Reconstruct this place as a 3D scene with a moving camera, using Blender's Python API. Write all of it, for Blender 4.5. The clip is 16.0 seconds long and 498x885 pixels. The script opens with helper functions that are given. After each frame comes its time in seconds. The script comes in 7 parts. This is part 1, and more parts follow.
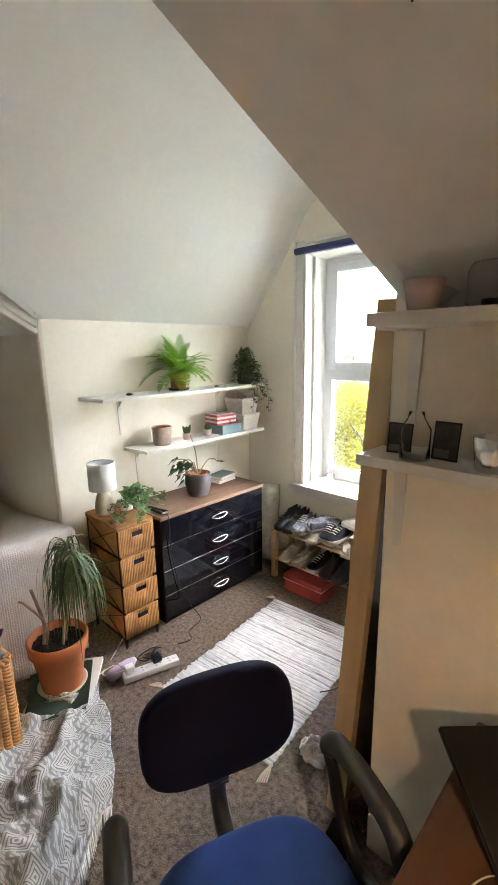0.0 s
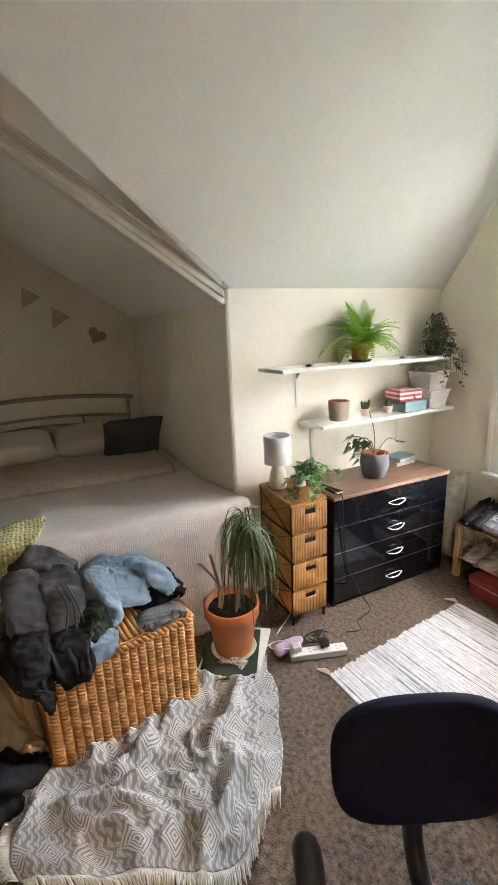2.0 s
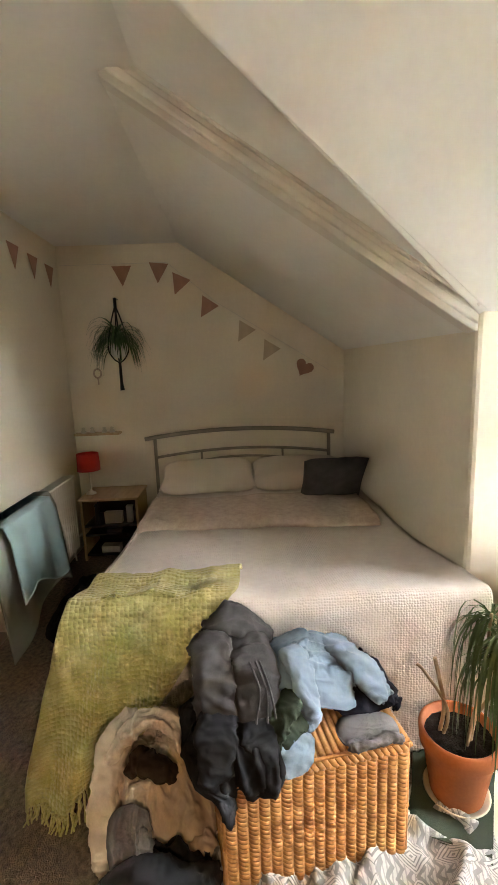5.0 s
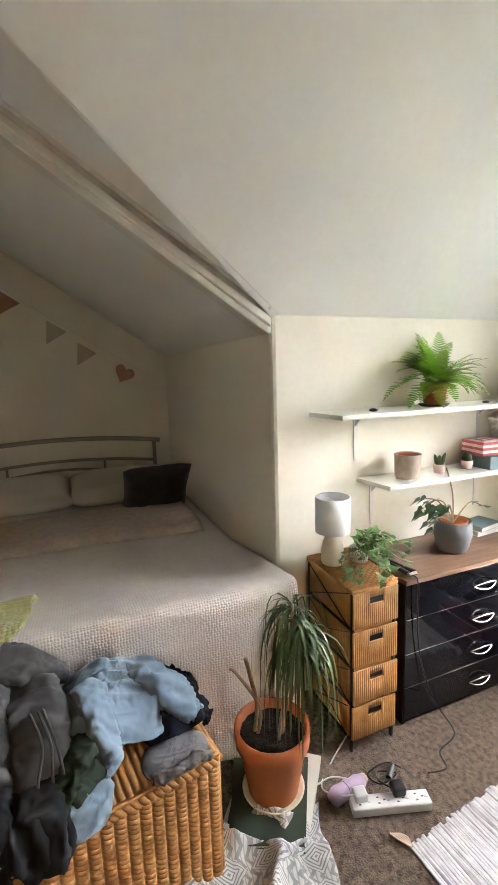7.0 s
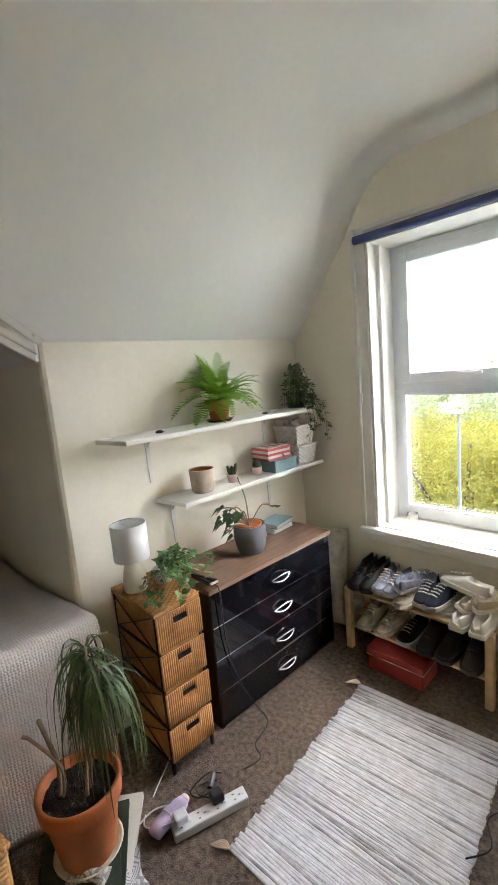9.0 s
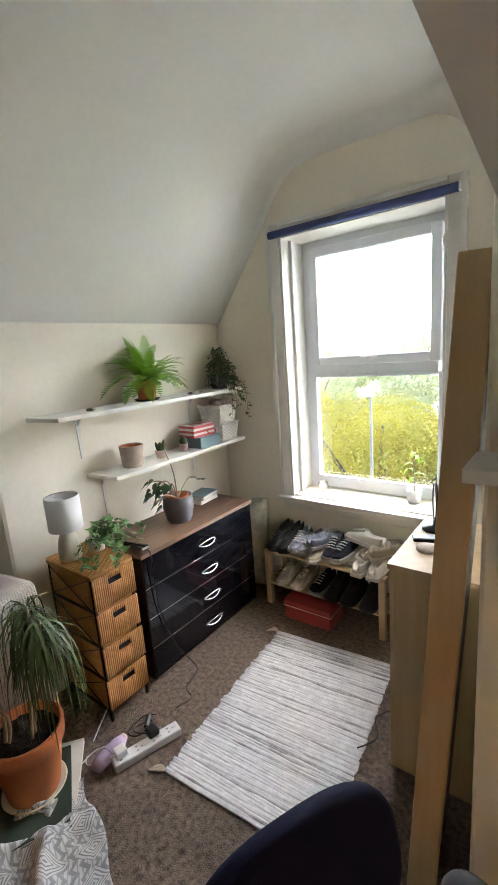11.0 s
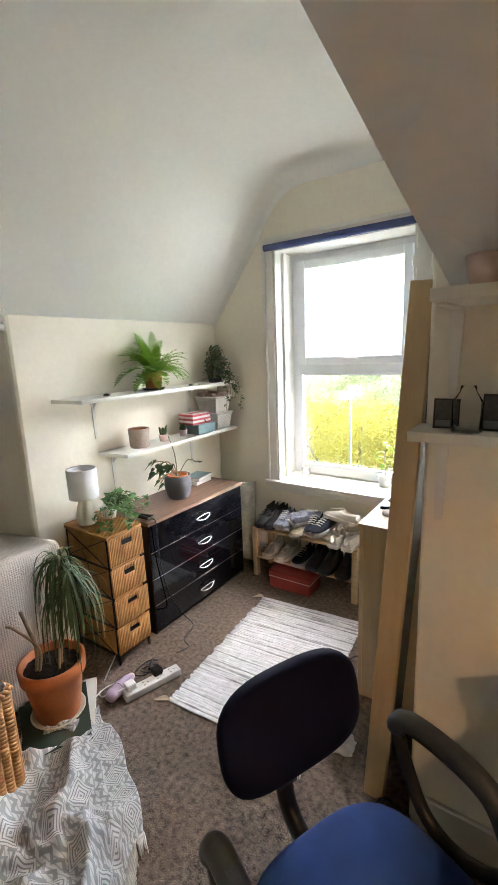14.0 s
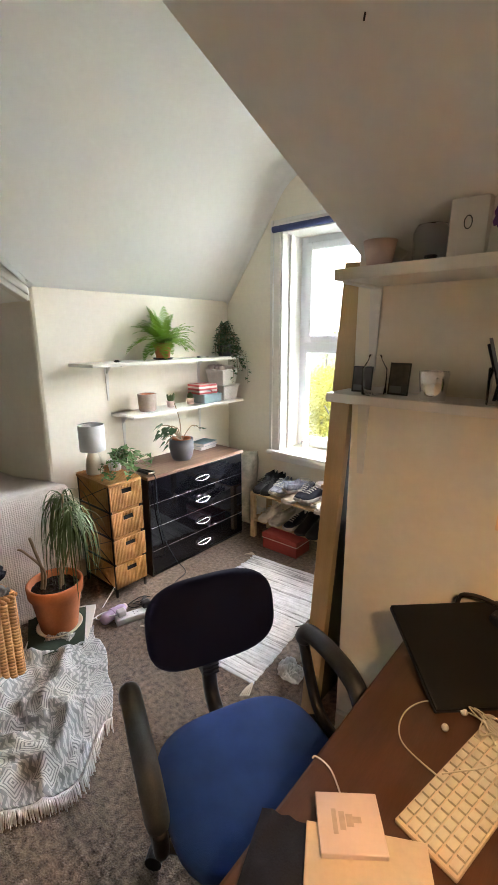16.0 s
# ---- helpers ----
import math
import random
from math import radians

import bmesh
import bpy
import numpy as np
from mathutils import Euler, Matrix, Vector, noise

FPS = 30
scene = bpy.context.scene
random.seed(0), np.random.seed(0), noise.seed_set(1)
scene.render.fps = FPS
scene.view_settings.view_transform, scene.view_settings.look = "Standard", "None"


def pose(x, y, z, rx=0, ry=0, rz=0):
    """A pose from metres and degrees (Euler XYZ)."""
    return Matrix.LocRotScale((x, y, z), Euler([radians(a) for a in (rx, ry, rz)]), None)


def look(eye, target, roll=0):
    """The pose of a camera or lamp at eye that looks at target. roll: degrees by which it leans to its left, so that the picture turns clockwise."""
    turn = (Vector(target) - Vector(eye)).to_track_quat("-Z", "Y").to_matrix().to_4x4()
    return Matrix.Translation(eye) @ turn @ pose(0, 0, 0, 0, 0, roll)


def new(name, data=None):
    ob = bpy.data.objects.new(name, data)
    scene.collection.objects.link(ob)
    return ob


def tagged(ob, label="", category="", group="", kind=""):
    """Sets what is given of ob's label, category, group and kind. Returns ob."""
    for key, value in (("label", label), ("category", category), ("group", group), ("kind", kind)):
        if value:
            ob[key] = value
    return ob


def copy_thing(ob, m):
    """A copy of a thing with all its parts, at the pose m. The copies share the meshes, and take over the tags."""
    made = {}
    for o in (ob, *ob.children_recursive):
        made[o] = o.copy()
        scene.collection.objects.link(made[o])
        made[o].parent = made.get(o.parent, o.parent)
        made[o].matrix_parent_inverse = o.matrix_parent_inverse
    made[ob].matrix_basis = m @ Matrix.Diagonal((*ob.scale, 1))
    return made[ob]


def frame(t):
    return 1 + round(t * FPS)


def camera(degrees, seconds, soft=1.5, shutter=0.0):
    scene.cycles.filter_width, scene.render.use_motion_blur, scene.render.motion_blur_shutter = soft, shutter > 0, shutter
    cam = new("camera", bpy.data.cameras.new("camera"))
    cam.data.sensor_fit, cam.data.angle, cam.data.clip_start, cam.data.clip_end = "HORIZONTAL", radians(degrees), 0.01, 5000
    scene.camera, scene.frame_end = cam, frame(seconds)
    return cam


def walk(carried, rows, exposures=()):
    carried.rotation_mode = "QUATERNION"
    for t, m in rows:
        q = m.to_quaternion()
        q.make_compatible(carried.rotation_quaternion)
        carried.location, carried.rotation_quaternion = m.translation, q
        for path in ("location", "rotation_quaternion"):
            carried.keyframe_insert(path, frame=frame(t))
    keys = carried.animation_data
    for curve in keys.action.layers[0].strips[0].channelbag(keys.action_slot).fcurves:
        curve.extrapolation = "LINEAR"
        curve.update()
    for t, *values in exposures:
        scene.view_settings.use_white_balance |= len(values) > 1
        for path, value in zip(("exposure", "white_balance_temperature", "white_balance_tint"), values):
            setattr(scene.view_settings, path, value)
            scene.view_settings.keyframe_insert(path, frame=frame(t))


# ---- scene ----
cam = camera(59.2, 16.0)
PATH = [
    (0, (0.699, 0.95, 1.644), (-0.655, 2.361, 1.223), -0.8),
    (0.5, (0.665, 0.949, 1.646), (-0.789, 2.23, 1.154), -1.7),
    (1, (0.638, 0.953, 1.639), (-0.901, 2.112, 1.105), -2.1),
    (1.5, (0.585, 0.947, 1.637), (-1.054, 1.952, 1.087), -2.1),
    (2, (0.492, 0.948, 1.61), (-1.255, 1.779, 1.101), -2.4),
    (2.5, (0.324, 0.933, 1.629), (-1.554, 1.452, 1.174), -3.4),
    (3, (0.077, 0.935, 1.623), (-1.86, 1.21, 1.208), -3.0),
    (3.5, (0.03, 0.95, 1.653), (-1.931, 1.01, 1.266), -3.0),
    (3.7, (0.041, 0.952, 1.649), (-1.925, 0.952, 1.281), -2.8),
    (5.8, (0.104, 0.872, 1.59), (-1.866, 1.041, 1.285), -0.9),
    (6, (0.089, 0.908, 1.574), (-1.871, 1.162, 1.268), -1.0),
    (6.5, (0.051, 1.013, 1.571), (-1.86, 1.511, 1.255), -1.2),
    (7, (0.027, 1.076, 1.576), (-1.805, 1.811, 1.256), -1.7),
    (7.5, (0.021, 1.15, 1.576), (-1.723, 2.075, 1.252), -2.5),
    (8, (0.047, 1.194, 1.588), (-1.598, 2.288, 1.272), -3.5),
    (8.5, (0.059, 1.241, 1.596), (-1.489, 2.468, 1.286), -4.5),
    (9, (0.144, 1.255, 1.615), (-1.298, 2.605, 1.305), -5.0),
    (9.5, (0.173, 1.268, 1.61), (-1.174, 2.713, 1.297), -5.0),
    (10, (0.176, 1.249, 1.61), (-1.114, 2.741, 1.281), -4.8),
    (12.5, (0.519, 0.821, 1.599), (-0.589, 2.413, 1.11), -3.6),
    (13, (0.464, 0.779, 1.605), (-0.699, 2.345, 1.162), -3.4),
    (13.5, (0.428, 0.776, 1.593), (-0.784, 2.311, 1.176), -3.0),
    (14, (0.445, 0.777, 1.592), (-0.676, 2.383, 1.188), -2.2),
    (14.5, (0.61, 0.8, 1.591), (-0.336, 2.513, 1.175), -0.8),
    (15, (0.755, 0.77, 1.575), (-0.152, 2.497, 1.133), 0.6),
    (15.5, (0.808, 0.757, 1.559), (-0.302, 2.355, 1.093), 0.2),
    (16, (0.83, 0.761, 1.548), (-0.434, 2.236, 1.07), -0.2),
]
EXPOSURES = [(0, 4.4, 6200, 10), (1.5, 4.4, 6250, 10), (2.5, 4.65, 6500, 10), (3.5, 5.1, 6950, 11), (6, 5.08, 6850, 11), (7, 4.5, 6400, 10), (8.5, 4.0, 6200, 10), (10, 3.72, 6200, 10), (12.5, 4.15, 6200, 10), (14, 4.25, 6200, 10), (15.5, 4.47, 6200, 10), (16, 4.42, 6200, 10)]
walk(cam, [(t, look(eye, target, roll)) for t, eye, target, roll in PATH], EXPOSURES)

# ---- light ----
world = bpy.data.worlds.new("sky")
scene.world = world
world.use_nodes = True
wn = world.node_tree
sky = wn.nodes.new("ShaderNodeTexSky")
sky.sky_type = "NISHITA"
sky.sun_disc = False
sky.sun_elevation, sky.sun_rotation = radians(48), radians(20)
sky.air_density, sky.dust_density, sky.ozone_density = 1.0, 2.0, 1.0
bg = wn.nodes["Background"]
bg.inputs["Strength"].default_value = 0.15
wn.links.new(sky.outputs["Color"], bg.inputs["Color"])
sun_data = bpy.data.lights.new("sun", "SUN")
sun_data.energy, sun_data.angle, sun_data.color = 0.2, radians(25), (1.0, 0.95, 0.88)
sun = new("sun", sun_data)
sun.matrix_world = look((2, 9, 12), (0.5, 2.5, 0))

# ---- materials ----
def mat(name, color, rough=0.6, metal=0.0, vary=0.12, scale=6.0, fine=90.0, bump=0.15, dist=0.002, second=None, spec=0.5, sheen=0.0, stretch=(1, 1, 1), rand=0.0):
    """Base colour varied at two scales, with fine relief."""
    m = bpy.data.materials.new(name)
    m.use_nodes = True
    nt = m.node_tree
    b = nt.nodes["Principled BSDF"]
    b.inputs["Roughness"].default_value = rough
    b.inputs["Metallic"].default_value = metal
    b.inputs["Specular IOR Level"].default_value = spec
    if sheen:
        b.inputs["Sheen Weight"].default_value = sheen
    tc = nt.nodes.new("ShaderNodeTexCoord")
    mp = nt.nodes.new("ShaderNodeMapping")
    mp.inputs["Scale"].default_value = stretch
    nt.links.new(tc.outputs["Object"], mp.inputs["Vector"])
    n1 = nt.nodes.new("ShaderNodeTexNoise")
    n1.inputs["Scale"].default_value, n1.inputs["Detail"].default_value = scale, 5
    n2 = nt.nodes.new("ShaderNodeTexNoise")
    n2.inputs["Scale"].default_value, n2.inputs["Detail"].default_value = fine, 3
    for n in (n1, n2):
        nt.links.new(mp.outputs["Vector"], n.inputs["Vector"])
    mixf = nt.nodes.new("ShaderNodeMath")
    mixf.operation = "MULTIPLY_ADD"
    nt.links.new(n1.outputs["Fac"], mixf.inputs[0])
    mixf.inputs[1].default_value = 0.65
    add = nt.nodes.new("ShaderNodeMath")
    add.operation = "MULTIPLY"
    nt.links.new(n2.outputs["Fac"], add.inputs[0])
    add.inputs[1].default_value = 0.35
    nt.links.new(add.outputs[0], mixf.inputs[2])
    ramp = nt.nodes.new("ShaderNodeValToRGB")
    c2 = second if second else tuple(min(1, c * (1 + vary)) for c in color)
    c1 = color if second else tuple(c * (1 - vary) for c in color)
    ramp.color_ramp.elements[0].position, ramp.color_ramp.elements[1].position = 0.32, 0.68
    ramp.color_ramp.elements[0].color, ramp.color_ramp.elements[1].color = (*c1, 1), (*c2, 1)
    nt.links.new(mixf.outputs[0], ramp.inputs["Fac"])
    out = ramp.outputs["Color"]
    if rand:
        oi = nt.nodes.new("ShaderNodeObjectInfo")
        hs = nt.nodes.new("ShaderNodeHueSaturation")
        mr = nt.nodes.new("ShaderNodeMapRange")
        mr.inputs["To Min"].default_value, mr.inputs["To Max"].default_value = 1 - rand, 1 + rand
        nt.links.new(oi.outputs["Random"], mr.inputs["Value"])
        nt.links.new(mr.outputs["Result"], hs.inputs["Value"])
        nt.links.new(out, hs.inputs["Color"])
        out = hs.outputs["Color"]
    nt.links.new(out, b.inputs["Base Color"])
    if bump:
        bp = nt.nodes.new("ShaderNodeBump")
        bp.inputs["Strength"].default_value, bp.inputs["Distance"].default_value = bump, dist
        nt.links.new(n2.outputs["Fac"], bp.inputs["Height"])
        nt.links.new(bp.outputs["Normal"], b.inputs["Normal"])
    return m


M_WALL = mat("cream_paint", (0.88, 0.82, 0.69), 0.75, vary=0.045, scale=1.6, fine=40, bump=0.14, dist=0.003)
M_CEIL = mat("white_paint", (0.90, 0.89, 0.85), 0.8, vary=0.035, scale=1.3, fine=30, bump=0.12, dist=0.003)
M_TRIM = mat("white_gloss", (0.80, 0.775, 0.715), 0.35, vary=0.04, scale=5, fine=60, bump=0.08)
M_UPVC = mat("white_plastic_frame", (0.74, 0.76, 0.79), 0.35, vary=0.03, scale=4, bump=0.0)
M_CARPET = mat("brown_carpet", (0.048, 0.033, 0.024), 0.95, second=(0.31, 0.225, 0.165), scale=48, fine=170, bump=1.0, dist=0.010, sheen=0.1)
M_BLUE = mat("blue_blind", (0.06, 0.08, 0.22), 0.6)
M_GLOSS = mat("black_gloss", (0.006, 0.006, 0.008), 0.06, vary=0.1, bump=0.0)
M_WALNUT = mat("walnut", (0.14, 0.075, 0.045), 0.45, second=(0.25, 0.15, 0.095), scale=5, fine=60, stretch=(9, 0.8, 9), bump=0.1)
M_DARKWOOD = mat("dark_wood", (0.022, 0.013, 0.009), 0.4, vary=0.3, scale=5, stretch=(8, 8, 1), bump=0.08)
M_WICKER = mat("honey_wicker", (0.42, 0.18, 0.048), 0.5, second=(0.66, 0.35, 0.12), scale=18, fine=120, bump=0.2, rand=0.12)
M_BED = mat("cream_bedding", (0.66, 0.58, 0.52), 0.85, vary=0.06, scale=5, fine=110, bump=0.35, sheen=0.2)
M_RUG = mat("white_rag", (0.60, 0.60, 0.62), 0.9, second=(0.82, 0.82, 0.84), scale=30, fine=120, bump=0.5, sheen=0.2, rand=0.10)
M_PANEL = mat("pale_oak", (0.50, 0.34, 0.17), 0.5, second=(0.61, 0.43, 0.23), scale=4, fine=50, stretch=(8, 8, 0.7), bump=0.06)


# ---- mesh helpers ----
def obj(name, bm, material, parent=None, label="", smooth=False, bevel=0.0, seg=2):
    me = bpy.data.meshes.new(name)
    bmesh.ops.recalc_face_normals(bm, faces=bm.faces)
    bm.to_mesh(me)
    bm.free()
    if material:
        me.materials.append(material)
    ob = new(name, me)
    if smooth:
        me.shade_smooth()
    if bevel:
        mod = ob.modifiers.new("bevel", "BEVEL")
        mod.width, mod.segments, mod.limit_method, mod.angle_limit = bevel, seg, "ANGLE", radians(40)
    if parent:
        ob.parent = parent
    if label:
        ob["label"] = label
    return ob


def part(name, bm, material, parent, label="", smooth=False, bevel=0.0, seg=2):
    return obj(name, bm, material, parent, label, smooth, bevel, seg)


def thing(name, label, category, m=None, group=""):
    e = new(name)
    e.empty_display_size = 0.1
    if m is not None:
        e.matrix_basis = m
    return tagged(e, label, category, group)


def box(lo, hi, bm=None, m=None):
    bm = bm or bmesh.new()
    co = [(x, y, z) for x in (lo[0], hi[0]) for y in (lo[1], hi[1]) for z in (lo[2], hi[2])]
    v = [bm.verts.new(m @ Vector(c) if m else c) for c in co]
    for f in ((0, 1, 3, 2), (4, 6, 7, 5), (0, 4, 5, 1), (2, 3, 7, 6), (0, 2, 6, 4), (1, 5, 7, 3)):
        bm.faces.new([v[i] for i in f])
    return bm


def prism(poly, axis, a, b, bm=None):
    """A polygon (2D) drawn out along an axis from a to b."""
    bm = bm or bmesh.new()
    def p3(p, t):
        return {"x": (t, p[0], p[1]), "y": (p[0], t, p[1]), "z": (p[0], p[1], t)}[axis]
    va = [bm.verts.new(p3(p, a)) for p in poly]
    vb = [bm.verts.new(p3(p, b)) for p in poly]
    bm.faces.new(va)
    bm.faces.new(list(reversed(vb)))
    n = len(poly)
    for i in range(n):
        bm.faces.new((va[i], va[(i + 1) % n], vb[(i + 1) % n], vb[i]))
    return bm


def lathe(profile, seg=24, bm=None, c=(0, 0, 0)):
    """Turned shape: (radius, height) from bottom to top."""
    bm = bm or bmesh.new()
    rings = []
    for r, z in profile:
        if r < 1e-5:
            rings.append([bm.verts.new((c[0], c[1], c[2] + z))])
        else:
            rings.append([bm.verts.new((c[0] + r * math.cos(2 * math.pi * i / seg), c[1] + r * math.sin(2 * math.pi * i / seg), c[2] + z)) for i in range(seg)])
    for a, b in zip(rings, rings[1:]):
        if len(a) == 1 and len(b) == 1:
            continue
        for i in range(seg):
            j = (i + 1) % seg
            if len(a) == 1:
                bm.faces.new((a[0], b[i], b[j]))
            elif len(b) == 1:
                bm.faces.new((a[i], a[j], b[0]))
            else:
                bm.faces.new((a[i], a[j], b[j], b[i]))
    return bm


def tube(pts, r, seg=8, bm=None, cap=True):
    """A round bar along points; r a number or one per point."""
    bm = bm or bmesh.new()
    pts = [Vector(p) for p in pts]
    rings = []
    side = None
    for i, p in enumerate(pts):
        d = (pts[min(i + 1, len(pts) - 1)] - pts[max(i - 1, 0)]).normalized()
        if side is None:
            side = d.orthogonal().normalized()
        side = (side - d * side.dot(d)).normalized()
        up = d.cross(side)
        rr = r[i] if isinstance(r, (list, tuple)) else r
        rings.append([bm.verts.new(p + (side * math.cos(2 * math.pi * k / seg) + up * math.sin(2 * math.pi * k / seg)) * rr) for k in range(seg)])
    for a, b in zip(rings, rings[1:]):
        for k in range(seg):
            bm.faces.new((a[k], a[(k + 1) % seg], b[(k + 1) % seg], b[k]))
    if cap:
        bm.faces.new(list(reversed(rings[0])))
        bm.faces.new(rings[-1])
    return bm


def spline(pts, n=8):
    """Smooth points through the given ones."""
    pts = [Vector(p) for p in pts]
    out = []
    for i in range(len(pts) - 1):
        p0, p1, p2, p3 = pts[max(i - 1, 0)], pts[i], pts[i + 1], pts[min(i + 2, len(pts) - 1)]
        for k in range(n):
            t = k / n
            out.append(0.5 * ((2 * p1) + (p2 - p0) * t + (2 * p0 - 5 * p1 + 4 * p2 - p3) * t * t + (3 * p1 - p0 - 3 * p2 + p3) * t ** 3))
    return out + [pts[-1]]


def sheet(f, nu, nv, bm=None, closed=False):
    """A surface f(u, v) with u, v from 0 to 1."""
    bm = bm or bmesh.new()
    g = [[bm.verts.new(f(i / nu, j / nv)) for j in range(nv + 1)] for i in range(nu + 1)]
    for i in range(nu):
        for j in range(nv):
            bm.faces.new((g[i][j], g[i + 1][j], g[i + 1][j + 1], g[i][j + 1]))
    return bm


def thicken(ob, t, offset=-1.0):
    mod = ob.modifiers.new("thickness", "SOLIDIFY")
    mod.thickness, mod.offset = t, offset
    return ob


def structure(name, bm, material, label, category, smooth=False, bevel=0.0):
    return tagged(obj(name, bm, material, None, "", smooth, bevel), label, category, "", "structure")


# ---- the room: plan in metres ----
XA, XR = -1.71, 0.158        # dormer: knee wall and opposite wall
YW, YE = 3.47, 1.89         # window wall, eaves wall of the bed alcove
YR = 2.06                   # eaves wall behind the desk
XH, YB, XE = -3.97, -0.62, 1.70   # bed head wall, radiator wall, far end wall
ZC = 2.70                   # flat ceiling
ZL, ZR = 1.82, 1.83         # foot of the two dormer slopes
XL1, XR1 = -1.17, -0.14    # where the dormer slopes meet the ceiling
T = 0.15
XS = 0.225                   # foot of the dormer slope on the desk side

# floor
structure("floor", box((XH - T, YB - T, -0.12), (XE + T, YW + 0.3, 0.0)), M_CARPET, "worn brown fitted carpet over the whole room", "carpet")
# window wall with its opening
WX0, WX1, WZ0, WZ1 = -1.17, -0.24, 0.665, 2.26
bm = box((XA - T, YW, 0.0), (WX0, YW + 0.32, 3.0))
box((WX1, YW, 0.0), (XR + T + 0.25, YW + 0.32, 3.0), bm)
box((WX0, YW, 0.0), (WX1, YW + 0.32, WZ0), bm)
box((WX0, YW, WZ1), (WX1, YW + 0.32, 3.0), bm)
structure("wall_north", bm, M_WALL, "cream painted plaster wall round the window", "wall")
# knee wall with shelves, and the alcove side wall
structure("wall_west", prism([(XH - 0.1, YE), (XA, YE), (XA, YW), (XA - T, YW), (XA - T, YE + T), (XH - 0.1, YE + T)], "z", 0, 1.9), M_WALL, "cream painted low wall behind the chest and along the bed", "wall", bevel=0.02)
structure("wall_head", box((XH - T, YB, 0), (XH, YE + T, ZC)), M_WALL, "cream painted wall behind the bed head", "wall")
structure("wall_south", box((XH - T, YB - T, 0), (XE + T, YB, ZC)), M_WALL, "cream painted wall with the radiator", "wall")
structure("wall_east", box((XE, YB, 0), (XE + T, YR, ZC)), M_WALL, "cream painted end wall beyond the desk", "wall")
structure("wall_desk", box((XR, YR, 0), (XE + T, YR + T, 1.95)), M_WALL, "cream painted low wall above the desk", "wall", bevel=0.01)
structure("wall_dormer", box((XR, YR + T, 0), (XR + T, YW, 1.95)), M_WALL, "cream painted cheek wall of the dormer", "wall")


def slope_z(y):
    return 1.837 + 0.66 * (1.885 - y)


def alcove_z(y):
    return 1.735 + 0.665 * (1.89 - y)


# dormer vault: slope, round, flat, round, slope; it runs back to the main slope
def vault():
    prof = [(XA - 0.05, ZL - 0.095)]
    def arc(p, q, r, n=7):
        for k in range(n + 1):
            t = k / n
            prof.append(((1 - t) ** 2 * p[0] + 2 * t * (1 - t) * q[0] + t * t * r[0], (1 - t) ** 2 * p[1] + 2 * t * (1 - t) * q[1] + t * t * r[1]))
    d = (ZC - ZL) / (XL1 - XA)
    arc((XL1 - 0.13, ZC - 0.13 * d), (XL1, ZC), (XL1 + 0.22, ZC), 9)
    d = (ZC - ZR) / (XS - XR1)
    arc((XR1 - 0.2, ZC), (XR1, ZC), (XR1 + 0.1, ZC - 0.1 * d), 9)
    prof.append((XS, ZR))
    prof.append((XS + 0.05, ZR - 0.1))
    return prof


bm = bmesh.new()
prof = vault()
rows = []
for x, z in prof:
    yb = 1.885 - (z - 1.837) / 0.66 if z > 1.75 else 2.0
    if z >= ZC - 0.002:
        yb = 1.885 - (ZC - 1.837) / 0.66
    ys = [yb + (YW - 0.11 - yb) * k for k in (0, 0.01, 0.2, 0.4, 0.6, 0.8, 1)]
    row = [bm.verts.new((x, y, z)) for y in ys]
    # hand-plastered cove where the vault meets the window wall
    inward = (Vector((-0.7, 0, 1.85)) - Vector((x, 0, z))).normalized()
    amount = 0.10 * min(1.0, max(0.0, (z - ZL) / 0.45))
    for k in range(1, 8):
        t = k / 7
        o = inward * amount * (1 - math.sqrt(max(0.0, 1 - t * t)))
        row.append(bm.verts.new((x + o.x, YW - 0.11 + 0.112 * t, z + o.z)))
    rows.append(row)
for a, b in zip(rows, rows[1:]):
    for k in range(13):
        bm.faces.new((a[k], b[k], b[k + 1], a[k + 1]))
vaulted = structure("ceiling_dormer", bm, M_CEIL, "white painted vaulted ceiling of the dormer", "ceiling", smooth=True)
thicken(vaulted, 0.08, 1.0)
# main slope: desk side and strip beside the alcove; flat ceiling
YF = 1.885 - (ZC - 1.837) / 0.66
bm = bmesh.new()
left = [(x, 1.885 - (z - 1.837) / 0.66, z) for x, z in prof if z > ZL and x < -0.8 and z < ZC - 0.001]
pts = [(-1.72, YE + 0.03, slope_z(YE + 0.03)), (XA + 0.01, YE + 0.03, slope_z(YE + 0.03))] + left + [(left[-1][0], YF, ZC), (-1.72, YF, ZC)]
bm.faces.new([bm.verts.new(p) for p in pts])
right = [(x, 1.885 - (z - 1.837) / 0.66, z) for x, z in prof if x > -0.8 and ZR + 0.005 < z < ZC - 0.001]
pts = [(right[0][0], YF, ZC)] + right + [(XS, YR + 0.05, slope_z(YR + 0.05)), (XE + 0.1, YR + 0.05, slope_z(YR + 0.05)), (XE + 0.1, YF, ZC)]
bm.faces.new([bm.verts.new(p) for p in pts])
structure("ceiling_slope", bm, M_CEIL, "off-white sloping ceiling under the main roof", "ceiling")
structure("ceiling_alcove", prism([(YE + 0.1, alcove_z(YE + 0.1)), (0.439, ZC), (0.439, ZC + 0.1), (YE + 0.1, alcove_z(YE + 0.1) + 0.12)], "x", XH - 0.05, -1.72), M_CEIL, "off-white sloping ceiling over the bed", "ceiling")
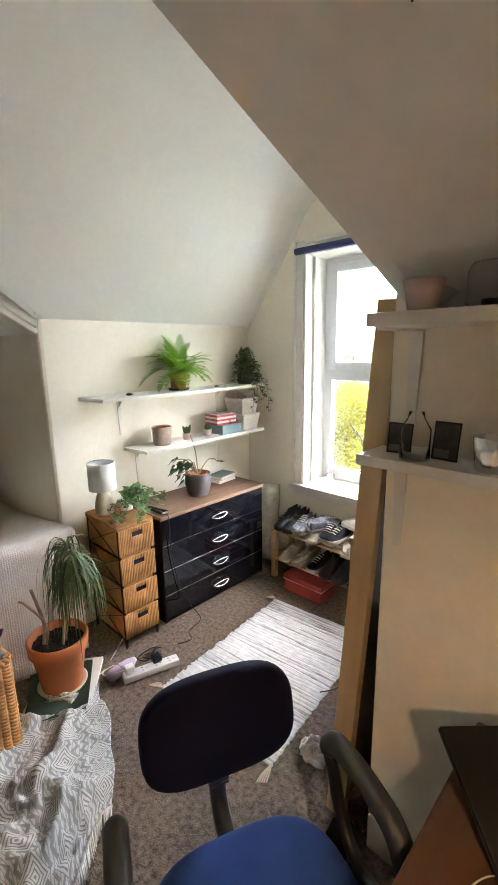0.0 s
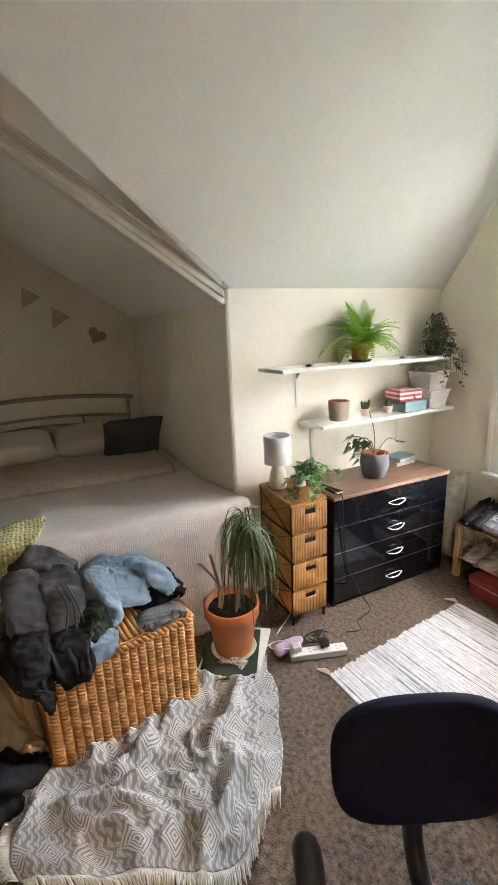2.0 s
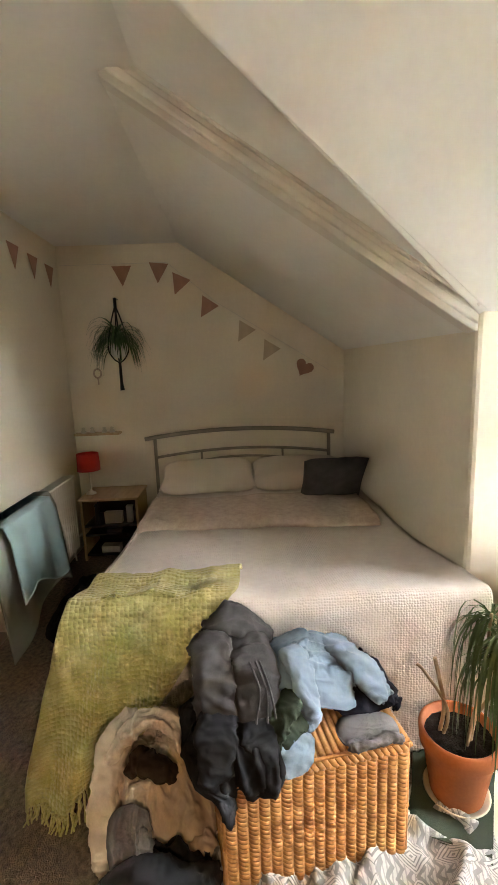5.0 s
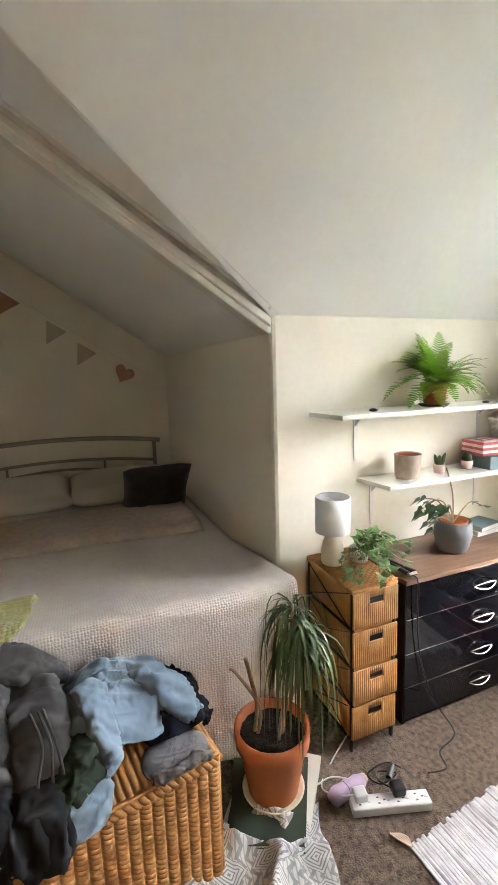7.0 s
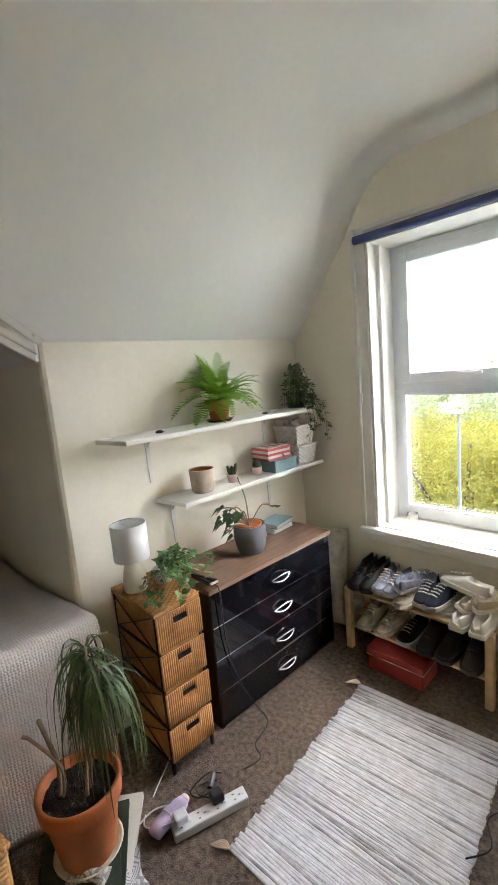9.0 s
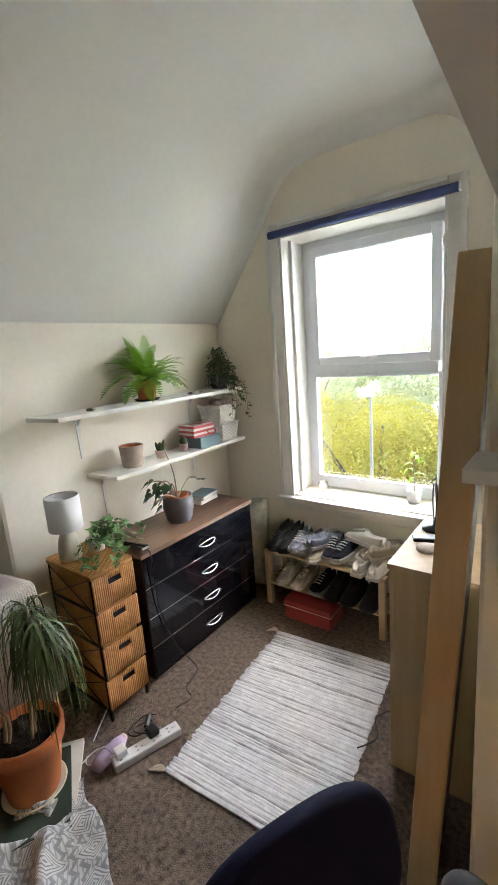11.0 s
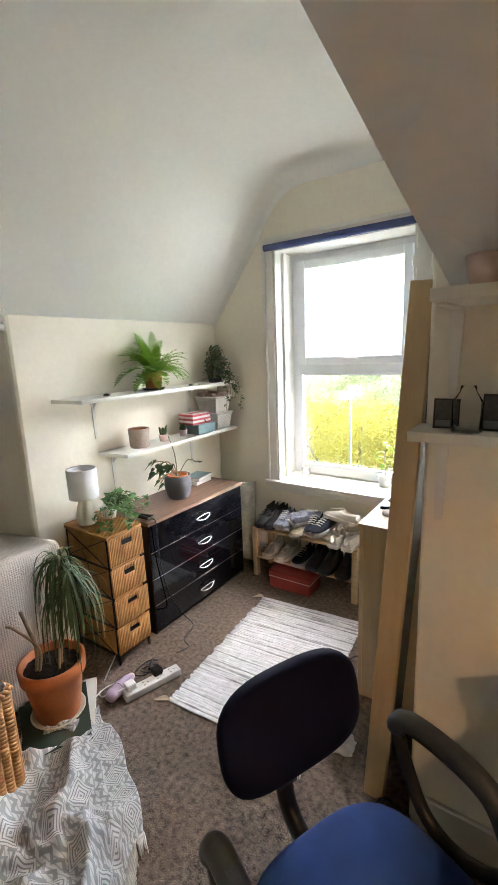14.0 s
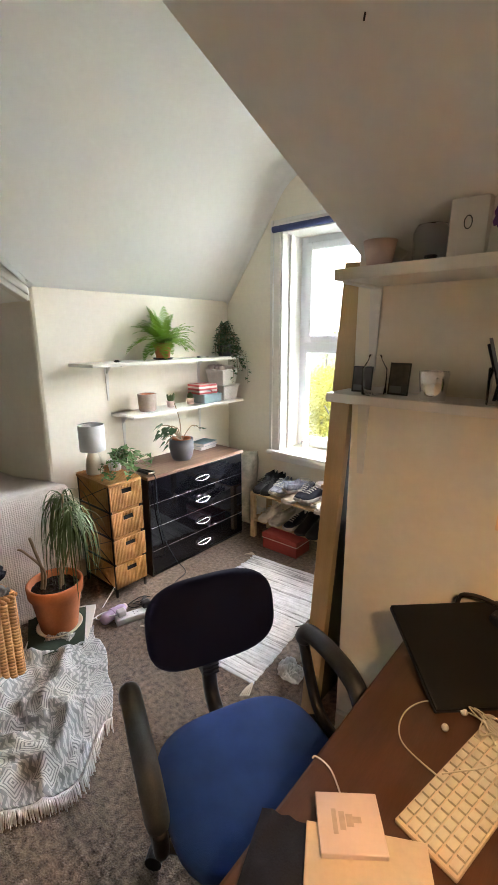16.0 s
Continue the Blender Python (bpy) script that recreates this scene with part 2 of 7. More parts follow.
structure("ceiling", box((XH - T, YB - T, ZC), (XE + T, YF, ZC + 0.1)), M_CEIL, "off-white flat ceiling", "ceiling")
# unseen flat slab, added to block sky light above the ceilings
roof = box((XH - 1, YB - 1, 3.05), (XE + 1, YW + 0.3, 3.15))
structure("roof", roof, M_DARKWOOD, "unseen dark slab keeping sky light off the attic room", "roof")
# unseen boxes round the shell, added against light leaking in
structure("outer_light_block", box((XE + 0.3, YR + 0.3, 0), (XE + 0.4, YW + 0.3, 3.1), box((XH - 0.5, YE + 0.4, 0), (XH - 0.4, YW + 0.3, 3.1), box((XH - 0.5, YW + 0.2, 0), (XA - T, YW + 0.3, 3.1), box((XR + T + 0.25, YW + 0.2, 0), (XE + 0.4, YW + 0.3, 3.1))))), M_WALL, "unseen plain walls keeping outside light out of the attic", "wall")

# ---- more materials ----
M_LEAF = mat("fern_green", (0.13, 0.24, 0.025), 0.6, second=(0.27, 0.42, 0.06), scale=30, fine=200, bump=0.1)
M_IVY = mat("ivy_green", (0.035, 0.085, 0.03), 0.45, second=(0.12, 0.21, 0.09), scale=40, fine=200, bump=0.1)
M_IVY_LIGHT = mat("light_ivy_green", (0.06, 0.15, 0.04), 0.45, second=(0.20, 0.34, 0.12), scale=40, fine=200, bump=0.1)
M_PALM = mat("palm_green", (0.05, 0.08, 0.025), 0.45, second=(0.13, 0.18, 0.065), scale=12, fine=120, bump=0.1)
M_STEM = mat("pale_stem", (0.30, 0.21, 0.13), 0.8, second=(0.45, 0.35, 0.23), scale=30, fine=150)
M_TERRA = mat("terracotta", (0.40, 0.11, 0.028), 0.65, second=(0.52, 0.165, 0.05), scale=9, fine=90, bump=0.2)
M_SOIL = mat("soil", (0.018, 0.012, 0.008), 0.95, vary=0.5, scale=40, fine=160, bump=1.0, dist=0.01)
M_STONEPOT = mat("sandstone_pot", (0.42, 0.33, 0.26), 0.85, second=(0.55, 0.45, 0.36), scale=30, fine=200, bump=0.3)
M_PINKPOT = mat("pale_pink_pot", (0.68, 0.50, 0.44), 0.5, vary=0.06)
M_GREYPOT = mat("grey_ceramic", (0.13, 0.13, 0.14), 0.45, vary=0.12, scale=12, bump=0.05)
M_WHITEPOT = mat("white_ceramic", (0.76, 0.75, 0.73), 0.3, vary=0.04, bump=0.02)
M_SHADE = mat("white_lampshade", (0.84, 0.84, 0.84), 0.8, vary=0.03, fine=300, bump=0.15)
M_CREAMCER = mat("cream_ceramic", (0.66, 0.62, 0.50), 0.35, vary=0.06, bump=0.03)
M_CHROME = mat("chrome", (0.78, 0.78, 0.80), 0.18, metal=1.0, vary=0.03, bump=0.0)
M_STEEL = mat("grey_metal", (0.34, 0.31, 0.26), 0.4, metal=0.7, vary=0.1, bump=0.03)
M_BLACK = mat("black_plastic", (0.012, 0.012, 0.013), 0.45, vary=0.2, fine=200, bump=0.1)
M_ARM = mat("worn_black_plastic", (0.035, 0.038, 0.042), 0.5, vary=0.35, scale=14, fine=250, bump=0.15)
M_CHAIR_BACK = mat("navy_black_fabric", (0.0045, 0.006, 0.026), 0.9, vary=0.3, fine=500, bump=0.2, spec=0.2)
M_CHAIR = mat("blue_fabric", (0.012, 0.045, 0.20), 0.85, vary=0.2, scale=12, fine=600, bump=0.5, sheen=0.05, spec=0.25)
M_WHITEPL = mat("white_plastic", (0.76, 0.76, 0.76), 0.35, vary=0.03, bump=0.0)
M_LILAC = mat("lilac_cloth", (0.52, 0.42, 0.58), 0.9, vary=0.12, scale=20, bump=0.3)
M_RED = mat("red_card", (0.30, 0.035, 0.03), 0.45, second=(0.40, 0.06, 0.05), scale=6)
M_PINKRED = mat("pink_red_card", (0.55, 0.09, 0.10), 0.5, vary=0.15)
M_PALEPINK = mat("pale_card", (0.75, 0.62, 0.58), 0.6, vary=0.05)
M_BLUECARD = mat("pale_blue_card", (0.26, 0.37, 0.40), 0.6, vary=0.08)
M_BASKET = mat("white_basket", (0.80, 0.77, 0.73), 0.6, vary=0.08, scale=30, bump=0.2)
M_CARD = mat("white_card", (0.72, 0.69, 0.63), 0.7, vary=0.04)
M_PAPER = mat("cream_paper", (0.66, 0.55, 0.42), 0.8, vary=0.08, scale=10)
M_GREYCLOTH = mat("charcoal_jersey", (0.050, 0.049, 0.052), 0.95, second=(0.090, 0.088, 0.092), scale=10, fine=350, bump=0.4, sheen=0.1)
M_BLUECLOTH = mat("light_blue_jersey", (0.17, 0.25, 0.345), 0.95, second=(0.25, 0.34, 0.44), scale=9, fine=350, bump=0.4, sheen=0.2)
M_NAVY = mat("navy_cloth", (0.008, 0.010, 0.022), 0.95, vary=0.4, scale=12, fine=300, bump=0.4)
M_OLIVE = mat("dark_green_cloth", (0.030, 0.045, 0.028), 0.95, vary=0.25, scale=12, fine=300, bump=0.4)
M_DENIM = mat("black_denim", (0.010, 0.011, 0.014), 0.9, vary=0.4, scale=12, fine=400, bump=0.4)
M_BROWNCLOTH = mat("dark_brown_cloth", (0.045, 0.028, 0.018), 0.95, vary=0.25, scale=12, fine=300, bump=0.4)
M_GREYKNIT = mat("grey_knit", (0.20, 0.20, 0.21), 0.95, vary=0.15, scale=14, fine=300, bump=0.5)
M_CREAMCLOTH = mat("cream_cotton", (0.72, 0.64, 0.53), 0.95, vary=0.1, scale=9, fine=300, bump=0.4, sheen=0.2)
M_PINKBLANKET = mat("dusty_pink_blanket", (0.50, 0.395, 0.335), 0.95, second=(0.66, 0.56, 0.49), scale=22, fine=90, bump=0.4)
M_TEAL = mat("pale_blue_towel", (0.30, 0.46, 0.50), 0.95, vary=0.08, fine=350, bump=0.6, sheen=0.3)
M_GREYTOWEL = mat("grey_green_towel", (0.30, 0.32, 0.28), 0.95, vary=0.1, fine=350, bump=0.6)
M_REDSHADE = mat("red_lampshade", (0.50, 0.015, 0.012), 0.7, vary=0.1)
M_FLAG_PALE = mat("faded_cream_felt", (0.60, 0.50, 0.37), 0.95, vary=0.1, scale=10, fine=300, bump=0.3)
M_FLAG = mat("terracotta_felt", (0.47, 0.28, 0.205), 0.95, vary=0.12, scale=10, fine=300, bump=0.3)
M_SHOEBLACK = mat("black_shoe", (0.012, 0.012, 0.015), 0.6, vary=0.3, bump=0.2)
M_SHOEWHITE = mat("off_white_shoe", (0.58, 0.54, 0.48), 0.7, vary=0.12, scale=14, bump=0.2)
M_SHOEGREY = mat("lilac_grey_shoe", (0.08, 0.08, 0.12), 0.75, second=(0.36, 0.38, 0.46), scale=16, bump=0.3)
M_SHOEBEIGE = mat("beige_shoe", (0.42, 0.36, 0.27), 0.75, vary=0.15, scale=14, bump=0.2)
M_SOLE = mat("grey_sole", (0.42, 0.40, 0.38), 0.7, vary=0.15)
M_LIME = mat("lime_bottle", (0.22, 0.42, 0.01), 0.35, vary=0.08)
M_PURPLE = mat("purple_flower", (0.12, 0.03, 0.18), 0.8, vary=0.3)
M_PINE = mat("pale_pine", (0.50, 0.34, 0.18), 0.55, second=(0.62, 0.45, 0.26), scale=4, fine=50, stretch=(1, 7, 7), bump=0.06)
M_DESK = mat("reddish_desk_wood", (0.065, 0.028, 0.015), 0.4, second=(0.105, 0.047, 0.026), scale=4, fine=50, stretch=(9, 0.8, 9), bump=0.05)
M_ORANGE = mat("orange_bottle", (0.6, 0.17, 0.02), 0.3, vary=0.05)
M_DEEPBLUE = mat("deep_blue_tub", (0.03, 0.03, 0.25), 0.35, vary=0.05)
M_GOLDLEAF = mat("yellow_foliage", (0.21, 0.175, 0.02), 0.8, second=(0.31, 0.265, 0.04), scale=0.9, fine=4, bump=0.0)
M_GREENLEAF = mat("spring_foliage", (0.22, 0.22, 0.10), 0.8, second=(0.34, 0.33, 0.17), scale=0.9, fine=4, bump=0.0)
M_BARK = mat("bark", (0.08, 0.06, 0.045), 0.9, vary=0.3, scale=8, fine=40, bump=0.5)
M_GRASS = mat("grass", (0.10, 0.12, 0.03), 0.95, second=(0.18, 0.19, 0.06), scale=0.3, fine=6, bump=0.3)


def let_light_through(m, color, amount):
    """Thin leaves: part of the light passes through."""
    nt = m.node_tree
    t = nt.nodes.new("ShaderNodeBsdfTranslucent")
    t.inputs["Color"].default_value = (*color, 1)
    x = nt.nodes.new("ShaderNodeMixShader")
    x.inputs[0].default_value = amount
    nt.links.new(nt.nodes["Principled BSDF"].outputs[0], x.inputs[1])
    nt.links.new(t.outputs[0], x.inputs[2])
    nt.links.new(x.outputs[0], nt.nodes["Material Output"].inputs["Surface"])


let_light_through(M_GOLDLEAF, (0.34, 0.28, 0.03), 0.3)
let_light_through(M_GREENLEAF, (0.34, 0.34, 0.15), 0.3)
let_light_through(M_LEAF, (0.22, 0.42, 0.03), 0.35)


def glass(name, color=(1, 1, 1), rough=0.0):
    m = bpy.data.materials.new(name)
    m.use_nodes = True
    b = m.node_tree.nodes["Principled BSDF"]
    b.inputs["Base Color"].default_value = (*color, 1)
    b.inputs["Transmission Weight"].default_value = 1.0
    b.inputs["Roughness"].default_value = rough
    b.inputs["IOR"].default_value = 1.45
    return m


M_GLASS = glass("clear_glass")
M_THIN = glass("thin_clear_glass")
M_THIN.node_tree.nodes["Principled BSDF"].inputs["IOR"].default_value = 1.12
M_MIRROR = mat("mirror_glass", (0.9, 0.9, 0.9), 0.02, metal=1.0, vary=0.0, bump=0.0)


def woven(name, c1, c2, size, rough=0.95, depth=0.004):
    """Knobbly woven cloth: cells of a given size, as relief and colour."""
    m = mat(name, c1, rough, second=c2, scale=1 / (size * 4), fine=300, bump=0.0, sheen=0.2)
    nt = m.node_tree
    tc = nt.nodes.new("ShaderNodeTexCoord")
    v = nt.nodes.new("ShaderNodeTexVoronoi")
    v.inputs["Scale"].default_value = 1 / size
    v.inputs["Randomness"].default_value = 0.35
    nt.links.new(tc.outputs["Object"], v.inputs["Vector"])
    bp = nt.nodes.new("ShaderNodeBump")
    bp.invert = True
    bp.inputs["Strength"].default_value, bp.inputs["Distance"].default_value = 0.9, depth
    nt.links.new(v.outputs["Distance"], bp.inputs["Height"])
    nt.links.new(bp.outputs["Normal"], nt.nodes["Principled BSDF"].inputs["Normal"])
    return m


M_WAFFLE = woven("waffle_bedspread", (0.66, 0.59, 0.54), (0.75, 0.68, 0.63), 0.0105, depth=0.005)
M_BLANKET_LIME = woven("yellow_green_knit", (0.40, 0.37, 0.13), (0.62, 0.57, 0.26), 0.017, depth=0.012)


def pattern_throw():
    """Black and off-white woven cloth with lozenge bands."""
    m = mat("patterned_throw", (0.56, 0.56, 0.56), 0.95, vary=0.08, scale=20, fine=260, bump=0.4, sheen=0.2)
    nt = m.node_tree
    b = nt.nodes["Principled BSDF"]
    base = b.inputs["Base Color"].links[0].from_socket
    tc = nt.nodes.new("ShaderNodeTexCoord")
    sep = nt.nodes.new("ShaderNodeSeparateXYZ")
    wn2 = nt.nodes.new("ShaderNodeTexNoise")
    wn2.inputs["Scale"].default_value = 7.0
    nt.links.new(tc.outputs["UV"], wn2.inputs["Vector"])
    wmx = nt.nodes.new("ShaderNodeVectorMath")
    wmx.operation = "MULTIPLY_ADD"
    nt.links.new(wn2.outputs["Color"], wmx.inputs[0])
    wmx.inputs[1].default_value = (0.035, 0.035, 0)
    nt.links.new(tc.outputs["UV"], wmx.inputs[2])
    nt.links.new(wmx.outputs[0], sep.inputs[0])
    def op(kind, a, bb=None):
        n = nt.nodes.new("ShaderNodeMath")
        n.operation = kind
        for i, q in enumerate((a, bb)):
            if q is None:
                continue
            if isinstance(q, (int, float)):
                n.inputs[i].default_value = q
            else:
                nt.links.new(q, n.inputs[i])
        return n.outputs[0]
    u, v = op("MULTIPLY", sep.outputs[0], 6.0), op("MULTIPLY", sep.outputs[1], 8.5)
    fu, fv = op("ABSOLUTE", op("SUBTRACT", op("FRACT", u), 0.5)), op("ABSOLUTE", op("SUBTRACT", op("FRACT", v), 0.5))
    d = op("ADD", fu, fv)
    rings = op("SINE", op("MULTIPLY", d, 58.0))
    lines = op("GREATER_THAN", rings, 0.35)
    stripes = op("GREATER_THAN", op("SINE", op("MULTIPLY", v, 60.0)), 0.55)
    inside = op("LESS_THAN", d, 0.46)
    zig = op("GREATER_THAN", op("SINE", op("ADD", op("MULTIPLY", v, 26.0), op("MULTIPLY", op("PINGPONG", op("MULTIPLY", u, 5.0), 1.0), 4.0))), 0.2)
    pat = op("ADD", op("MULTIPLY", lines, inside), op("MULTIPLY", op("SUBTRACT", 1.0, inside), op("MAXIMUM", op("MULTIPLY", zig, 0.85), op("MULTIPLY", stripes, 0.6))))
    mix = nt.nodes.new("ShaderNodeMix")
    mix.data_type = "RGBA"
    nt.links.new(op("MULTIPLY", pat, 0.66), mix.inputs[0])
    nt.links.new(base, mix.inputs[6])
    mix.inputs[7].default_value = (0.07, 0.085, 0.105, 1)
    nt.links.new(mix.outputs[2], b.inputs["Base Color"])
    return m


M_THROW = pattern_throw()
M_FRINGE = mat("white_cotton_yarn", (0.78, 0.77, 0.76), 0.95, vary=0.06, scale=40, fine=300, bump=0.3)


def root_inverse(ob):
    m = Matrix()
    while ob:
        m = ob.matrix_basis @ m
        ob = ob.parent
    return m.inverted()


def wpart(name, bm, material, parent, label="", **kw):
    """A part whose mesh is given in the room's own coordinates."""
    bm.transform(root_inverse(parent))
    return part(name, bm, material, parent, label, **kw)


def fold_noise(x, y, seed, scale=6.0):
    p = Vector((x * scale + seed * 7.3, y * scale - seed * 3.1, seed * 1.7))
    w = noise.noise_vector(p * 0.6) * 0.9
    q = p + w
    return 1 - 2 * abs(noise.noise(q)) + 0.4 * noise.noise(q * 2.3)


# ---- window ----
win = tagged(thing("window_1", "white two-light window with an opening top sash", "window", pose(-0.7, YW, WZ0)), kind="structure")
FY0, FY1 = 3.70, 3.765


def frame_of(x0, x1, z0, z1, w, y0, y1, bm=None):
    bm = bm or bmesh.new()
    box((x0, y0, z0), (x0 + w, y1, z1), bm)
    box((x1 - w, y0, z0), (x1, y1, z1), bm)
    box((x0 + w, y0, z0), (x1 - w, y1, z0 + w), bm)
    box((x0 + w, y0, z1 - w), (x1 - w, y1, z1), bm)
    return bm


wpart("window_frame", box((-1.10, FY0, 1.425), (-0.33, FY1, 1.49), frame_of(-1.168, -0.242, WZ0 + 0.002, WZ1 - 0.002, 0.07, FY0, FY1)), M_UPVC, win, bevel=0.004)
sash = wpart("sash", frame_of(-1.105, -0.315, 1.485, 2.20, 0.055, FY0 - 0.025, FY0 + 0.03), M_UPVC, win, bevel=0.005)
wpart("catch", box((-0.78, FY0 - 0.045, 1.515), (-0.66, FY0 - 0.03, 1.53), box((-0.72, FY0 - 0.03, 1.505), (-0.69, FY0 - 0.024, 1.54))), M_WHITEPL, sash, "white window catch", bevel=0.003)
p1 = wpart("pane", box((-1.06, FY0 + 0.015, 1.53), (-0.36, FY0 + 0.021, 2.155)), M_GLASS, win)
p2 = wpart("pane", box((-1.10, FY0 + 0.04, 0.73), (-0.31, FY0 + 0.046, 1.43)), M_GLASS, win)
p1.visible_shadow = p2.visible_shadow = False
wpart("bead", frame_of(-1.102, -0.308, 0.733, 1.427, 0.018, FY0 - 0.012, FY0 + 0.002), M_UPVC, win, bevel=0.002)
wpart("window_sill", box((-1.26, YW - 0.06, 0.628), (-0.15, YW + 0.23, 0.66), box((-1.24, YW - 0.022, 0.575), (-0.17, YW - 0.002, 0.628))), M_TRIM, win, bevel=0.006)
for x0, x1 in ((-1.255, -1.172), (-0.238, -0.155)):
    wpart("architrave", box((x0, YW - 0.022, 0.66), (x1, YW - 0.001, 2.33), box((x0 if x0 < -1 else x1 - 0.025, YW - 0.034, 0.66), (x0 + 0.025 if x0 < -1 else x1, YW - 0.022, 2.33))), M_TRIM, win, bevel=0.004)
wpart("architrave", box((-1.172, YW - 0.022, 2.255), (-0.238, YW - 0.001, 2.33), box((-1.172, YW - 0.034, 2.305), (-0.238, YW - 0.022, 2.33))), M_TRIM, win, bevel=0.004)
for x0, x1 in ((WX0, WX0 + 0.012), (WX1 - 0.012, WX1)):
    wpart("reveal_board", box((x0, YW - 0.015, 0.66), (x1, FY0, 2.255)), M_TRIM, win)
    wpart("reveal_bead", box((x0 + (0.012 if x0 < -1 else -0.02), YW + 0.07, 0.66), (x1 + (0.02 if x0 < -1 else -0.012), YW + 0.10, 2.24)), M_TRIM, win)
wpart("reveal_board", box((WX0 + 0.012, YW - 0.015, 2.243), (WX1 - 0.012, FY0, 2.255)), M_TRIM, win)
blind = thing("roller_blind", "rolled-up navy blue roller blind over the window", "blind", pose(-0.7, YW - 0.05, 2.28))
wpart("roll", tube([(-1.215, YW - 0.052, 2.262), (-0.185, YW - 0.052, 2.262)], 0.021, 14), M_BLUE, blind, smooth=True)
for x in (-1.223, -0.185):
    wpart("bracket", box((x, YW - 0.068, 2.245), (x + 0.008, YW - 0.034, 2.28)), M_WHITEPL, blind)
cord = tube([(-1.215, YW - 0.045, 2.26), (-1.215, YW - 0.045, 1.42)], 0.0025, 6)
wpart("cord", tube([(-1.215, YW - 0.045, 1.45), (-1.215, YW - 0.045, 1.39)], 0.006, 8, cord), M_WHITEPL, blind)

# ---- skirting, alcove moulding ----
structure("baseboard", box((XA, YE + 0.02, 0), (XA + 0.018, YW, 0.13), box((XA + 0.02, YW - 0.018, 0), (XR, YW, 0.13), box((XR + 0.01, YR - 0.018, 0), (XE, YR, 0.13), box((XH, YB, 0), (XE, YB + 0.018, 0.13))))), M_TRIM, "white painted skirting boards along the walls", "skirting", bevel=0.006)


def beam(dx0, dx1, up0, up1, ya=YE - 0.005, yb=0.44):
    return [(x, y, alcove_z(y) + u) for y in (ya, yb) for x, u in ((dx0, up0), (dx1, up0), (dx1, up1), (dx0, up1))]


def hexa(p, bm=None):
    bm = bm or bmesh.new()
    v = [bm.verts.new(c) for c in p]
    for f in ((0, 3, 2, 1), (4, 5, 6, 7), (0, 1, 5, 4), (1, 2, 6, 5), (2, 3, 7, 6), (3, 0, 4, 7)):
        bm.faces.new([v[i] for i in f])
    return bm


mould = bmesh.new()
for d in ((-1.80, -1.712, -0.012, 0.16), (-1.80, -1.695, 0.02, 0.06), (-1.80, -1.69, 0.085, 0.105)):
    hexa(beam(*d), mould)
structure("trim_alcove", mould, M_TRIM, "cream painted wooden moulding along the alcove slope", "moulding", bevel=0.008)

M_PILLOW = mat("cream_pillowcase", (0.74, 0.66, 0.56), 0.85, vary=0.05, scale=5, fine=110, bump=0.2, sheen=0.2)
# ---- bed ----
bed = thing("bed", "double bed with a pale waffle bedspread hanging to the floor", "bed", pose(-2.7, 1.05, 0))
BX0, BX1, BY0, BY1 = -3.86, -1.50, 0.20, 1.875


def bed_top(x, y):
    t = (x - BX0) / (BX1 - BX0)
    z = 0.60 + 0.13 * max(0, (t - 0.55) / 0.45) ** 1.6
    z += 0.012 * noise.noise(Vector((x * 2.5, y * 2.5, 3))) + 0.004 * fold_noise(x, y, 4, 3.0)
    e = min(1, min(y - BY0 + 0.001, 0.08) / 0.08)
    return z - 0.03 * (1 - e) ** 2


def bed_cover(u, v):
    # across the top, over the foot and down
    y = BY0 + (BY1 - BY0) * v
    s = u * 3.05
    if s < 2.36:
        return (BX0 + s, y, bed_top(BX0 + s, y))
    z0 = bed_top(BX1, y)
    d = s - 2.36
    bend = min(1, d / 0.05)
    wav = 0.018 * math.sin(y * 17 + 2 * noise.noise(Vector((y * 3, 0, 0)))) * min(1, d / 0.5)
    return (BX1 + 0.028 * math.sin(bend * math.pi / 2) + wav + 0.012 * d, y, z0 - max(0, d - 0.012) * (z0 - 0.02) / 0.68)


thicken(wpart("bedspread", sheet(bed_cover, 96, 60), M_WAFFLE, bed, "off-white waffle-weave bedspread", smooth=True), 0.02)


def bed_side(u, v):
    x = BX0 + (BX1 - BX0 + 0.02) * u
    z0 = bed_top(x, BY0)
    return (x, BY0 - 0.015 - 0.02 * math.sin(x * 13) * v - 0.02 * v, z0 - v * (z0 - 0.06))


thicken(wpart("side_drape", sheet(bed_side, 60, 12), M_WAFFLE, bed, smooth=True), 0.015)
wpart("mattress", box((BX0 + 0.02, BY0 + 0.03, 0.28), (BX1 - 0.04, BY1 - 0.03, 0.56)), M_BED, bed, bevel=0.03)
wpart("bed_base", box((BX0 + 0.02, BY0 + 0.05, 0.03), (BX1 - 0.06, BY1 - 0.05, 0.275)), M_DARKWOOD, bed)


def arch(z, y0, y1, rise, x):
    return [(x, y0 + (y1 - y0) * k / 24, z + rise * (1 - (2 * k / 24 - 1) ** 2)) for k in range(25)]


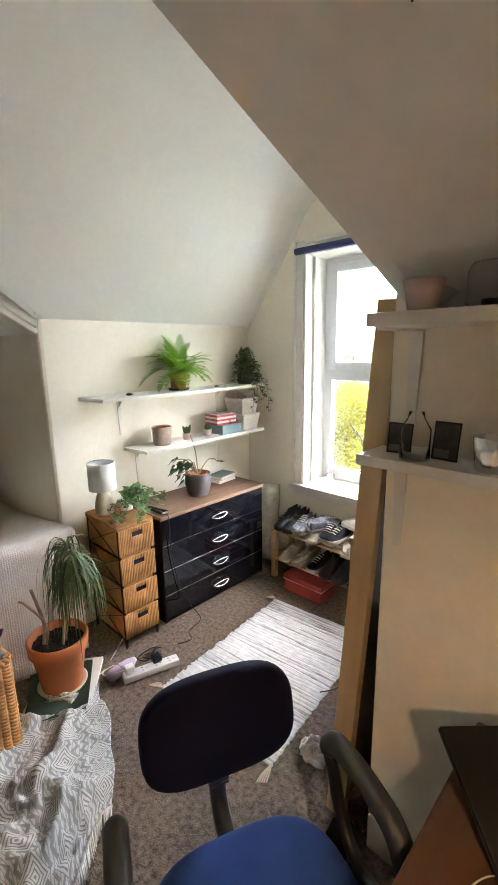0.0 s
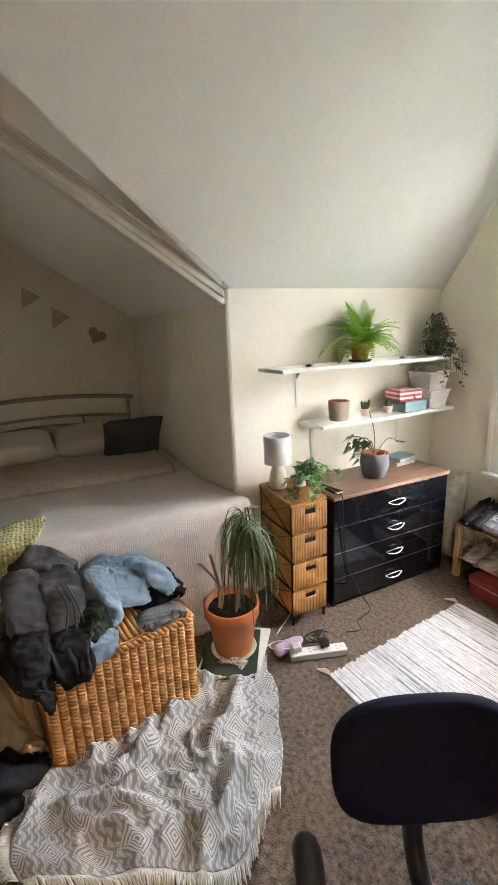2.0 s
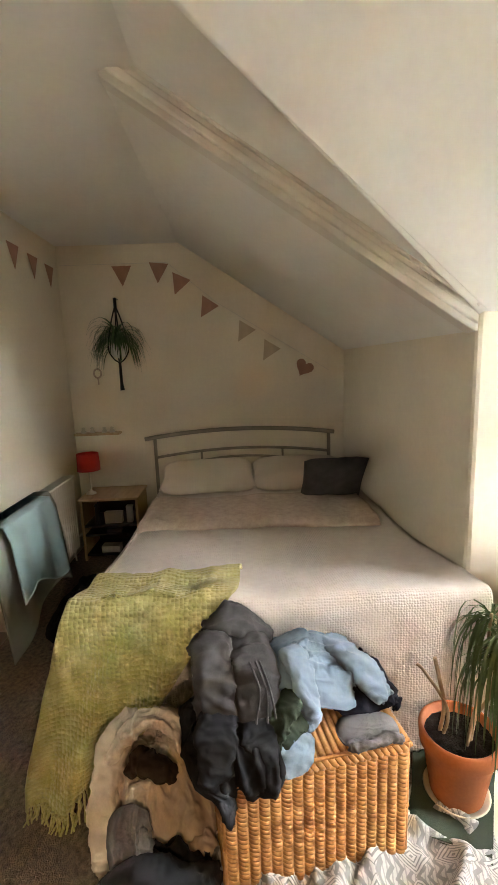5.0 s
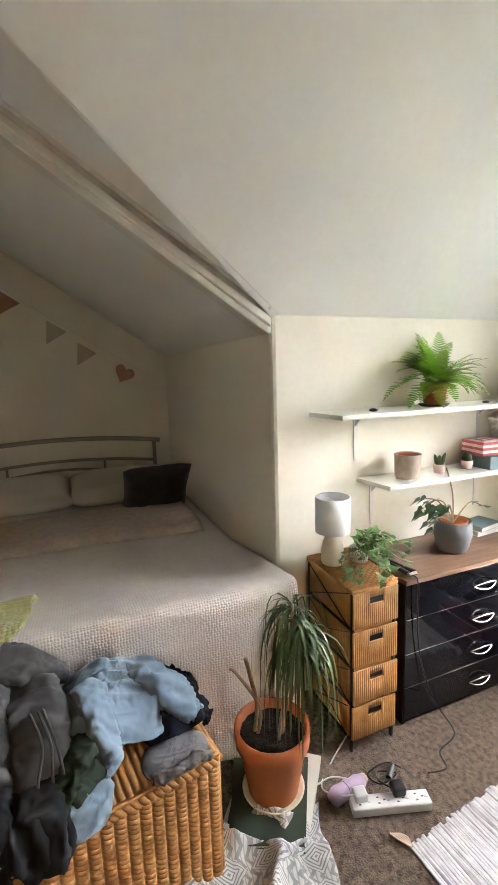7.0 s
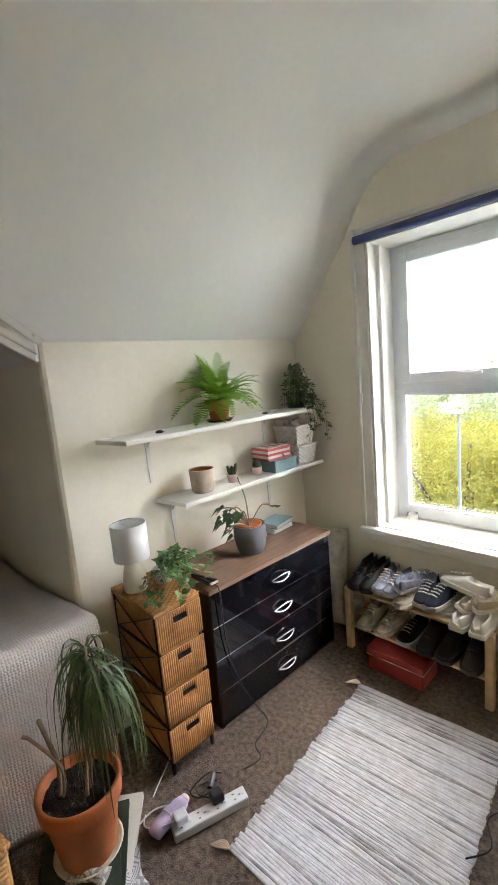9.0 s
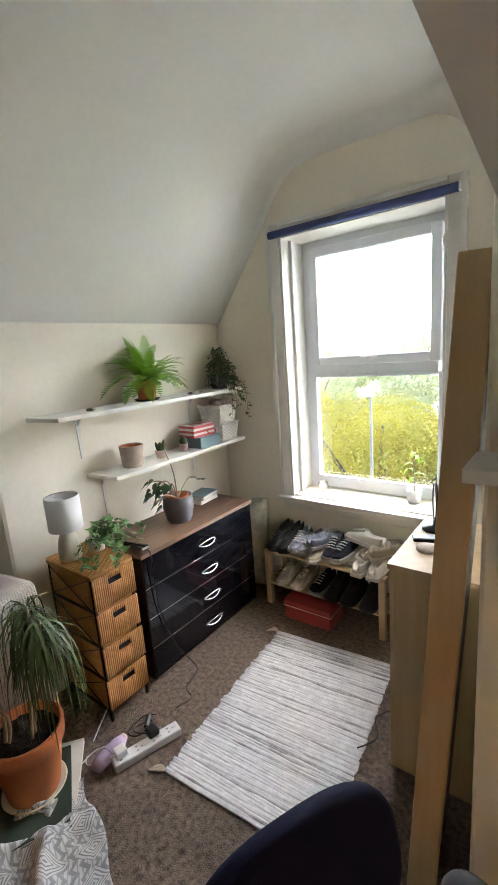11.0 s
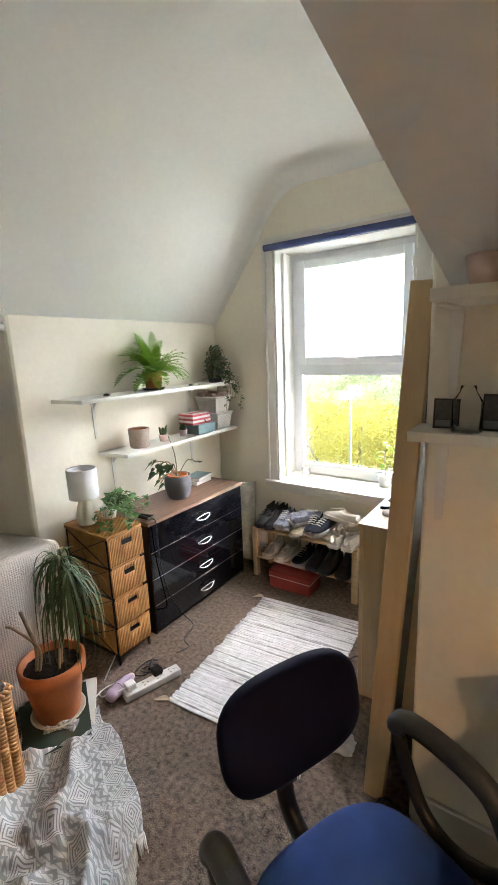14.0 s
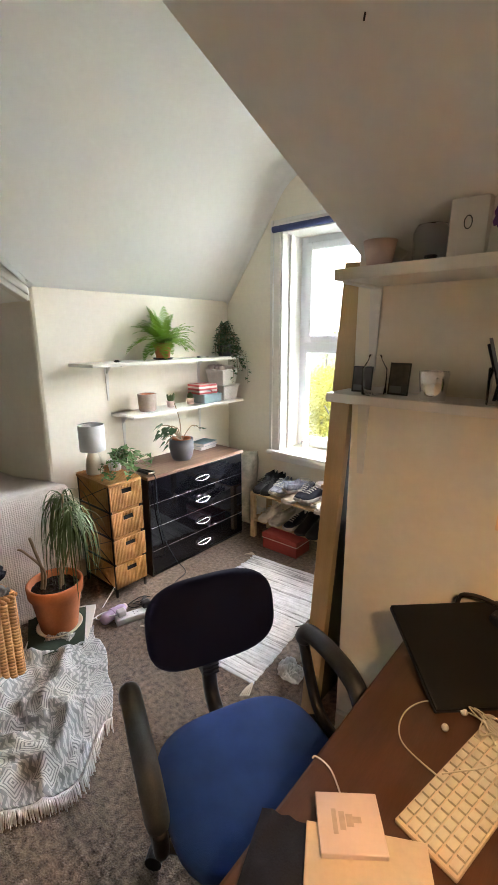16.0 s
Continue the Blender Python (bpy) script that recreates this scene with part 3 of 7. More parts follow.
HX = -3.89
wpart("headboard_rail", tube(arch(0.995, 0.04, 1.78, 0.065, HX), 0.02, 10), M_STEEL, bed, "grey metal arched top rail", smooth=True)
wpart("headboard_rail", tube(arch(0.82, 0.14, 1.72, 0.06, HX), 0.013, 10), M_STEEL, bed, smooth=True)
wpart("headboard_rail", tube(arch(0.775, 0.55, 1.30, 0.03, HX), 0.011, 10), M_STEEL, bed, smooth=True)
for y in (0.13, 1.73):
    wpart("headboard_post", tube([(HX, y, 0.0), (HX, y, 1.01)], 0.016, 10), M_STEEL, bed, smooth=True)
for y in (0.55, 1.30):
    wpart("headboard_post", tube([(HX, y, 0.6), (HX, y, 0.865)], 0.010, 8), M_STEEL, bed, smooth=True)


def cushion_mesh(w, d, h, seed, n=20):
    bm = bmesh.new()
    for sgn in (1, -1):
        def f(u, v):
            a, b = 2 * u - 1, 2 * v - 1
            k = max(0.0, (1 - a ** 4) * (1 - b ** 4)) ** 0.4
            pinch = 1 - 0.05 * (1 - abs(a)) * abs(b) ** 3 - 0.05 * (1 - abs(b)) * abs(a) ** 3
            return (a * w / 2 * pinch, b * d / 2 * pinch, sgn * (h / 2 * k) + 0.006 * k * fold_noise(a, b, seed, 2.5))
        sheet(f, n, n, bm)
    bmesh.ops.remove_doubles(bm, verts=bm.verts, dist=0.0008)
    return bm


for i, (y, rz) in enumerate(((0.62, 3), (1.40, -2))):
    p = thing("pillow", "cream cotton pillow lying against the bed head", "pillow", pose(-3.60, y, 0.695, 0, 9, rz), "pillows on the bed")
    part("pillow_case", cushion_mesh(0.50, 0.80, 0.20, 11 + i), M_PILLOW, p, smooth=True)
cu = thing("cushion", "dark grey square cushion leaning at the bed head", "cushion", pose(-3.05, 1.585, 0.765, 0, -56, 2))
part("cushion_cover", cushion_mesh(0.44, 0.47, 0.13, 21), M_GREYCLOTH, cu, smooth=True)


def folded(u, v):
    y = 0.22 + 1.55 * v
    x = -3.22 + 0.62 * u
    k = min(1, min(u, 1 - u) / 0.12)
    return (x + 0.04 * noise.noise(Vector((y * 4, 1, 0))) + 0.1 * v * u, y, bed_top(x, y) + 0.004 + 0.035 * math.sin(k * math.pi / 2) + 0.016 * fold_noise(x, y, 31, 4.0) * k)


pb = thing("blanket", "dusty pink patterned blanket folded across the bed", "blanket", pose(-2.9, 1.0, 0.65))
thicken(wpart("folded_cloth", sheet(folded, 30, 60), M_PINKBLANKET, pb, smooth=True), 0.02)


# yellow-green throw over the corner of the bed foot; it spreads towards the wall as it falls
def lime(u, v):
    s = u * 1.08
    d = max(0.0, s - 0.26)
    k = min(1.0, d / 0.75)
    y0 = 0.30 - 0.07 * min(1, s / 0.26) - 0.17 * k
    y1 = 0.89 - 0.02 * min(1, s / 0.26) - 0.34 * k ** 0.8
    y = y0 + (y1 - y0) * v
    f = 0.035 * math.sin(v * 13 + 2.4 * u + 1.2) * k + 0.022 * fold_noise(v, u, 6, 2.2) * min(1, d / 0.15)
    lift = 0.035 + 0.035 * max(0.0, math.sin(min(1.0, s / 0.15) * math.pi)) + 0.02 * fold_noise(u * 2, v * 2, 9, 1.6)
    if d <= 0:
        x = -1.735 + s + 0.03 * math.sin(v * 4)
        return (x, y, bed_top(min(max(x, BX0), BX1), max(y, BY0)) + lift)
    x = -1.475 + 0.055 * math.sin(min(1, d / 0.1) * 1.57) + 0.16 * d + f
    z = 0.73 + lift - max(0, d - 0.02) * (0.92 + 0.06 * math.sin(v * 9)) * (1.0 if v < 0.35 else 1.0 - 0.55 * (v - 0.35))
    return (x, y, max(0.05 + 0.02 * v, z + 0.008 * fold_noise(u * 2, v * 2, 8, 3)))


th = thing("throw_blanket", "yellow-green knitted throw draped over the bed foot", "throw", pose(-1.5, 0.4, 0.0))
thicken(wpart("knit", sheet(lime, 60, 70), M_BLANKET_LIME, th, smooth=True), 0.012)
fr = bmesh.new()
for k in range(36):
    v = k / 70
    p = Vector(lime(1, v))
    tube([p, p + Vector((0.015 * math.sin(k * 2.1), 0.01 * math.cos(k * 1.7), -0.03)), p + Vector((0.03, 0.012 * math.sin(k), -max(0.0, p.z - 0.012)))], [0.004, 0.005, 0.003], 5, fr)
wpart("fringe", fr, M_BLANKET_LIME, th)

# ---- wicker ----
def weave(w, h, cols, rows, depth=0.010, bulge=0.0, res=(5, 5)):
    """A woven panel in x and z, facing -y."""
    def f(u, v):
        a = u * cols
        ca = a - math.floor(a)
        b = v * rows + 0.9 * ca + 0.5 * (int(a) % 2) + 0.25 * noise.noise(Vector((int(a) * 3.1, v * 6, 5)))
        col = math.sin(math.pi * ca) ** 0.45
        r = abs(math.sin(math.pi * b))
        jig = 0.15 * noise.noise(Vector((a * 1.3, v * rows * 0.7, 2)))
        y = -depth * (col * (0.45 + 0.8 * r) + jig) - bulge * (1 - (2 * v - 1) ** 2)
        return (w * (u - 0.5), y, h * v)
    return sheet(f, cols * res[0], rows * res[1])


HB = pose(-1.233, 1.065, 0, 0, 0, 9.5)
ham = thing("wicker_hamper", "honey-coloured wicker hamper with its lid under a clothes pile", "hamper", HB)
HW, HD, HH = 0.585, 0.40, 0.44
for name, w, m in (("front", HW, pose(HD / 2, 0, 0.01, 0, 0, 90)), ("back", HW, pose(-HD / 2, 0, 0.01, 0, 0, -90)), ("side", HD, pose(0, HW / 2, 0.01, 0, 0, 180)), ("side", HD, pose(0, -HW / 2, 0.01))):
    bmw = weave(w, HH - 0.02, int(w / 0.034), 26, 0.011, 0.0, (6, 7))
    bmw.transform(m)
    thicken(part(name, bmw, M_WICKER, ham, smooth=True), 0.006, 1.0)


def rope(p, q, r, turns, bm):
    """Two strands twisted round one another."""
    p, q = Vector(p), Vector(q)
    d = (q - p).normalized()
    a = d.orthogonal().normalized()
    b = d.cross(a)
    n = int(turns * 8)
    for ph in (0, math.pi):
        tube([p + (q - p) * k / n + (a * math.cos(ph + 2 * math.pi * turns * k / n) + b * math.sin(ph + 2 * math.pi * turns * k / n)) * r * 0.6 for k in range(n + 1)], r * 0.75, 6, bm)
    return bm


for z, r in ((0.012, 0.012), (0.205, 0.008), (HH - 0.008, 0.013)):
    c = [(HD / 2 + 0.004, -HW / 2 - 0.004, z), (HD / 2 + 0.004, HW / 2 + 0.004, z), (-HD / 2 - 0.004, HW / 2 + 0.004, z), (-HD / 2 - 0.004, -HW / 2 - 0.004, z)]
    for k in range(4):
        part("braided_band", rope(c[k], c[(k + 1) % 4], r, 14, bmesh.new()), M_WICKER, ham, smooth=True)
for x in (HD / 2, -HD / 2):
    for y in (HW / 2, -HW / 2):
        part("corner_post", tube([(x, y, 0), (x, y, HH)], 0.011, 8), M_WICKER, ham, smooth=True)
lid = part("lid", box((-HD / 2 - 0.008, -HW / 2 - 0.008, HH + 0.004), (HD / 2 + 0.008, HW / 2 + 0.008, HH + 0.014)), M_WICKER, ham, "flat woven lid", bevel=0.004)
lt = bmesh.new()
for k in range(26):
    y = -HW / 2 + HW * (k + 0.5) / 26
    tube([(-HD / 2, y, HH + 0.018 + 0.003 * (k % 2)), (0, y, HH + 0.018 + 0.003 * ((k + 1) % 2)), (HD / 2, y, HH + 0.018 + 0.003 * (k % 2))], 0.010, 6, lt)
part("lid_weave", lt, M_WICKER, lid, smooth=True)


def crease(x, y, seed, ang, scale):
    """Long soft creases running along one direction, from 0 to about 1."""
    c, sn = math.cos(ang), math.sin(ang)
    p = Vector(((c * x + sn * y) * scale * 0.38 + seed * 5.1, (-sn * x + c * y) * scale - seed * 2.7, seed * 1.3))
    p = p + noise.noise_vector(p * 0.7) * 0.7
    a = 1 - min(1.0, abs(noise.noise(p)) * 2.6)
    b = 1 - min(1.0, abs(noise.noise(p * 2.1 + Vector((3, 1, 7)))) * 2.4)
    return a * a * 0.75 + b * b * 0.3


def wrinkle(bm, amp, size, seed):
    """Pushes a cloth mesh in and out in sharp folds of the given size."""
    bm.normal_update()
    o = Vector((seed * 3.7, seed * 1.9, seed * 2.3))
    moves = []
    for v in bm.verts:
        p = v.co / size + o
        p = p + noise.noise_vector(p * 0.55) * 1.1
        p.z *= 0.6
        a = 1 - min(1.0, abs(noise.noise(p)) * 3.0)
        b = 1 - min(1.0, abs(noise.noise(p * 2.3)) * 3.0)
        moves.append(v.normal * amp * (a - 0.35 + 0.4 * (b - 0.35)))
    for v, d in zip(bm.verts, moves):
        v.co += d


def garment(name, label, category, m, outline, h, seed, material, drop=None, scale=5.0, fold=0.03, group="clothes on the hamper", n=64, th=0.006, ang=0.6, part_name="body"):
    """Cloth lying in a slumped heap: outline(angle) gives the radius; past x = drop it hangs down over an edge."""
    t = thing(name, label, category, m, group)
    def f(u, v):
        a = 2 * math.pi * u
        r = outline(a) * v
        x, y = r * math.cos(a), r * math.sin(a)
        g = crease(x, y, seed, ang, scale * 2.2)
        g2 = crease(x, y, seed + 3, ang + 0.9, scale * 4.2)
        lump = 0.78 + 0.4 * noise.noise(Vector((x * 6, y * 6, seed)))
        fall = 1 - v ** 3.2
        z = h * fall * lump + fold * (g + 0.45 * g2) * (0.35 + 0.65 * fall)
        z = max(0.004, z)
        if drop is not None and x > drop:
            d = x - drop
            x = drop + 0.035 * math.sin(min(1, d / 0.05) * 1.57) + 0.08 * d + 0.6 * fold * g * min(1, d / 0.03) + 0.2 * z
            z = z * max(0.0, 1 - d / 0.06) - max(0.0, d - 0.015)
        return (x, y, z)
    bm = sheet(f, n * 2, n)
    bmesh.ops.remove_doubles(bm, verts=bm.verts, dist=0.0004)
    bmesh.ops.recalc_face_normals(bm, faces=bm.faces)
    if n >= 40:
        wrinkle(bm, 0.08 * fold, 0.04, seed + 2)
        wrinkle(bm, (0.24 if h > 0.03 else 0.12) * fold, 0.12 if n > 50 else 0.03, seed)
    thicken(part(part_name, bm, material, t, smooth=True), th)
    return t


def sleeve(parent, name, pts, w, flat, seed, material, label="", cuff=0.0):
    """A flattened, creased cloth tube along points: a sleeve or a trouser leg, with a ribbed cuff."""
    q = spline(pts, 20)
    bm = bmesh.new()
    rings = []
    side = None
    for i, p in enumerate(q):
        d = (q[min(i + 1, len(q) - 1)] - q[max(i - 1, 0)]).normalized()
        sd = d.cross(Vector((0, 0, 1)))
        sd = sd.normalized() if sd.length > 0.15 else (side or Vector((0, 1, 0)))
        if side and sd.dot(side) < 0:
            sd = -sd
        side = sd
        up = sd.cross(d).normalized()
        t = i / (len(q) - 1)
        k = (1.0 - 0.18 * t) * (0.86 + 0.28 * noise.noise(Vector((t * 5, seed, 0)))) * min(1.0, 0.55 + 3 * t)
        if cuff and t > 1 - cuff:
            k *= 0.82
        ring = []
        for j in range(44):
            a = 2 * math.pi * j / 44
            cx, cy = abs(math.cos(a)) ** 0.75 * (1 if math.cos(a) > 0 else -1), abs(math.sin(a)) ** 0.9 * (1 if math.sin(a) > 0 else -1)
            o = p + sd * cx * w * k + up * cy * flat * k * (0.75 if cy > 0 else 0.9)
            g = crease(o.x, o.y + o.z, seed, 1.2, 11)
            ring.append(bm.verts.new(o + up * cy * 0.016 * g + sd * cx * 0.010 * g))
        rings.append(ring)
    for a, b in zip(rings, rings[1:]):
        for j in range(44):
            bm.faces.new((a[j], a[(j + 1) % 44], b[(j + 1) % 44], b[j]))
    bm.faces.new(list(reversed(rings[0])))
    bm.faces.new(rings[-1])
    bmesh.ops.recalc_face_normals(bm, faces=bm.faces)
    wrinkle(bm, 0.16 * flat + 0.004, 0.085, seed)
    bm.normal_update()
    wrinkle(bm, 0.0045, 0.028, seed + 5)
    return part(name, bm, material, parent, label, smooth=True)


def ell(a, b, seed, wob=0.18, rot=0.0):
    """A rounded, uneven outline of half-lengths a and b."""
    def f(t):
        c, sn = abs(math.cos(t - rot)) / a, abs(math.sin(t - rot)) / b
        r = 1 / (c ** 2.6 + sn ** 2.6) ** (1 / 2.6)
        return r * (1 + wob * noise.noise(Vector((math.cos(t) * 1.3 + seed, math.sin(t) * 1.3, seed * 0.7))))
    return f


HZ = HH + 0.03


jn = garment("jeans", "black denim jeans heaped over the hamper edge", "jeans", pose(-1.13, 0.84, HZ, 0, 0, 9), ell(0.20, 0.16, 2, rot=0.2), 0.06, 3, M_DENIM, 0.10, 5, 0.035, ang=0.2)
sleeve(jn, "leg", [(-0.05, -0.02, 0.07), (0.06, -0.05, 0.10), (0.125, -0.06, 0.05), (0.135, -0.05, -0.05), (0.14, -0.03, -0.13)], 0.075, 0.028, 5, M_DENIM, "black denim trouser leg")
sleeve(jn, "leg", [(-0.02, 0.06, 0.07), (0.07, 0.06, 0.08), (0.125, 0.07, 0.03), (0.14, 0.06, -0.08)], 0.065, 0.026, 8, M_DENIM)
nv = garment("sweater", "navy blue crumpled sweater on the hamper", "sweater", pose(-1.31, 1.27, HZ, 0, 0, 0), ell(0.15, 0.13, 5), 0.09, 5, M_NAVY, None, 6, 0.04, ang=1.1)
sleeve(nv, "sleeve", [(-0.05, -0.06, 0.09), (0.04, 0.02, 0.11), (0.10, 0.10, 0.05), (0.12, 0.13, 0.02)], 0.05, 0.028, 6, M_NAVY, cuff=0.2)
kt = garment("knit_top", "grey knitted top folded on the hamper lid", "top", pose(-1.115, 1.27, HZ - 0.004, 0, 0, 9), ell(0.07, 0.10, 7, 0.06), 0.026, 7, M_GREYKNIT, None, 6, 0.008, ang=1.57)
sleeve(kt, "folded_edge", [(0.055, -0.085, 0.012), (0.062, 0.0, 0.014), (0.058, 0.085, 0.012)], 0.014, 0.012, 3, M_GREYKNIT)
garment("shirt", "light blue crumpled shirt under the other clothes", "shirt", pose(-1.11, 0.98, HZ, 0, 0, 9), ell(0.12, 0.11, 9), 0.04, 9, M_BLUECLOTH, 0.075, 5, 0.025, ang=1.2)
gt2 = garment("green_top", "dark green top crumpled among the clothes", "top", pose(-1.14, 0.985, HZ + 0.03), ell(0.10, 0.10, 11), 0.07, 12, M_OLIVE, 0.085, 6, 0.035, ang=1.0)
sleeve(gt2, "sleeve", [(-0.04, 0.05, 0.07), (0.03, 0.04, 0.09), (0.08, 0.0, 0.05), (0.10, -0.02, 0.0)], 0.042, 0.022, 9, M_OLIVE)
sw = garment("sweatshirt", "light blue sweatshirt lying on the clothes pile", "sweatshirt", pose(-1.28, 1.115, HZ + 0.085, -17, 8, 10), ell(0.155, 0.165, 13, 0.12), 0.105, 14, M_BLUECLOTH, None, 2.6, 0.040, ang=1.25)
sleeve(sw, "sleeve", [(-0.05, 0.05, 0.10), (0.04, 0.11, 0.105), (0.10, 0.18, 0.07), (0.115, 0.225, 0.045)], 0.068, 0.042, 4, M_BLUECLOTH, "light blue sleeve with a knitted cuff", cuff=0.18)
sleeve(sw, "sleeve", [(0.0, -0.11, 0.09), (0.09, -0.09, 0.08), (0.15, -0.05, 0.0), (0.165, -0.04, -0.05)], 0.05, 0.03, 7, M_BLUECLOTH, cuff=0.18)
hood = garment("hoodie", "charcoal grey hooded top piled on the hamper", "hoodie", pose(-1.27, 0.855, HZ + 0.04, 0, 6, 8), ell(0.20, 0.135, 15, 0.12), 0.185, 16, M_GREYCLOTH, 0.175, 3.2, 0.055, ang=0.9)
sleeve(hood, "sleeve", [(-0.10, -0.07, 0.18), (0.02, -0.09, 0.195), (0.12, -0.085, 0.135), (0.185, -0.09, 0.02), (0.20, -0.07, -0.06)], 0.075, 0.034, 10, M_GREYCLOTH, "charcoal sleeve hanging over the pile", cuff=0.14)
sleeve(hood, "sleeve", [(-0.06, 0.02, 0.17), (0.06, 0.05, 0.175), (0.15, 0.05, 0.10), (0.20, 0.06, 0.0)], 0.085, 0.03, 12, M_GREYCLOTH, cuff=0.14)
sleeve(hood, "hood", [(-0.15, -0.07, 0.16), (-0.11, -0.01, 0.215), (-0.10, 0.06, 0.195), (-0.13, 0.11, 0.12)], 0.095, 0.042, 15, M_GREYCLOTH, "crumpled charcoal hood")
dr = bmesh.new()
for k, dy in enumerate((0.03, 0.05, 0.062)):
    tube(spline([(0.10, dy, 0.20), (0.17, dy + 0.02, 0.15), (0.215, dy + 0.015 * k, 0.07), (0.225, dy + 0.03, -0.01)]), 0.004, 6, dr)
part("drawstring", dr, M_GREYCLOTH, hood, smooth=True)
part("care_label", box((-0.0015, -0.015, -0.028), (0.0015, 0.015, 0.028), m=pose(0.232, 0.075, 0.01, 8, 12, 5)), M_WHITEPL, hood, "small white label")
ct = garment("cream_coat", "cream cotton jacket slumped on the floor by the hamper", "jacket", pose(-1.265, 0.565, 0, 0, 0, 6), ell(0.20, 0.20, 17, 0.10), 0.40, 18, M_CREAMCLOTH, None, 2.8, 0.07, "clothes on the floor", th=0.008, ang=0.4)
sleeve(ct, "sleeve", [(-0.02, -0.06, 0.42), (0.02, -0.13, 0.38), (0.10, -0.17, 0.25), (0.15, -0.17, 0.10), (0.19, -0.14, 0.03)], 0.062, 0.05, 21, M_CREAMCLOTH, cuff=0.1)
sleeve(ct, "collar", [(0.09, -0.15, 0.36), (0.08, -0.06, 0.47), (0.09, 0.04, 0.49), (0.11, 0.10, 0.40)], 0.038, 0.022, 22, M_CREAMCLOTH, "stand-up cream collar")
sleeve(ct, "lining", [(0.10, -0.07, 0.35), (0.135, -0.01, 0.37), (0.14, 0.06, 0.32)], 0.05, 0.035, 25, M_BROWNCLOTH, "dark brown lining")
sleeve(ct, "hem", [(0.14, -0.16, 0.05), (0.21, -0.05, 0.07), (0.21, 0.08, 0.06), (0.15, 0.17, 0.05)], 0.055, 0.045, 26, M_CREAMCLOTH)
tee = garment("grey_tee", "grey shirt hanging over the slumped jacket", "shirt", pose(-1.052, 0.505, 0.175, 0, 66, -14), ell(0.10, 0.075, 19, 0.1), 0.035, 20, M_GREYKNIT, None, 4.0, 0.02, "clothes on the floor", ang=0.2)
sleeve(tee, "sleeve", [(-0.05, 0.03, 0.025), (0.02, 0.06, 0.025), (0.08, 0.07, 0.015)], 0.035, 0.014, 31, M_GREYKNIT)
tr2 = garment("black_trousers", "black trousers in a heap on the carpet", "trousers", pose(-1.0, 0.57, 0, 0, 0, 25), ell(0.13, 0.20, 21), 0.13, 22, M_DENIM, None, 4.0, 0.05, "clothes on the floor")
sleeve(tr2, "leg", [(-0.05, -0.10, 0.11), (0.03, -0.02, 0.15), (0.07, 0.10, 0.10), (0.04, 0.19, 0.05)], 0.07, 0.045, 33, M_DENIM)

# ---- patterned throw on the carpet ----
CA, CB, CC, CD = Vector((-1.16, 1.80)), Vector((-0.55, 1.53)), Vector((-0.66, 0.70)), Vector((-1.30, 0.50))


def spread(u, v):
    p = CA.lerp(CB, u).lerp(CD.lerp(CC, u), v)
    p.x += 0.15 * u * u * math.sin(math.pi * min(1, v * 1.15 + 0.02)) ** 2
    n1 = noise.noise(Vector((p.x * 4, p.y * 4, 5)))
    p = p + Vector((0.05 * noise.noise(Vector((p.y * 5, u, 2))), 0.05 * noise.noise(Vector((p.x * 5, v, 9)))))
    g = max(0, fold_noise(p.x, p.y, 41, 5.5)) * 0.9 + 0.25 * max(0, fold_noise(p.x, p.y, 43, 10.0))
    ed = min(1, 6 * min(1 - u, v + 0.02, 1 - v + 0.02))
    return (p.x, p.y, 0.006 + (0.062 * g ** 1.5 + 0.008 * abs(n1)) * (0.25 + 0.75 * ed))


th2 = thing("floor_throw", "black and off-white patterned throw rumpled on the carpet", "throw", pose(-0.9, 1.1, 0))
bm = sheet(spread, 120, 130)
uv = bm.loops.layers.uv.new("UVMap")
bm.verts.index_update()
for f in bm.faces:
    for l in f.loops:
        i = l.vert.index
        l[uv].uv = ((i // 131) / 120, (i % 131) / 130)
thicken(wpart("woven_cloth", bm, M_THROW, th2, smooth=True), 0.004, 1.0)
fr = bmesh.new()
rnd = random.Random(5)
for k in range(460):
    if k < 300:
        p, q = Vector(spread(1, k / 300)), Vector(spread(0.94, k / 300))
    else:
        p, q = Vector(spread(0.25 + 0.75 * (k - 300) / 160, 1)), Vector(spread(0.25 + 0.75 * (k - 300) / 160, 0.94))
    d = (p - q).normalized()
    d = Vector((d.x, d.y, 0)) + Vector((rnd.uniform(-0.16, 0.16), rnd.uniform(-0.16, 0.16), 0))
    e = p + d * rnd.uniform(0.045, 0.065)
    tube([p, p.lerp(e, 0.5) + Vector((0, 0, 0.012)), Vector((e.x, e.y, 0.004))], [0.0028, 0.003, 0.0018], 5, fr)
wpart("fringe", fr, M_FRINGE, th2, "white tasselled fringe", smooth=True)

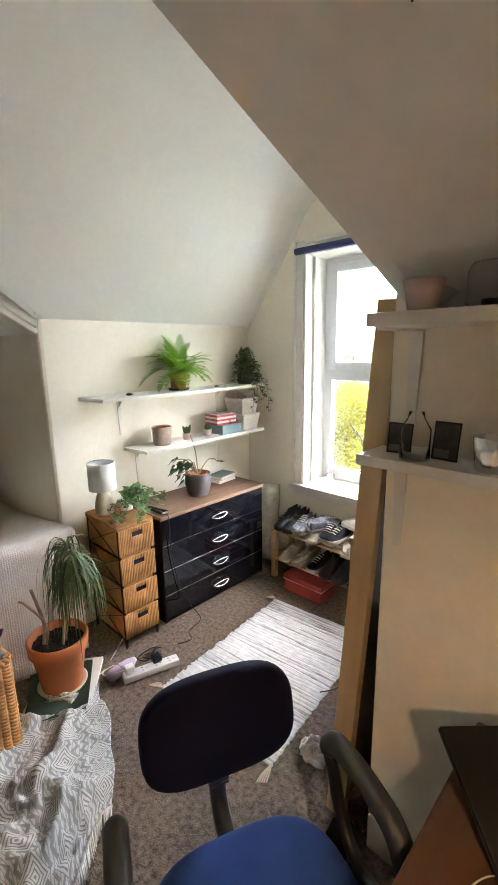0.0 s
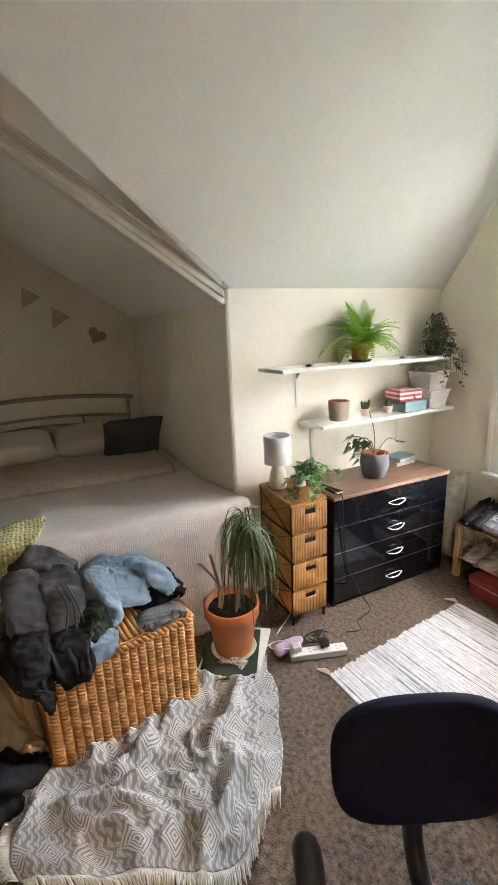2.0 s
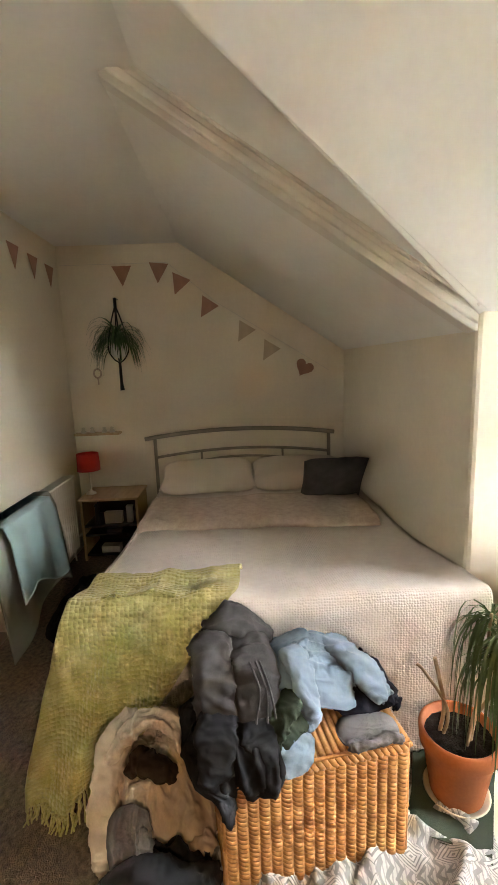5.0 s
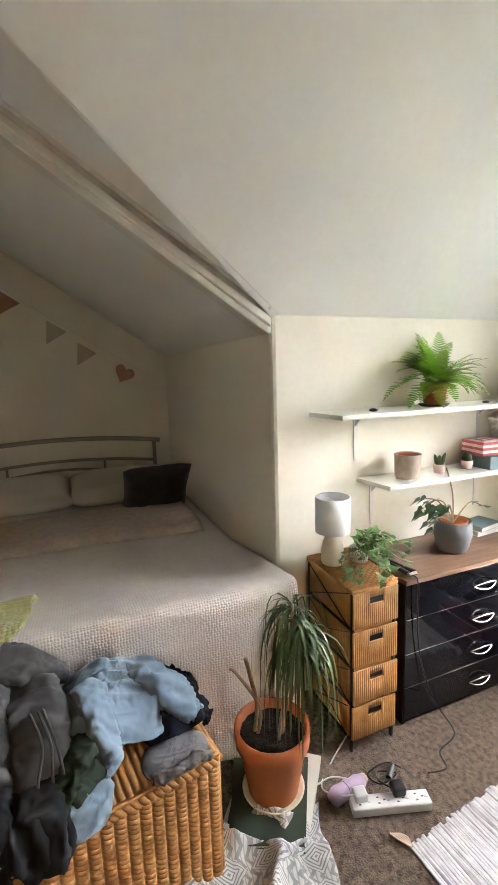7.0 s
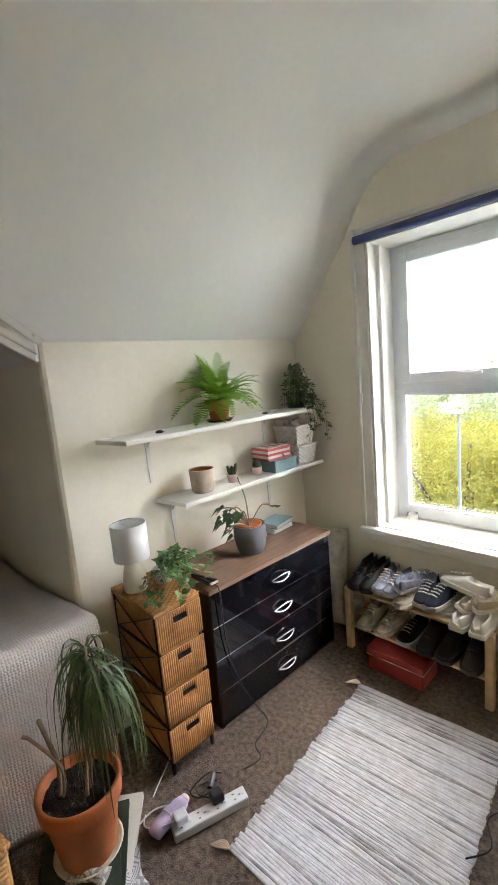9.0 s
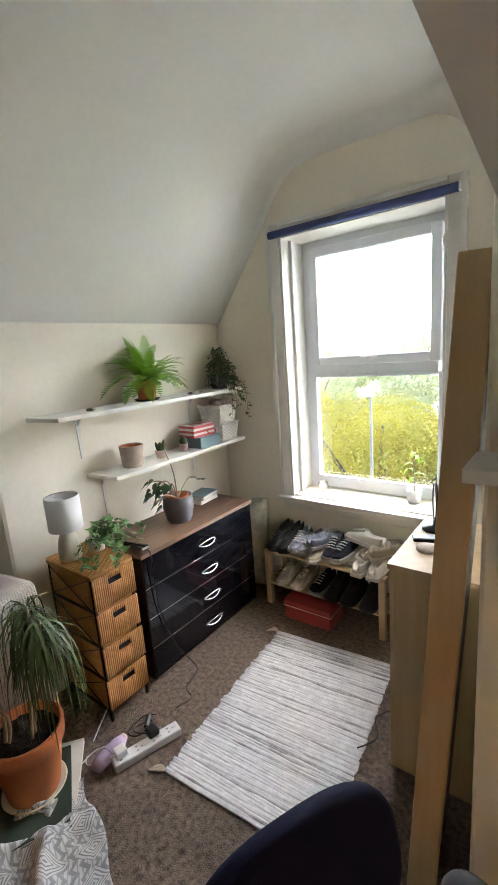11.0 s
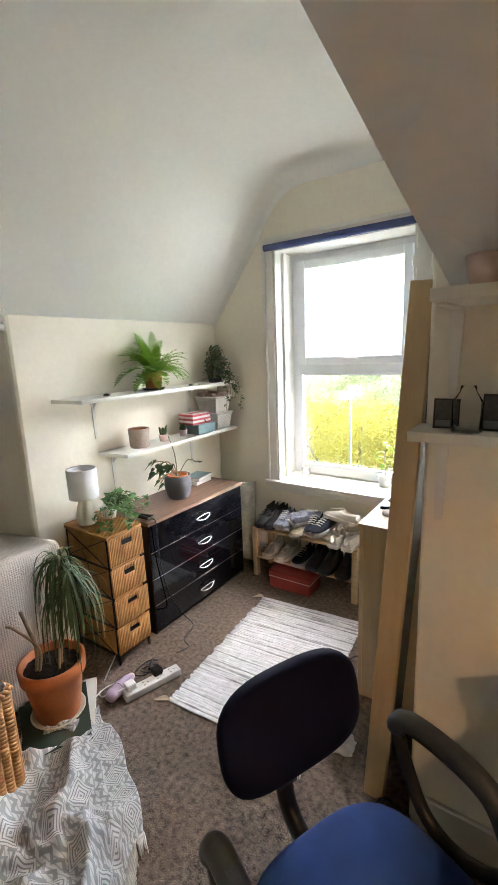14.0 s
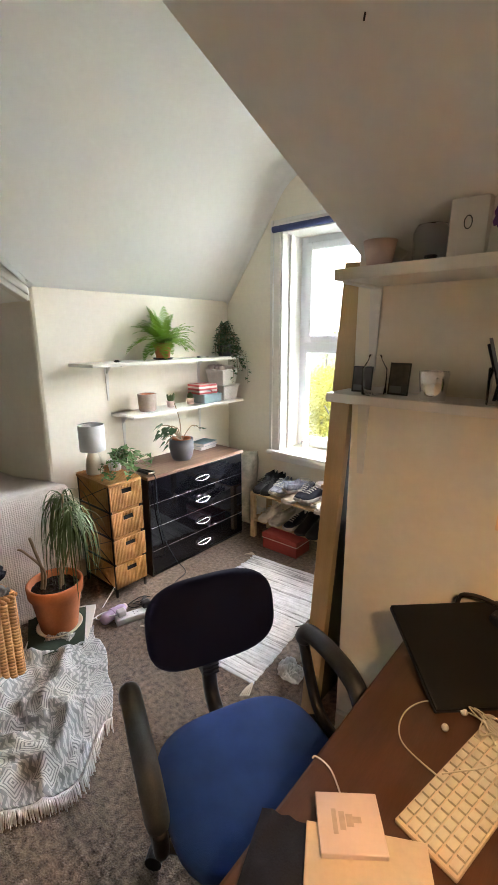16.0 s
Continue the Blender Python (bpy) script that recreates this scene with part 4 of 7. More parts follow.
# ---- pot plant on its books ----
PX, PY = -1.25, 1.645
for k, (m, w, d, h, lab, z) in enumerate(((M_CARD, 0.30, 0.42, 0.022, "pale magazines stacked on the carpet", 0.0), (M_OLIVE, 0.27, 0.36, 0.016, "dark green book lying under the plant pot", 0.022), (M_OLIVE, 0.25, 0.33, 0.012, "dark green magazine lying under the plant pot", 0.038))):
    bk = thing("book", lab, "book", pose(PX + 0.01 * k, PY - 0.02 * k, z, 0, 0, -38 + 7 * k), "books under the plant")
    part("pages", box((-d / 2 + 0.004, -w / 2 + 0.004, 0.002), (d / 2 - 0.004, w / 2 - 0.002, h - 0.002)), M_CARD, bk)
    part("cover", box((-d / 2, -w / 2, 0), (d / 2, w / 2, 0.002), box((-d / 2, -w / 2, h - 0.002), (d / 2, w / 2, h), box((-d / 2, w / 2 - 0.002, 0.002), (d / 2, w / 2, h - 0.002)))), m, bk)
pot = thing("potted_palm", "drooping dragon palm in an orange terracotta pot", "plant", pose(PX, PY, 0.05))
part("saucer", lathe([(0.0, 0.0), (0.10, 0.0), (0.115, 0.018), (0.108, 0.018), (0.095, 0.006), (0.0, 0.006)], 36), M_CREAMCER, pot, "pale saucer", smooth=True)
part("pot", lathe([(0.0, 0.007), (0.088, 0.007), (0.092, 0.015), (0.122, 0.205), (0.134, 0.210), (0.138, 0.265), (0.132, 0.272), (0.122, 0.268), (0.117, 0.225), (0.0, 0.195)], 40), M_TERRA, pot, smooth=True)
part("soil", sheet(lambda u, v: (0.117 * v * math.cos(2 * math.pi * u), 0.117 * v * math.sin(2 * math.pi * u), 0.236 + 0.016 * noise.noise(Vector((40 * v * math.cos(6.283 * u) * 0.117, 40 * v * math.sin(6.283 * u) * 0.117, 1)))), 40, 10), M_SOIL, pot, smooth=True)
stems = (((0.02, 0.03), (0.05, 0.10, 0.66), 0.007), ((0.035, 0.01), (0.01, 0.085, 0.72), 0.006), ((-0.035, -0.055), (-0.05, -0.075, 0.52), 0.0075), ((-0.02, -0.05), (-0.10, -0.12, 0.46), 0.006))
for (sx, sy), e, r in stems:
    part("stem", tube(spline([(sx, sy, 0.22), (sx + 0.008, sy + 0.01, 0.34), (e[0] * 0.8, e[1] * 0.8, 0.44), e]), r, 7), M_STEM, pot, smooth=True)


def blade(bm, p, d, length, width, droop, rnd):
    d = Vector(d).normalized()
    side = d.cross(Vector((0, 0, 1)))
    side = side.normalized() if side.length > 0.01 else Vector((1, 0, 0))
    n = 9
    prev = None
    pos = Vector(p)
    for k in range(n + 1):
        t = k / n
        w = width * (1 - t) ** 0.6 * min(1, 0.5 + 3 * t)
        a = bm.verts.new(pos - side * w)
        c = bm.verts.new(pos - Vector((0, 0, 0.0015)))
        b = bm.verts.new(pos + side * w)
        if prev:
            bm.faces.new((prev[0], prev[1], c, a))
            bm.faces.new((prev[1], prev[2], b, c))
        prev = (a, c, b)
        d = (d + Vector((0, 0, -droop / n * (1 + 1.5 * t)))).normalized()
        pos = pos + d * length / n


rnd = random.Random(3)
for (e, cnt) in (((0.05, 0.10, 0.66), 55), ((0.01, 0.085, 0.72), 55), ((0.04, 0.095, 0.60), 35)):
    lv = bmesh.new()
    for k in range(cnt):
        a = rnd.uniform(0, 2 * math.pi)
        up = rnd.uniform(0.2, 2.2)
        blade(lv, (e[0], e[1], e[2] - rnd.uniform(0, 0.06)), (math.cos(a), math.sin(a), up), rnd.uniform(0.24, 0.44), rnd.uniform(0.004, 0.0065), rnd.uniform(4.5, 8.0), rnd)
    part("foliage", lv, M_PALM, pot, "drooping grey-green leaves", smooth=True)

# ---- wicker drawer tower ----
TX0, TX1, TY0, TY1 = -1.655, -1.30, 2.02, 2.245
tw = thing("drawer_tower", "four-drawer wicker tower with a dark wooden frame", "drawers", pose((TX0 + TX1) / 2, (TY0 + TY1) / 2, 0))
for x in (TX0 + 0.011, TX1 - 0.011):
    for y in (TY0 + 0.011, TY1 - 0.011):
        wpart("frame_post", box((x - 0.007, y - 0.007, 0), (x + 0.007, y + 0.007, 0.715)), M_DARKWOOD, tw, bevel=0.003)
for k in range(5):
    z = 0.055 + 0.165 * k
    z = min(z, 0.712)
    for ya in (TY0 + 0.002, TY1 - 0.012):
        wpart("frame_rail", box((TX0 + 0.014, ya, z - 0.004), (TX1 - 0.014, ya + 0.010, z + 0.002)), M_DARKWOOD, tw)
    if k < 4:
        br = tube([(TX0 + 0.02, TY0 - 0.001, z + 0.01), (TX1 - 0.02, TY0 - 0.001, z + 0.155)], 0.0024, 6)
        tube([(TX0 + 0.02, TY0 - 0.001, z + 0.155), (TX1 - 0.02, TY0 - 0.001, z + 0.01)], 0.0024, 6, br)
        wpart("cross_brace", br, M_DARKWOOD, tw)
wpart("top_panel", sheet(lambda u, v: (TX0 + (TX1 - TX0) * u, TY0 + (TY1 - TY0) * v, 0.728 + 0.004 * math.sin(u * 88) * (1 if int(v * 14) % 2 else -1)), 112, 28), M_WICKER, tw, "woven top", smooth=True)
wpart("top_edge", box((TX0, TY0, 0.705), (TX1, TY1, 0.722)), M_WICKER, tw, bevel=0.004)
for k in range(4):
    z0 = 0.066 + 0.165 * k
    drw = wpart("drawer", box((TX0 + 0.016, TY0 + 0.009, z0), (TX1 - 0.012, TY1 - 0.009, z0 + 0.150)), M_WICKER, tw)
    out = 0.0 if k != 1 else 0.006
    hy0, hy1, hz0, hz1 = 0.075, 0.15, 0.09, 0.122
    w = TY1 - TY0 - 0.008
    nr = 22
    for c in range(nr):
        y = w * (c + 0.5) / nr
        segs = [(0.0, 0.146)]
        if hy0 < y < hy1:
            segs = [(0.0, hz0), (hz1, 0.146)]
        for a, b in segs:
            wpart("rib", tube([(TX1 + 0.002 + out, TY0 + 0.004 + y, z0 - 0.002 + a), (TX1 + 0.002 + out, TY0 + 0.004 + y, z0 - 0.002 + b)], w / nr * 0.56, 6), M_WICKER, drw, smooth=True)
    # the slot's inner shade is a black block set behind the ribs
    wpart("handle_hole", box((TX1 - 0.011, TY0 + 0.004 + hy0, z0 + hz0), (TX1 - 0.002, TY0 + 0.004 + hy1, z0 + hz1)), M_BLACK, drw, "black block for the shade inside the handle slot")
    side = weave(TX1 - TX0 - 0.03, 0.15, 16, 10, 0.003)
    side.transform(pose((TX0 + TX1) / 2, TY0 + 0.0085, z0))
    wpart("woven_side", side, M_WICKER, drw, smooth=True)

# ---- table lamp and trailing ivy on the tower ----
lamp = thing("table_lamp", "white drum table lamp with a cream ceramic base, unlit", "lamp", pose(-1.53, 2.08, 0.736))
part("base", lathe([(0.0, 0.0), (0.045, 0.0), (0.05, 0.01), (0.05, 0.05), (0.042, 0.095), (0.030, 0.13), (0.022, 0.145), (0.012, 0.15), (0.012, 0.19), (0.0, 0.19)], 32), M_CREAMCER, lamp, smooth=True)
shade = part("shade", lathe([(0.075, 0.145), (0.0755, 0.30)], 40), M_SHADE, lamp, smooth=True)
thicken(shade, 0.002)
part("bulb", lathe([(0.0, 0.27), (0.018, 0.262), (0.026, 0.24), (0.02, 0.215), (0.012, 0.19), (0.0, 0.19)], 20), M_WHITEPL, lamp, smooth=True)
part("shade_ring", tube([(0.073 * math.cos(t * 0.2618), 0.073 * math.sin(t * 0.2618), 0.298) for t in range(25)], 0.002, 6, tube([(-0.074, 0, 0.285), (0.074, 0, 0.285)], 0.0015, 6)), M_CHROME, lamp)


def leaf(bm, p, d, up, s):
    """A small pointed, lobed leaf, slightly folded."""
    d, up = Vector(d).normalized(), Vector(up).normalized()
    side = d.cross(up).normalized()
    up = side.cross(d)
    pts = ((0, 0), (-0.1, 0.42), (0.28, 0.5), (0.45, 0.27), (1.0, 0.0), (0.45, -0.27), (0.28, -0.5), (-0.1, -0.42))
    c = bm.verts.new(Vector(p) + d * 0.3 * s)
    vs = [bm.verts.new(Vector(p) + d * a * s + side * b * s + up * (0.22 * abs(b) - 0.1 * a * a) * s) for a, b in pts]
    for i in range(8):
        bm.faces.new((c, vs[i], vs[(i + 1) % 8]))


def vine(lv, st, pts, rnd, s=0.03, gap=0.022, r=0.0015):
    q = spline(pts, 10)
    tube(q, r, 5, st)
    acc = 0.0
    for a, b in zip(q, q[1:]):
        acc += (b - a).length
        if acc > gap:
            acc = 0.0
            d = (b - a).normalized()
            sd = Vector((rnd.uniform(-1, 1), rnd.uniform(-1, 1), rnd.uniform(-0.3, 0.8)))
            leaf(lv, b + sd * 0.008, d * 0.4 + sd, (rnd.uniform(-0.4, 0.6), rnd.uniform(-0.4, 0.4), 1), s * rnd.uniform(0.6, 1.25))


rnd = random.Random(8)
ivy = thing("ivy_plant", "trailing ivy spreading over the wicker tower top", "plant", pose(-1.50, 2.20, 0.736))
part("pot", lathe([(0.0, 0.0), (0.035, 0.0), (0.045, 0.06), (0.040, 0.062), (0.036, 0.05), (0.0, 0.05)], 24), M_WHITEPOT, ivy, smooth=True)
lv, st = bmesh.new(), bmesh.new()
for k in range(20):
    a = rnd.uniform(-0.9, 2.0)
    L = rnd.uniform(0.08, 0.26)
    vine(lv, st, [(0, 0, 0.05), (0.25 * L * math.cos(a), 0.25 * L * math.sin(a), 0.06 + rnd.uniform(0, 0.06)), (0.7 * L * math.cos(a), 0.7 * L * math.sin(a), 0.03 + rnd.uniform(0, 0.05)), (L * math.cos(a), L * math.sin(a), rnd.uniform(0.01, 0.05))], rnd, 0.046, 0.024)
for k in range(4):
    vine(lv, st, [(0, 0, 0.05), (0.05, -0.03 - 0.03 * k, 0.05), (0.10, -0.06 - 0.03 * k, 0.012), (0.14 + 0.02 * k, -0.10 - 0.02 * k, 0.012)], rnd, 0.028, 0.02)
part("leaves", lv, M_IVY_LIGHT, ivy)
part("vines", st, M_STEM, ivy)

# ---- chest of drawers ----
KX0, KX1, KY0, KY1, KH = -1.69, -1.33, 2.315, 3.195, 0.69
ch = thing("chest_of_drawers", "black high-gloss chest of drawers with a walnut top", "chest", pose((KX0 + KX1) / 2, (KY0 + KY1) / 2, 0))
wpart("carcass", box((KX0, KY0 + 0.018, 0.03), (KX1 - 0.02, KY1 - 0.018, KH - 0.022)), M_DARKWOOD, ch)
wpart("side_panel", box((KX0, KY0, 0), (KX1 - 0.004, KY0 + 0.018, KH - 0.022)), M_DARKWOOD, ch, bevel=0.002)
wpart("side_panel", box((KX0, KY1 - 0.018, 0), (KX1 - 0.004, KY1, KH - 0.022)), M_DARKWOOD, ch, bevel=0.002)
wpart("top", box((KX0 - 0.005, KY0 - 0.006, KH - 0.022), (KX1 + 0.008, KY1 + 0.006, KH)), M_WALNUT, ch, "walnut-grained top", bevel=0.003)
wpart("plinth", box((KX0, KY0 + 0.018, 0), (KX1 - 0.012, KY1 - 0.018, 0.03)), M_BLACK, ch)
for k in range(4):
    z0 = 0.022 + 0.1615 * k
    d = wpart("drawer", box((KX1 - 0.02, KY0 + 0.004, z0), (KX1, KY1 - 0.004, z0 + 0.157)), M_GLOSS, ch, bevel=0.0015)
    yc = KY0 + 0.455
    bow = bmesh.new()
    for sg in (1, -1):
        tube([(KX1 + 0.006 + 0.016 * (1 - (2 * t / 12 - 1) ** 2), yc - 0.07 + 0.14 * t / 12, z0 + 0.072 + sg * 0.017 * (1 - (2 * t / 12 - 1) ** 2)) for t in range(13)], 0.0036 if sg > 0 else 0.0028, 8, bow)
    wpart("handle", bow, M_CHROME, d, "bow-shaped chrome handle", smooth=True)
    if k:
        wpart("edge_strip", box((KX1 - 0.019, KY0 + 0.006, z0 - 0.0042), (KX1 + 0.0006, KY1 - 0.006, z0 - 0.0004)), M_CHROME, ch, "thin silver edge strip")

gp = thing("potted_begonia", "straggly begonia in a dark grey ceramic pot", "plant", pose(-1.49, 2.735, KH) @ Matrix.Scale(1.12, 4))
part("pot", lathe([(0.0, 0.0), (0.055, 0.0), (0.066, 0.02), (0.078, 0.075), (0.074, 0.135), (0.069, 0.135), (0.07, 0.115), (0.0, 0.11)], 36), M_GREYPOT, gp, smooth=True)
part("inner_pot", lathe([(0.0, 0.118), (0.058, 0.118), (0.06, 0.137), (0.055, 0.137), (0.05, 0.125), (0, 0.122)], 28), M_TERRA, gp, smooth=True)
lv, st = bmesh.new(), bmesh.new()
rnd = random.Random(12)
for a, L, z in ((-2.3, 0.12, 0.10), (-1.9, 0.13, 0.06), (-2.7, 0.10, 0.02), (-1.6, 0.09, 0.08), (-2.1, 0.10, -0.02), (-1.2, 0.08, 0.09), (-2.9, 0.09, 0.08)):
    e = Vector((L * math.cos(a), L * math.sin(a), 0.12 + z))
    tube(spline([(0, 0, 0.12), e * 0.5 + Vector((0, 0, 0.10)), e]), 0.003, 6, st)
    for k in range(3):
        leaf(lv, e + Vector((rnd.uniform(-0.02, 0.02), rnd.uniform(-0.02, 0.02), rnd.uniform(-0.02, 0.02))), (math.cos(a), math.sin(a), -0.7), (0, 0, 1), rnd.uniform(0.04, 0.06))
for pts in ([(0, 0, 0.12), (-0.01, 0.0, 0.25), (-0.03, -0.02, 0.36)], [(0, 0, 0.12), (0.0, 0.09, 0.20), (0.0, 0.17, 0.17)], [(0, 0, 0.12), (0.05, -0.12, 0.18), (0.07, -0.20, 0.17)]):
    tube(spline(pts), [0.003] * 17, 6, st)
for p in ((0.0, 0.16, 0.17), (0.01, 0.18, 0.165), (-0.01, 0.12, 0.19), (0.07, -0.2, 0.17), (0.06, -0.17, 0.18)):
    leaf(lv, p, (0.2, 1, 0.2), (0, 0, 1), 0.035)
part("leaves", lv, M_IVY, gp)
part("stems", st, M_STEM, gp)
for k in range(2):
    b = thing("book", "pale paperback lying on the chest of drawers", "book", pose(-1.615, 3.06 + 0.01 * k, KH + 0.024 * k, 0, 0, 4 + 6 * k), "books on the chest")
    part("pages", box((-0.058, -0.085, 0.002), (0.06, 0.085, 0.022)), M_CARD, b)
    part("cover", box((-0.062, -0.088, 0), (0.062, 0.088, 0.002), box((-0.062, -0.088, 0.022), (0.062, 0.088, 0.0238), box((-0.064, -0.088, 0), (-0.062, 0.088, 0.0238)))), M_BLUECARD if k else M_CARD, b)
# hair straightener hanging by its cable
hs = thing("hair_straightener", "black hair straightener lying at the chest corner", "straightener", pose(-1.40, 2.36, KH))
part("arm", box((-0.10, -0.016, 0.0), (0.05, 0.002, 0.018)), M_BLACK, hs, bevel=0.004)
part("arm", box((-0.10, 0.006, 0.006), (0.05, 0.022, 0.022), m=Matrix.Rotation(radians(12), 4, "Z")), M_BLACK, hs, bevel=0.004)
part("hinge", tube([(0.052, -0.02, 0.012), (0.052, 0.022, 0.012)], 0.009, 10), M_CHROME, hs)
cbl = spline([(0.06, 0.0, 0.01), (0.09, 0.0, -0.02), (0.085, 0.01, -0.25), (0.09, 0.05, -0.45), (0.13, 0.10, -0.60), (0.22, 0.10, -0.655), (0.26, -0.02, -0.659), (0.33, -0.06, -0.655), (0.34, -0.16, -0.625)], 10)
part("cable", tube(cbl, 0.0032, 6), M_BLACK, hs, smooth=True)

# ---- wall shelves ----
def wall_shelf(label, lo, hi, brackets, along="y", cut=0.0):
    s = thing("wall_shelf", label, "shelf", pose((lo[0] + hi[0]) / 2, (lo[1] + hi[1]) / 2, lo[2]), "wall shelves")
    if along == "y":
        poly = [(lo[0], lo[1] - cut), (hi[0], lo[1]), (hi[0], hi[1]), (lo[0], hi[1])]
        bmx = prism(poly, "z", lo[2], hi[2])
    else:
        bmx = box(lo, hi)
    wpart("board", bmx, M_TRIM, s, bevel=0.002)
    for b in brackets:
        if along == "y":
            q = prism([(b - 0.006, lo[2] - 0.23), (b + 0.006, lo[2] - 0.23), (b + 0.013, lo[2] - 0.03), (b + 0.013, lo[2]), (b - 0.013, lo[2]), (b - 0.013, lo[2] - 0.03)], "x", lo[0], lo[0] + 0.006)
            prism([(lo[0] + 0.006, b - 0.013), (hi[0] - 0.03, b - 0.007), (hi[0] - 0.03, b + 0.007), (lo[0] + 0.006, b + 0.013)], "z", lo[2] - 0.005, lo[2], q)
            prism([(lo[0] + 0.006, lo[2] - 0.06), (lo[0] + 0.06, lo[2] - 0.005), (lo[0] + 0.006, lo[2] - 0.005)], "y", b - 0.004, b + 0.004, q)
        else:
            q = prism([(b - 0.010, lo[2] - 0.25), (b + 0.010, lo[2] - 0.25), (b + 0.018, lo[2] - 0.03), (b + 0.018, lo[2]), (b - 0.018, lo[2]), (b - 0.018, lo[2] - 0.03)], "y", hi[1] - 0.008, hi[1])
            prism([(b - 0.018, hi[1] - 0.008), (b - 0.010, lo[1] + 0.03), (b + 0.010, lo[1] + 0.03), (b + 0.018, hi[1] - 0.008)], "z", lo[2] - 0.006, lo[2], q)
        wpart("bracket", q, M_TRIM, s)
    return s


SZ1, SZ0 = 1.385, 1.05
wall_shelf("white wooden shelf carrying the fern and ivy", (XA, 2.10, SZ1 - 0.02), (-1.487, 3.40, SZ1), (2.32, 3.12), cut=0.03)
wall_shelf("white wooden shelf carrying small pots and boxes", (XA, 2.36, SZ0 - 0.02), (-1.497, 3.41, SZ0), (2.42, 3.12), cut=0.03)

# fern
fern = thing("potted_fern", "bushy green fern in a terracotta pot", "plant", pose(-1.605, 2.70, SZ1))
part("saucer", lathe([(0, 0), (0.06, 0), (0.072, 0.012), (0.068, 0.012), (0.056, 0.004), (0, 0.004)], 28), M_DARKWOOD, fern, "dark saucer", smooth=True)
part("pot", lathe([(0, 0.004), (0.045, 0.004), (0.058, 0.085), (0.063, 0.087), (0.065, 0.112), (0.058, 0.112), (0.055, 0.09), (0, 0.085)], 32), M_TERRA, fern, smooth=True)


def frond_mesh(L, droop, seed):
    rnd = random.Random(seed)
    bm = bmesh.new()
    pos, d = Vector((0, 0, 0)), Vector((0.5, 0, 1)).normalized()
    pts = [pos.copy()]
    for k in range(22):
        d = (d + Vector((0.045, 0, -droop / 22))).normalized()
        pos = pos + d * L / 22
        pts.append(pos.copy())
    tube(pts, [0.0018 - 0.0012 * k / 22 for k in range(23)], 4, bm)
    for k in range(3, 23):
        t = k / 22
        w = 0.034 * math.sin(math.pi * min(1, 0.18 + 0.82 * t)) ** 0.7 + 0.003
        dd = (pts[k] - pts[k - 1]).normalized()
        up = Vector((0, 1, 0)).cross(dd)
        for s in (1, -1):
            tip = pts[k] + Vector((0, s, 0)) * w + dd * w * 0.35 - up * w * rnd.uniform(-0.05, 0.25)
            a = pts[k] + dd * 0.0030
            b = pts[k] - dd * 0.0030
            mid = (pts[k] + tip) / 2 + dd * 0.0042
            mid2 = (pts[k] + tip) / 2 - dd * 0.0022
            bm.faces.new([bm.verts.new(q) for q in (b, mid2, tip, mid, a)])
    return bm


fm = []
for k in range(6):
    me = bpy.data.meshes.new("frond")
    b = frond_mesh((0.17, 0.2, 0.23, 0.25, 0.22, 0.19)[k], (0.7, 1.1, 1.6, 2.0, 0.4, 2.3)[k], k)
    b.to_mesh(me)
    b.free()
    me.materials.append(M_LEAF)
    fm.append(me)
rnd = random.Random(2)
for k in range(72):
    o = new("frond", fm[k % 6])
    o.parent = fern
    a = k * 137.5
    toward = math.cos(radians(a))
    o.matrix_basis = pose(0.012 * math.cos(radians(a)), 0.012 * math.sin(radians(a)), 0.09, rnd.uniform(-12, 12), rnd.uniform(-22, 26) if toward > -0.3 else rnd.uniform(-45, -12), a) @ Matrix.Scale(rnd.uniform(0.95, 1.35), 4)

iv2 = thing("ivy_plant", "dark trailing ivy hanging over the shelf end", "plant", pose(-1.60, 3.31, SZ1))
part("pot", lathe([(0, 0), (0.05, 0), (0.062, 0.09), (0.057, 0.09), (0.05, 0.075), (0, 0.07)], 28), M_GREYPOT, iv2, smooth=True)
lv, st = bmesh.new(), bmesh.new()
rnd = random.Random(4)
for k in range(46):
    a = rnd.uniform(0, 6.28)
    L = rnd.uniform(0.03, 0.10)
    h = rnd.uniform(0.14, 0.25)
    vine(lv, st, [(0, 0, 0.07), (0.4 * L * math.cos(a), 0.4 * L * math.sin(a), h), (L * math.cos(a), L * math.sin(a), h * 0.75), (1.15 * L * math.cos(a), 1.15 * L * math.sin(a), rnd.uniform(0.0, 0.1))], rnd, 0.028, 0.014)
for k in range(7):
    y = -0.06 + 0.025 * k
    vine(lv, st, [(0, 0, 0.08), (0.10, y, 0.04), (0.135 + rnd.uniform(-0.01, 0.02), y * 1.1, -0.03), (0.13, y * 1.2 + rnd.uniform(-0.02, 0.02), -rnd.uniform(0.08, 0.24))], rnd, 0.03, 0.02)
part("leaves", lv, M_IVY, iv2)
part("vines", st, M_STEM, iv2)
# bits on the upper shelf
for k, (y, m, s) in enumerate(((2.30, M_DARKWOOD, 0.016), (2.33, M_CREAMCER, 0.012), (2.98, M_GREYPOT, 0.014), (3.02, M_CARD, 0.016), (3.07, M_CREAMCER, 0.012))):
    pb2 = tagged(obj("pebble", lathe([(0, 0), (s, 0.003), (s * 1.2, s * 0.5), (s * 0.6, s * 0.95), (0, s)], 14), m, smooth=True), "small smooth pebble lying on the white shelf", "pebble", "pebbles on the shelf")
    pb2.matrix_basis = pose(-1.55 - 0.02 * (k % 2), y, SZ1, 0, 0, 30 * k)

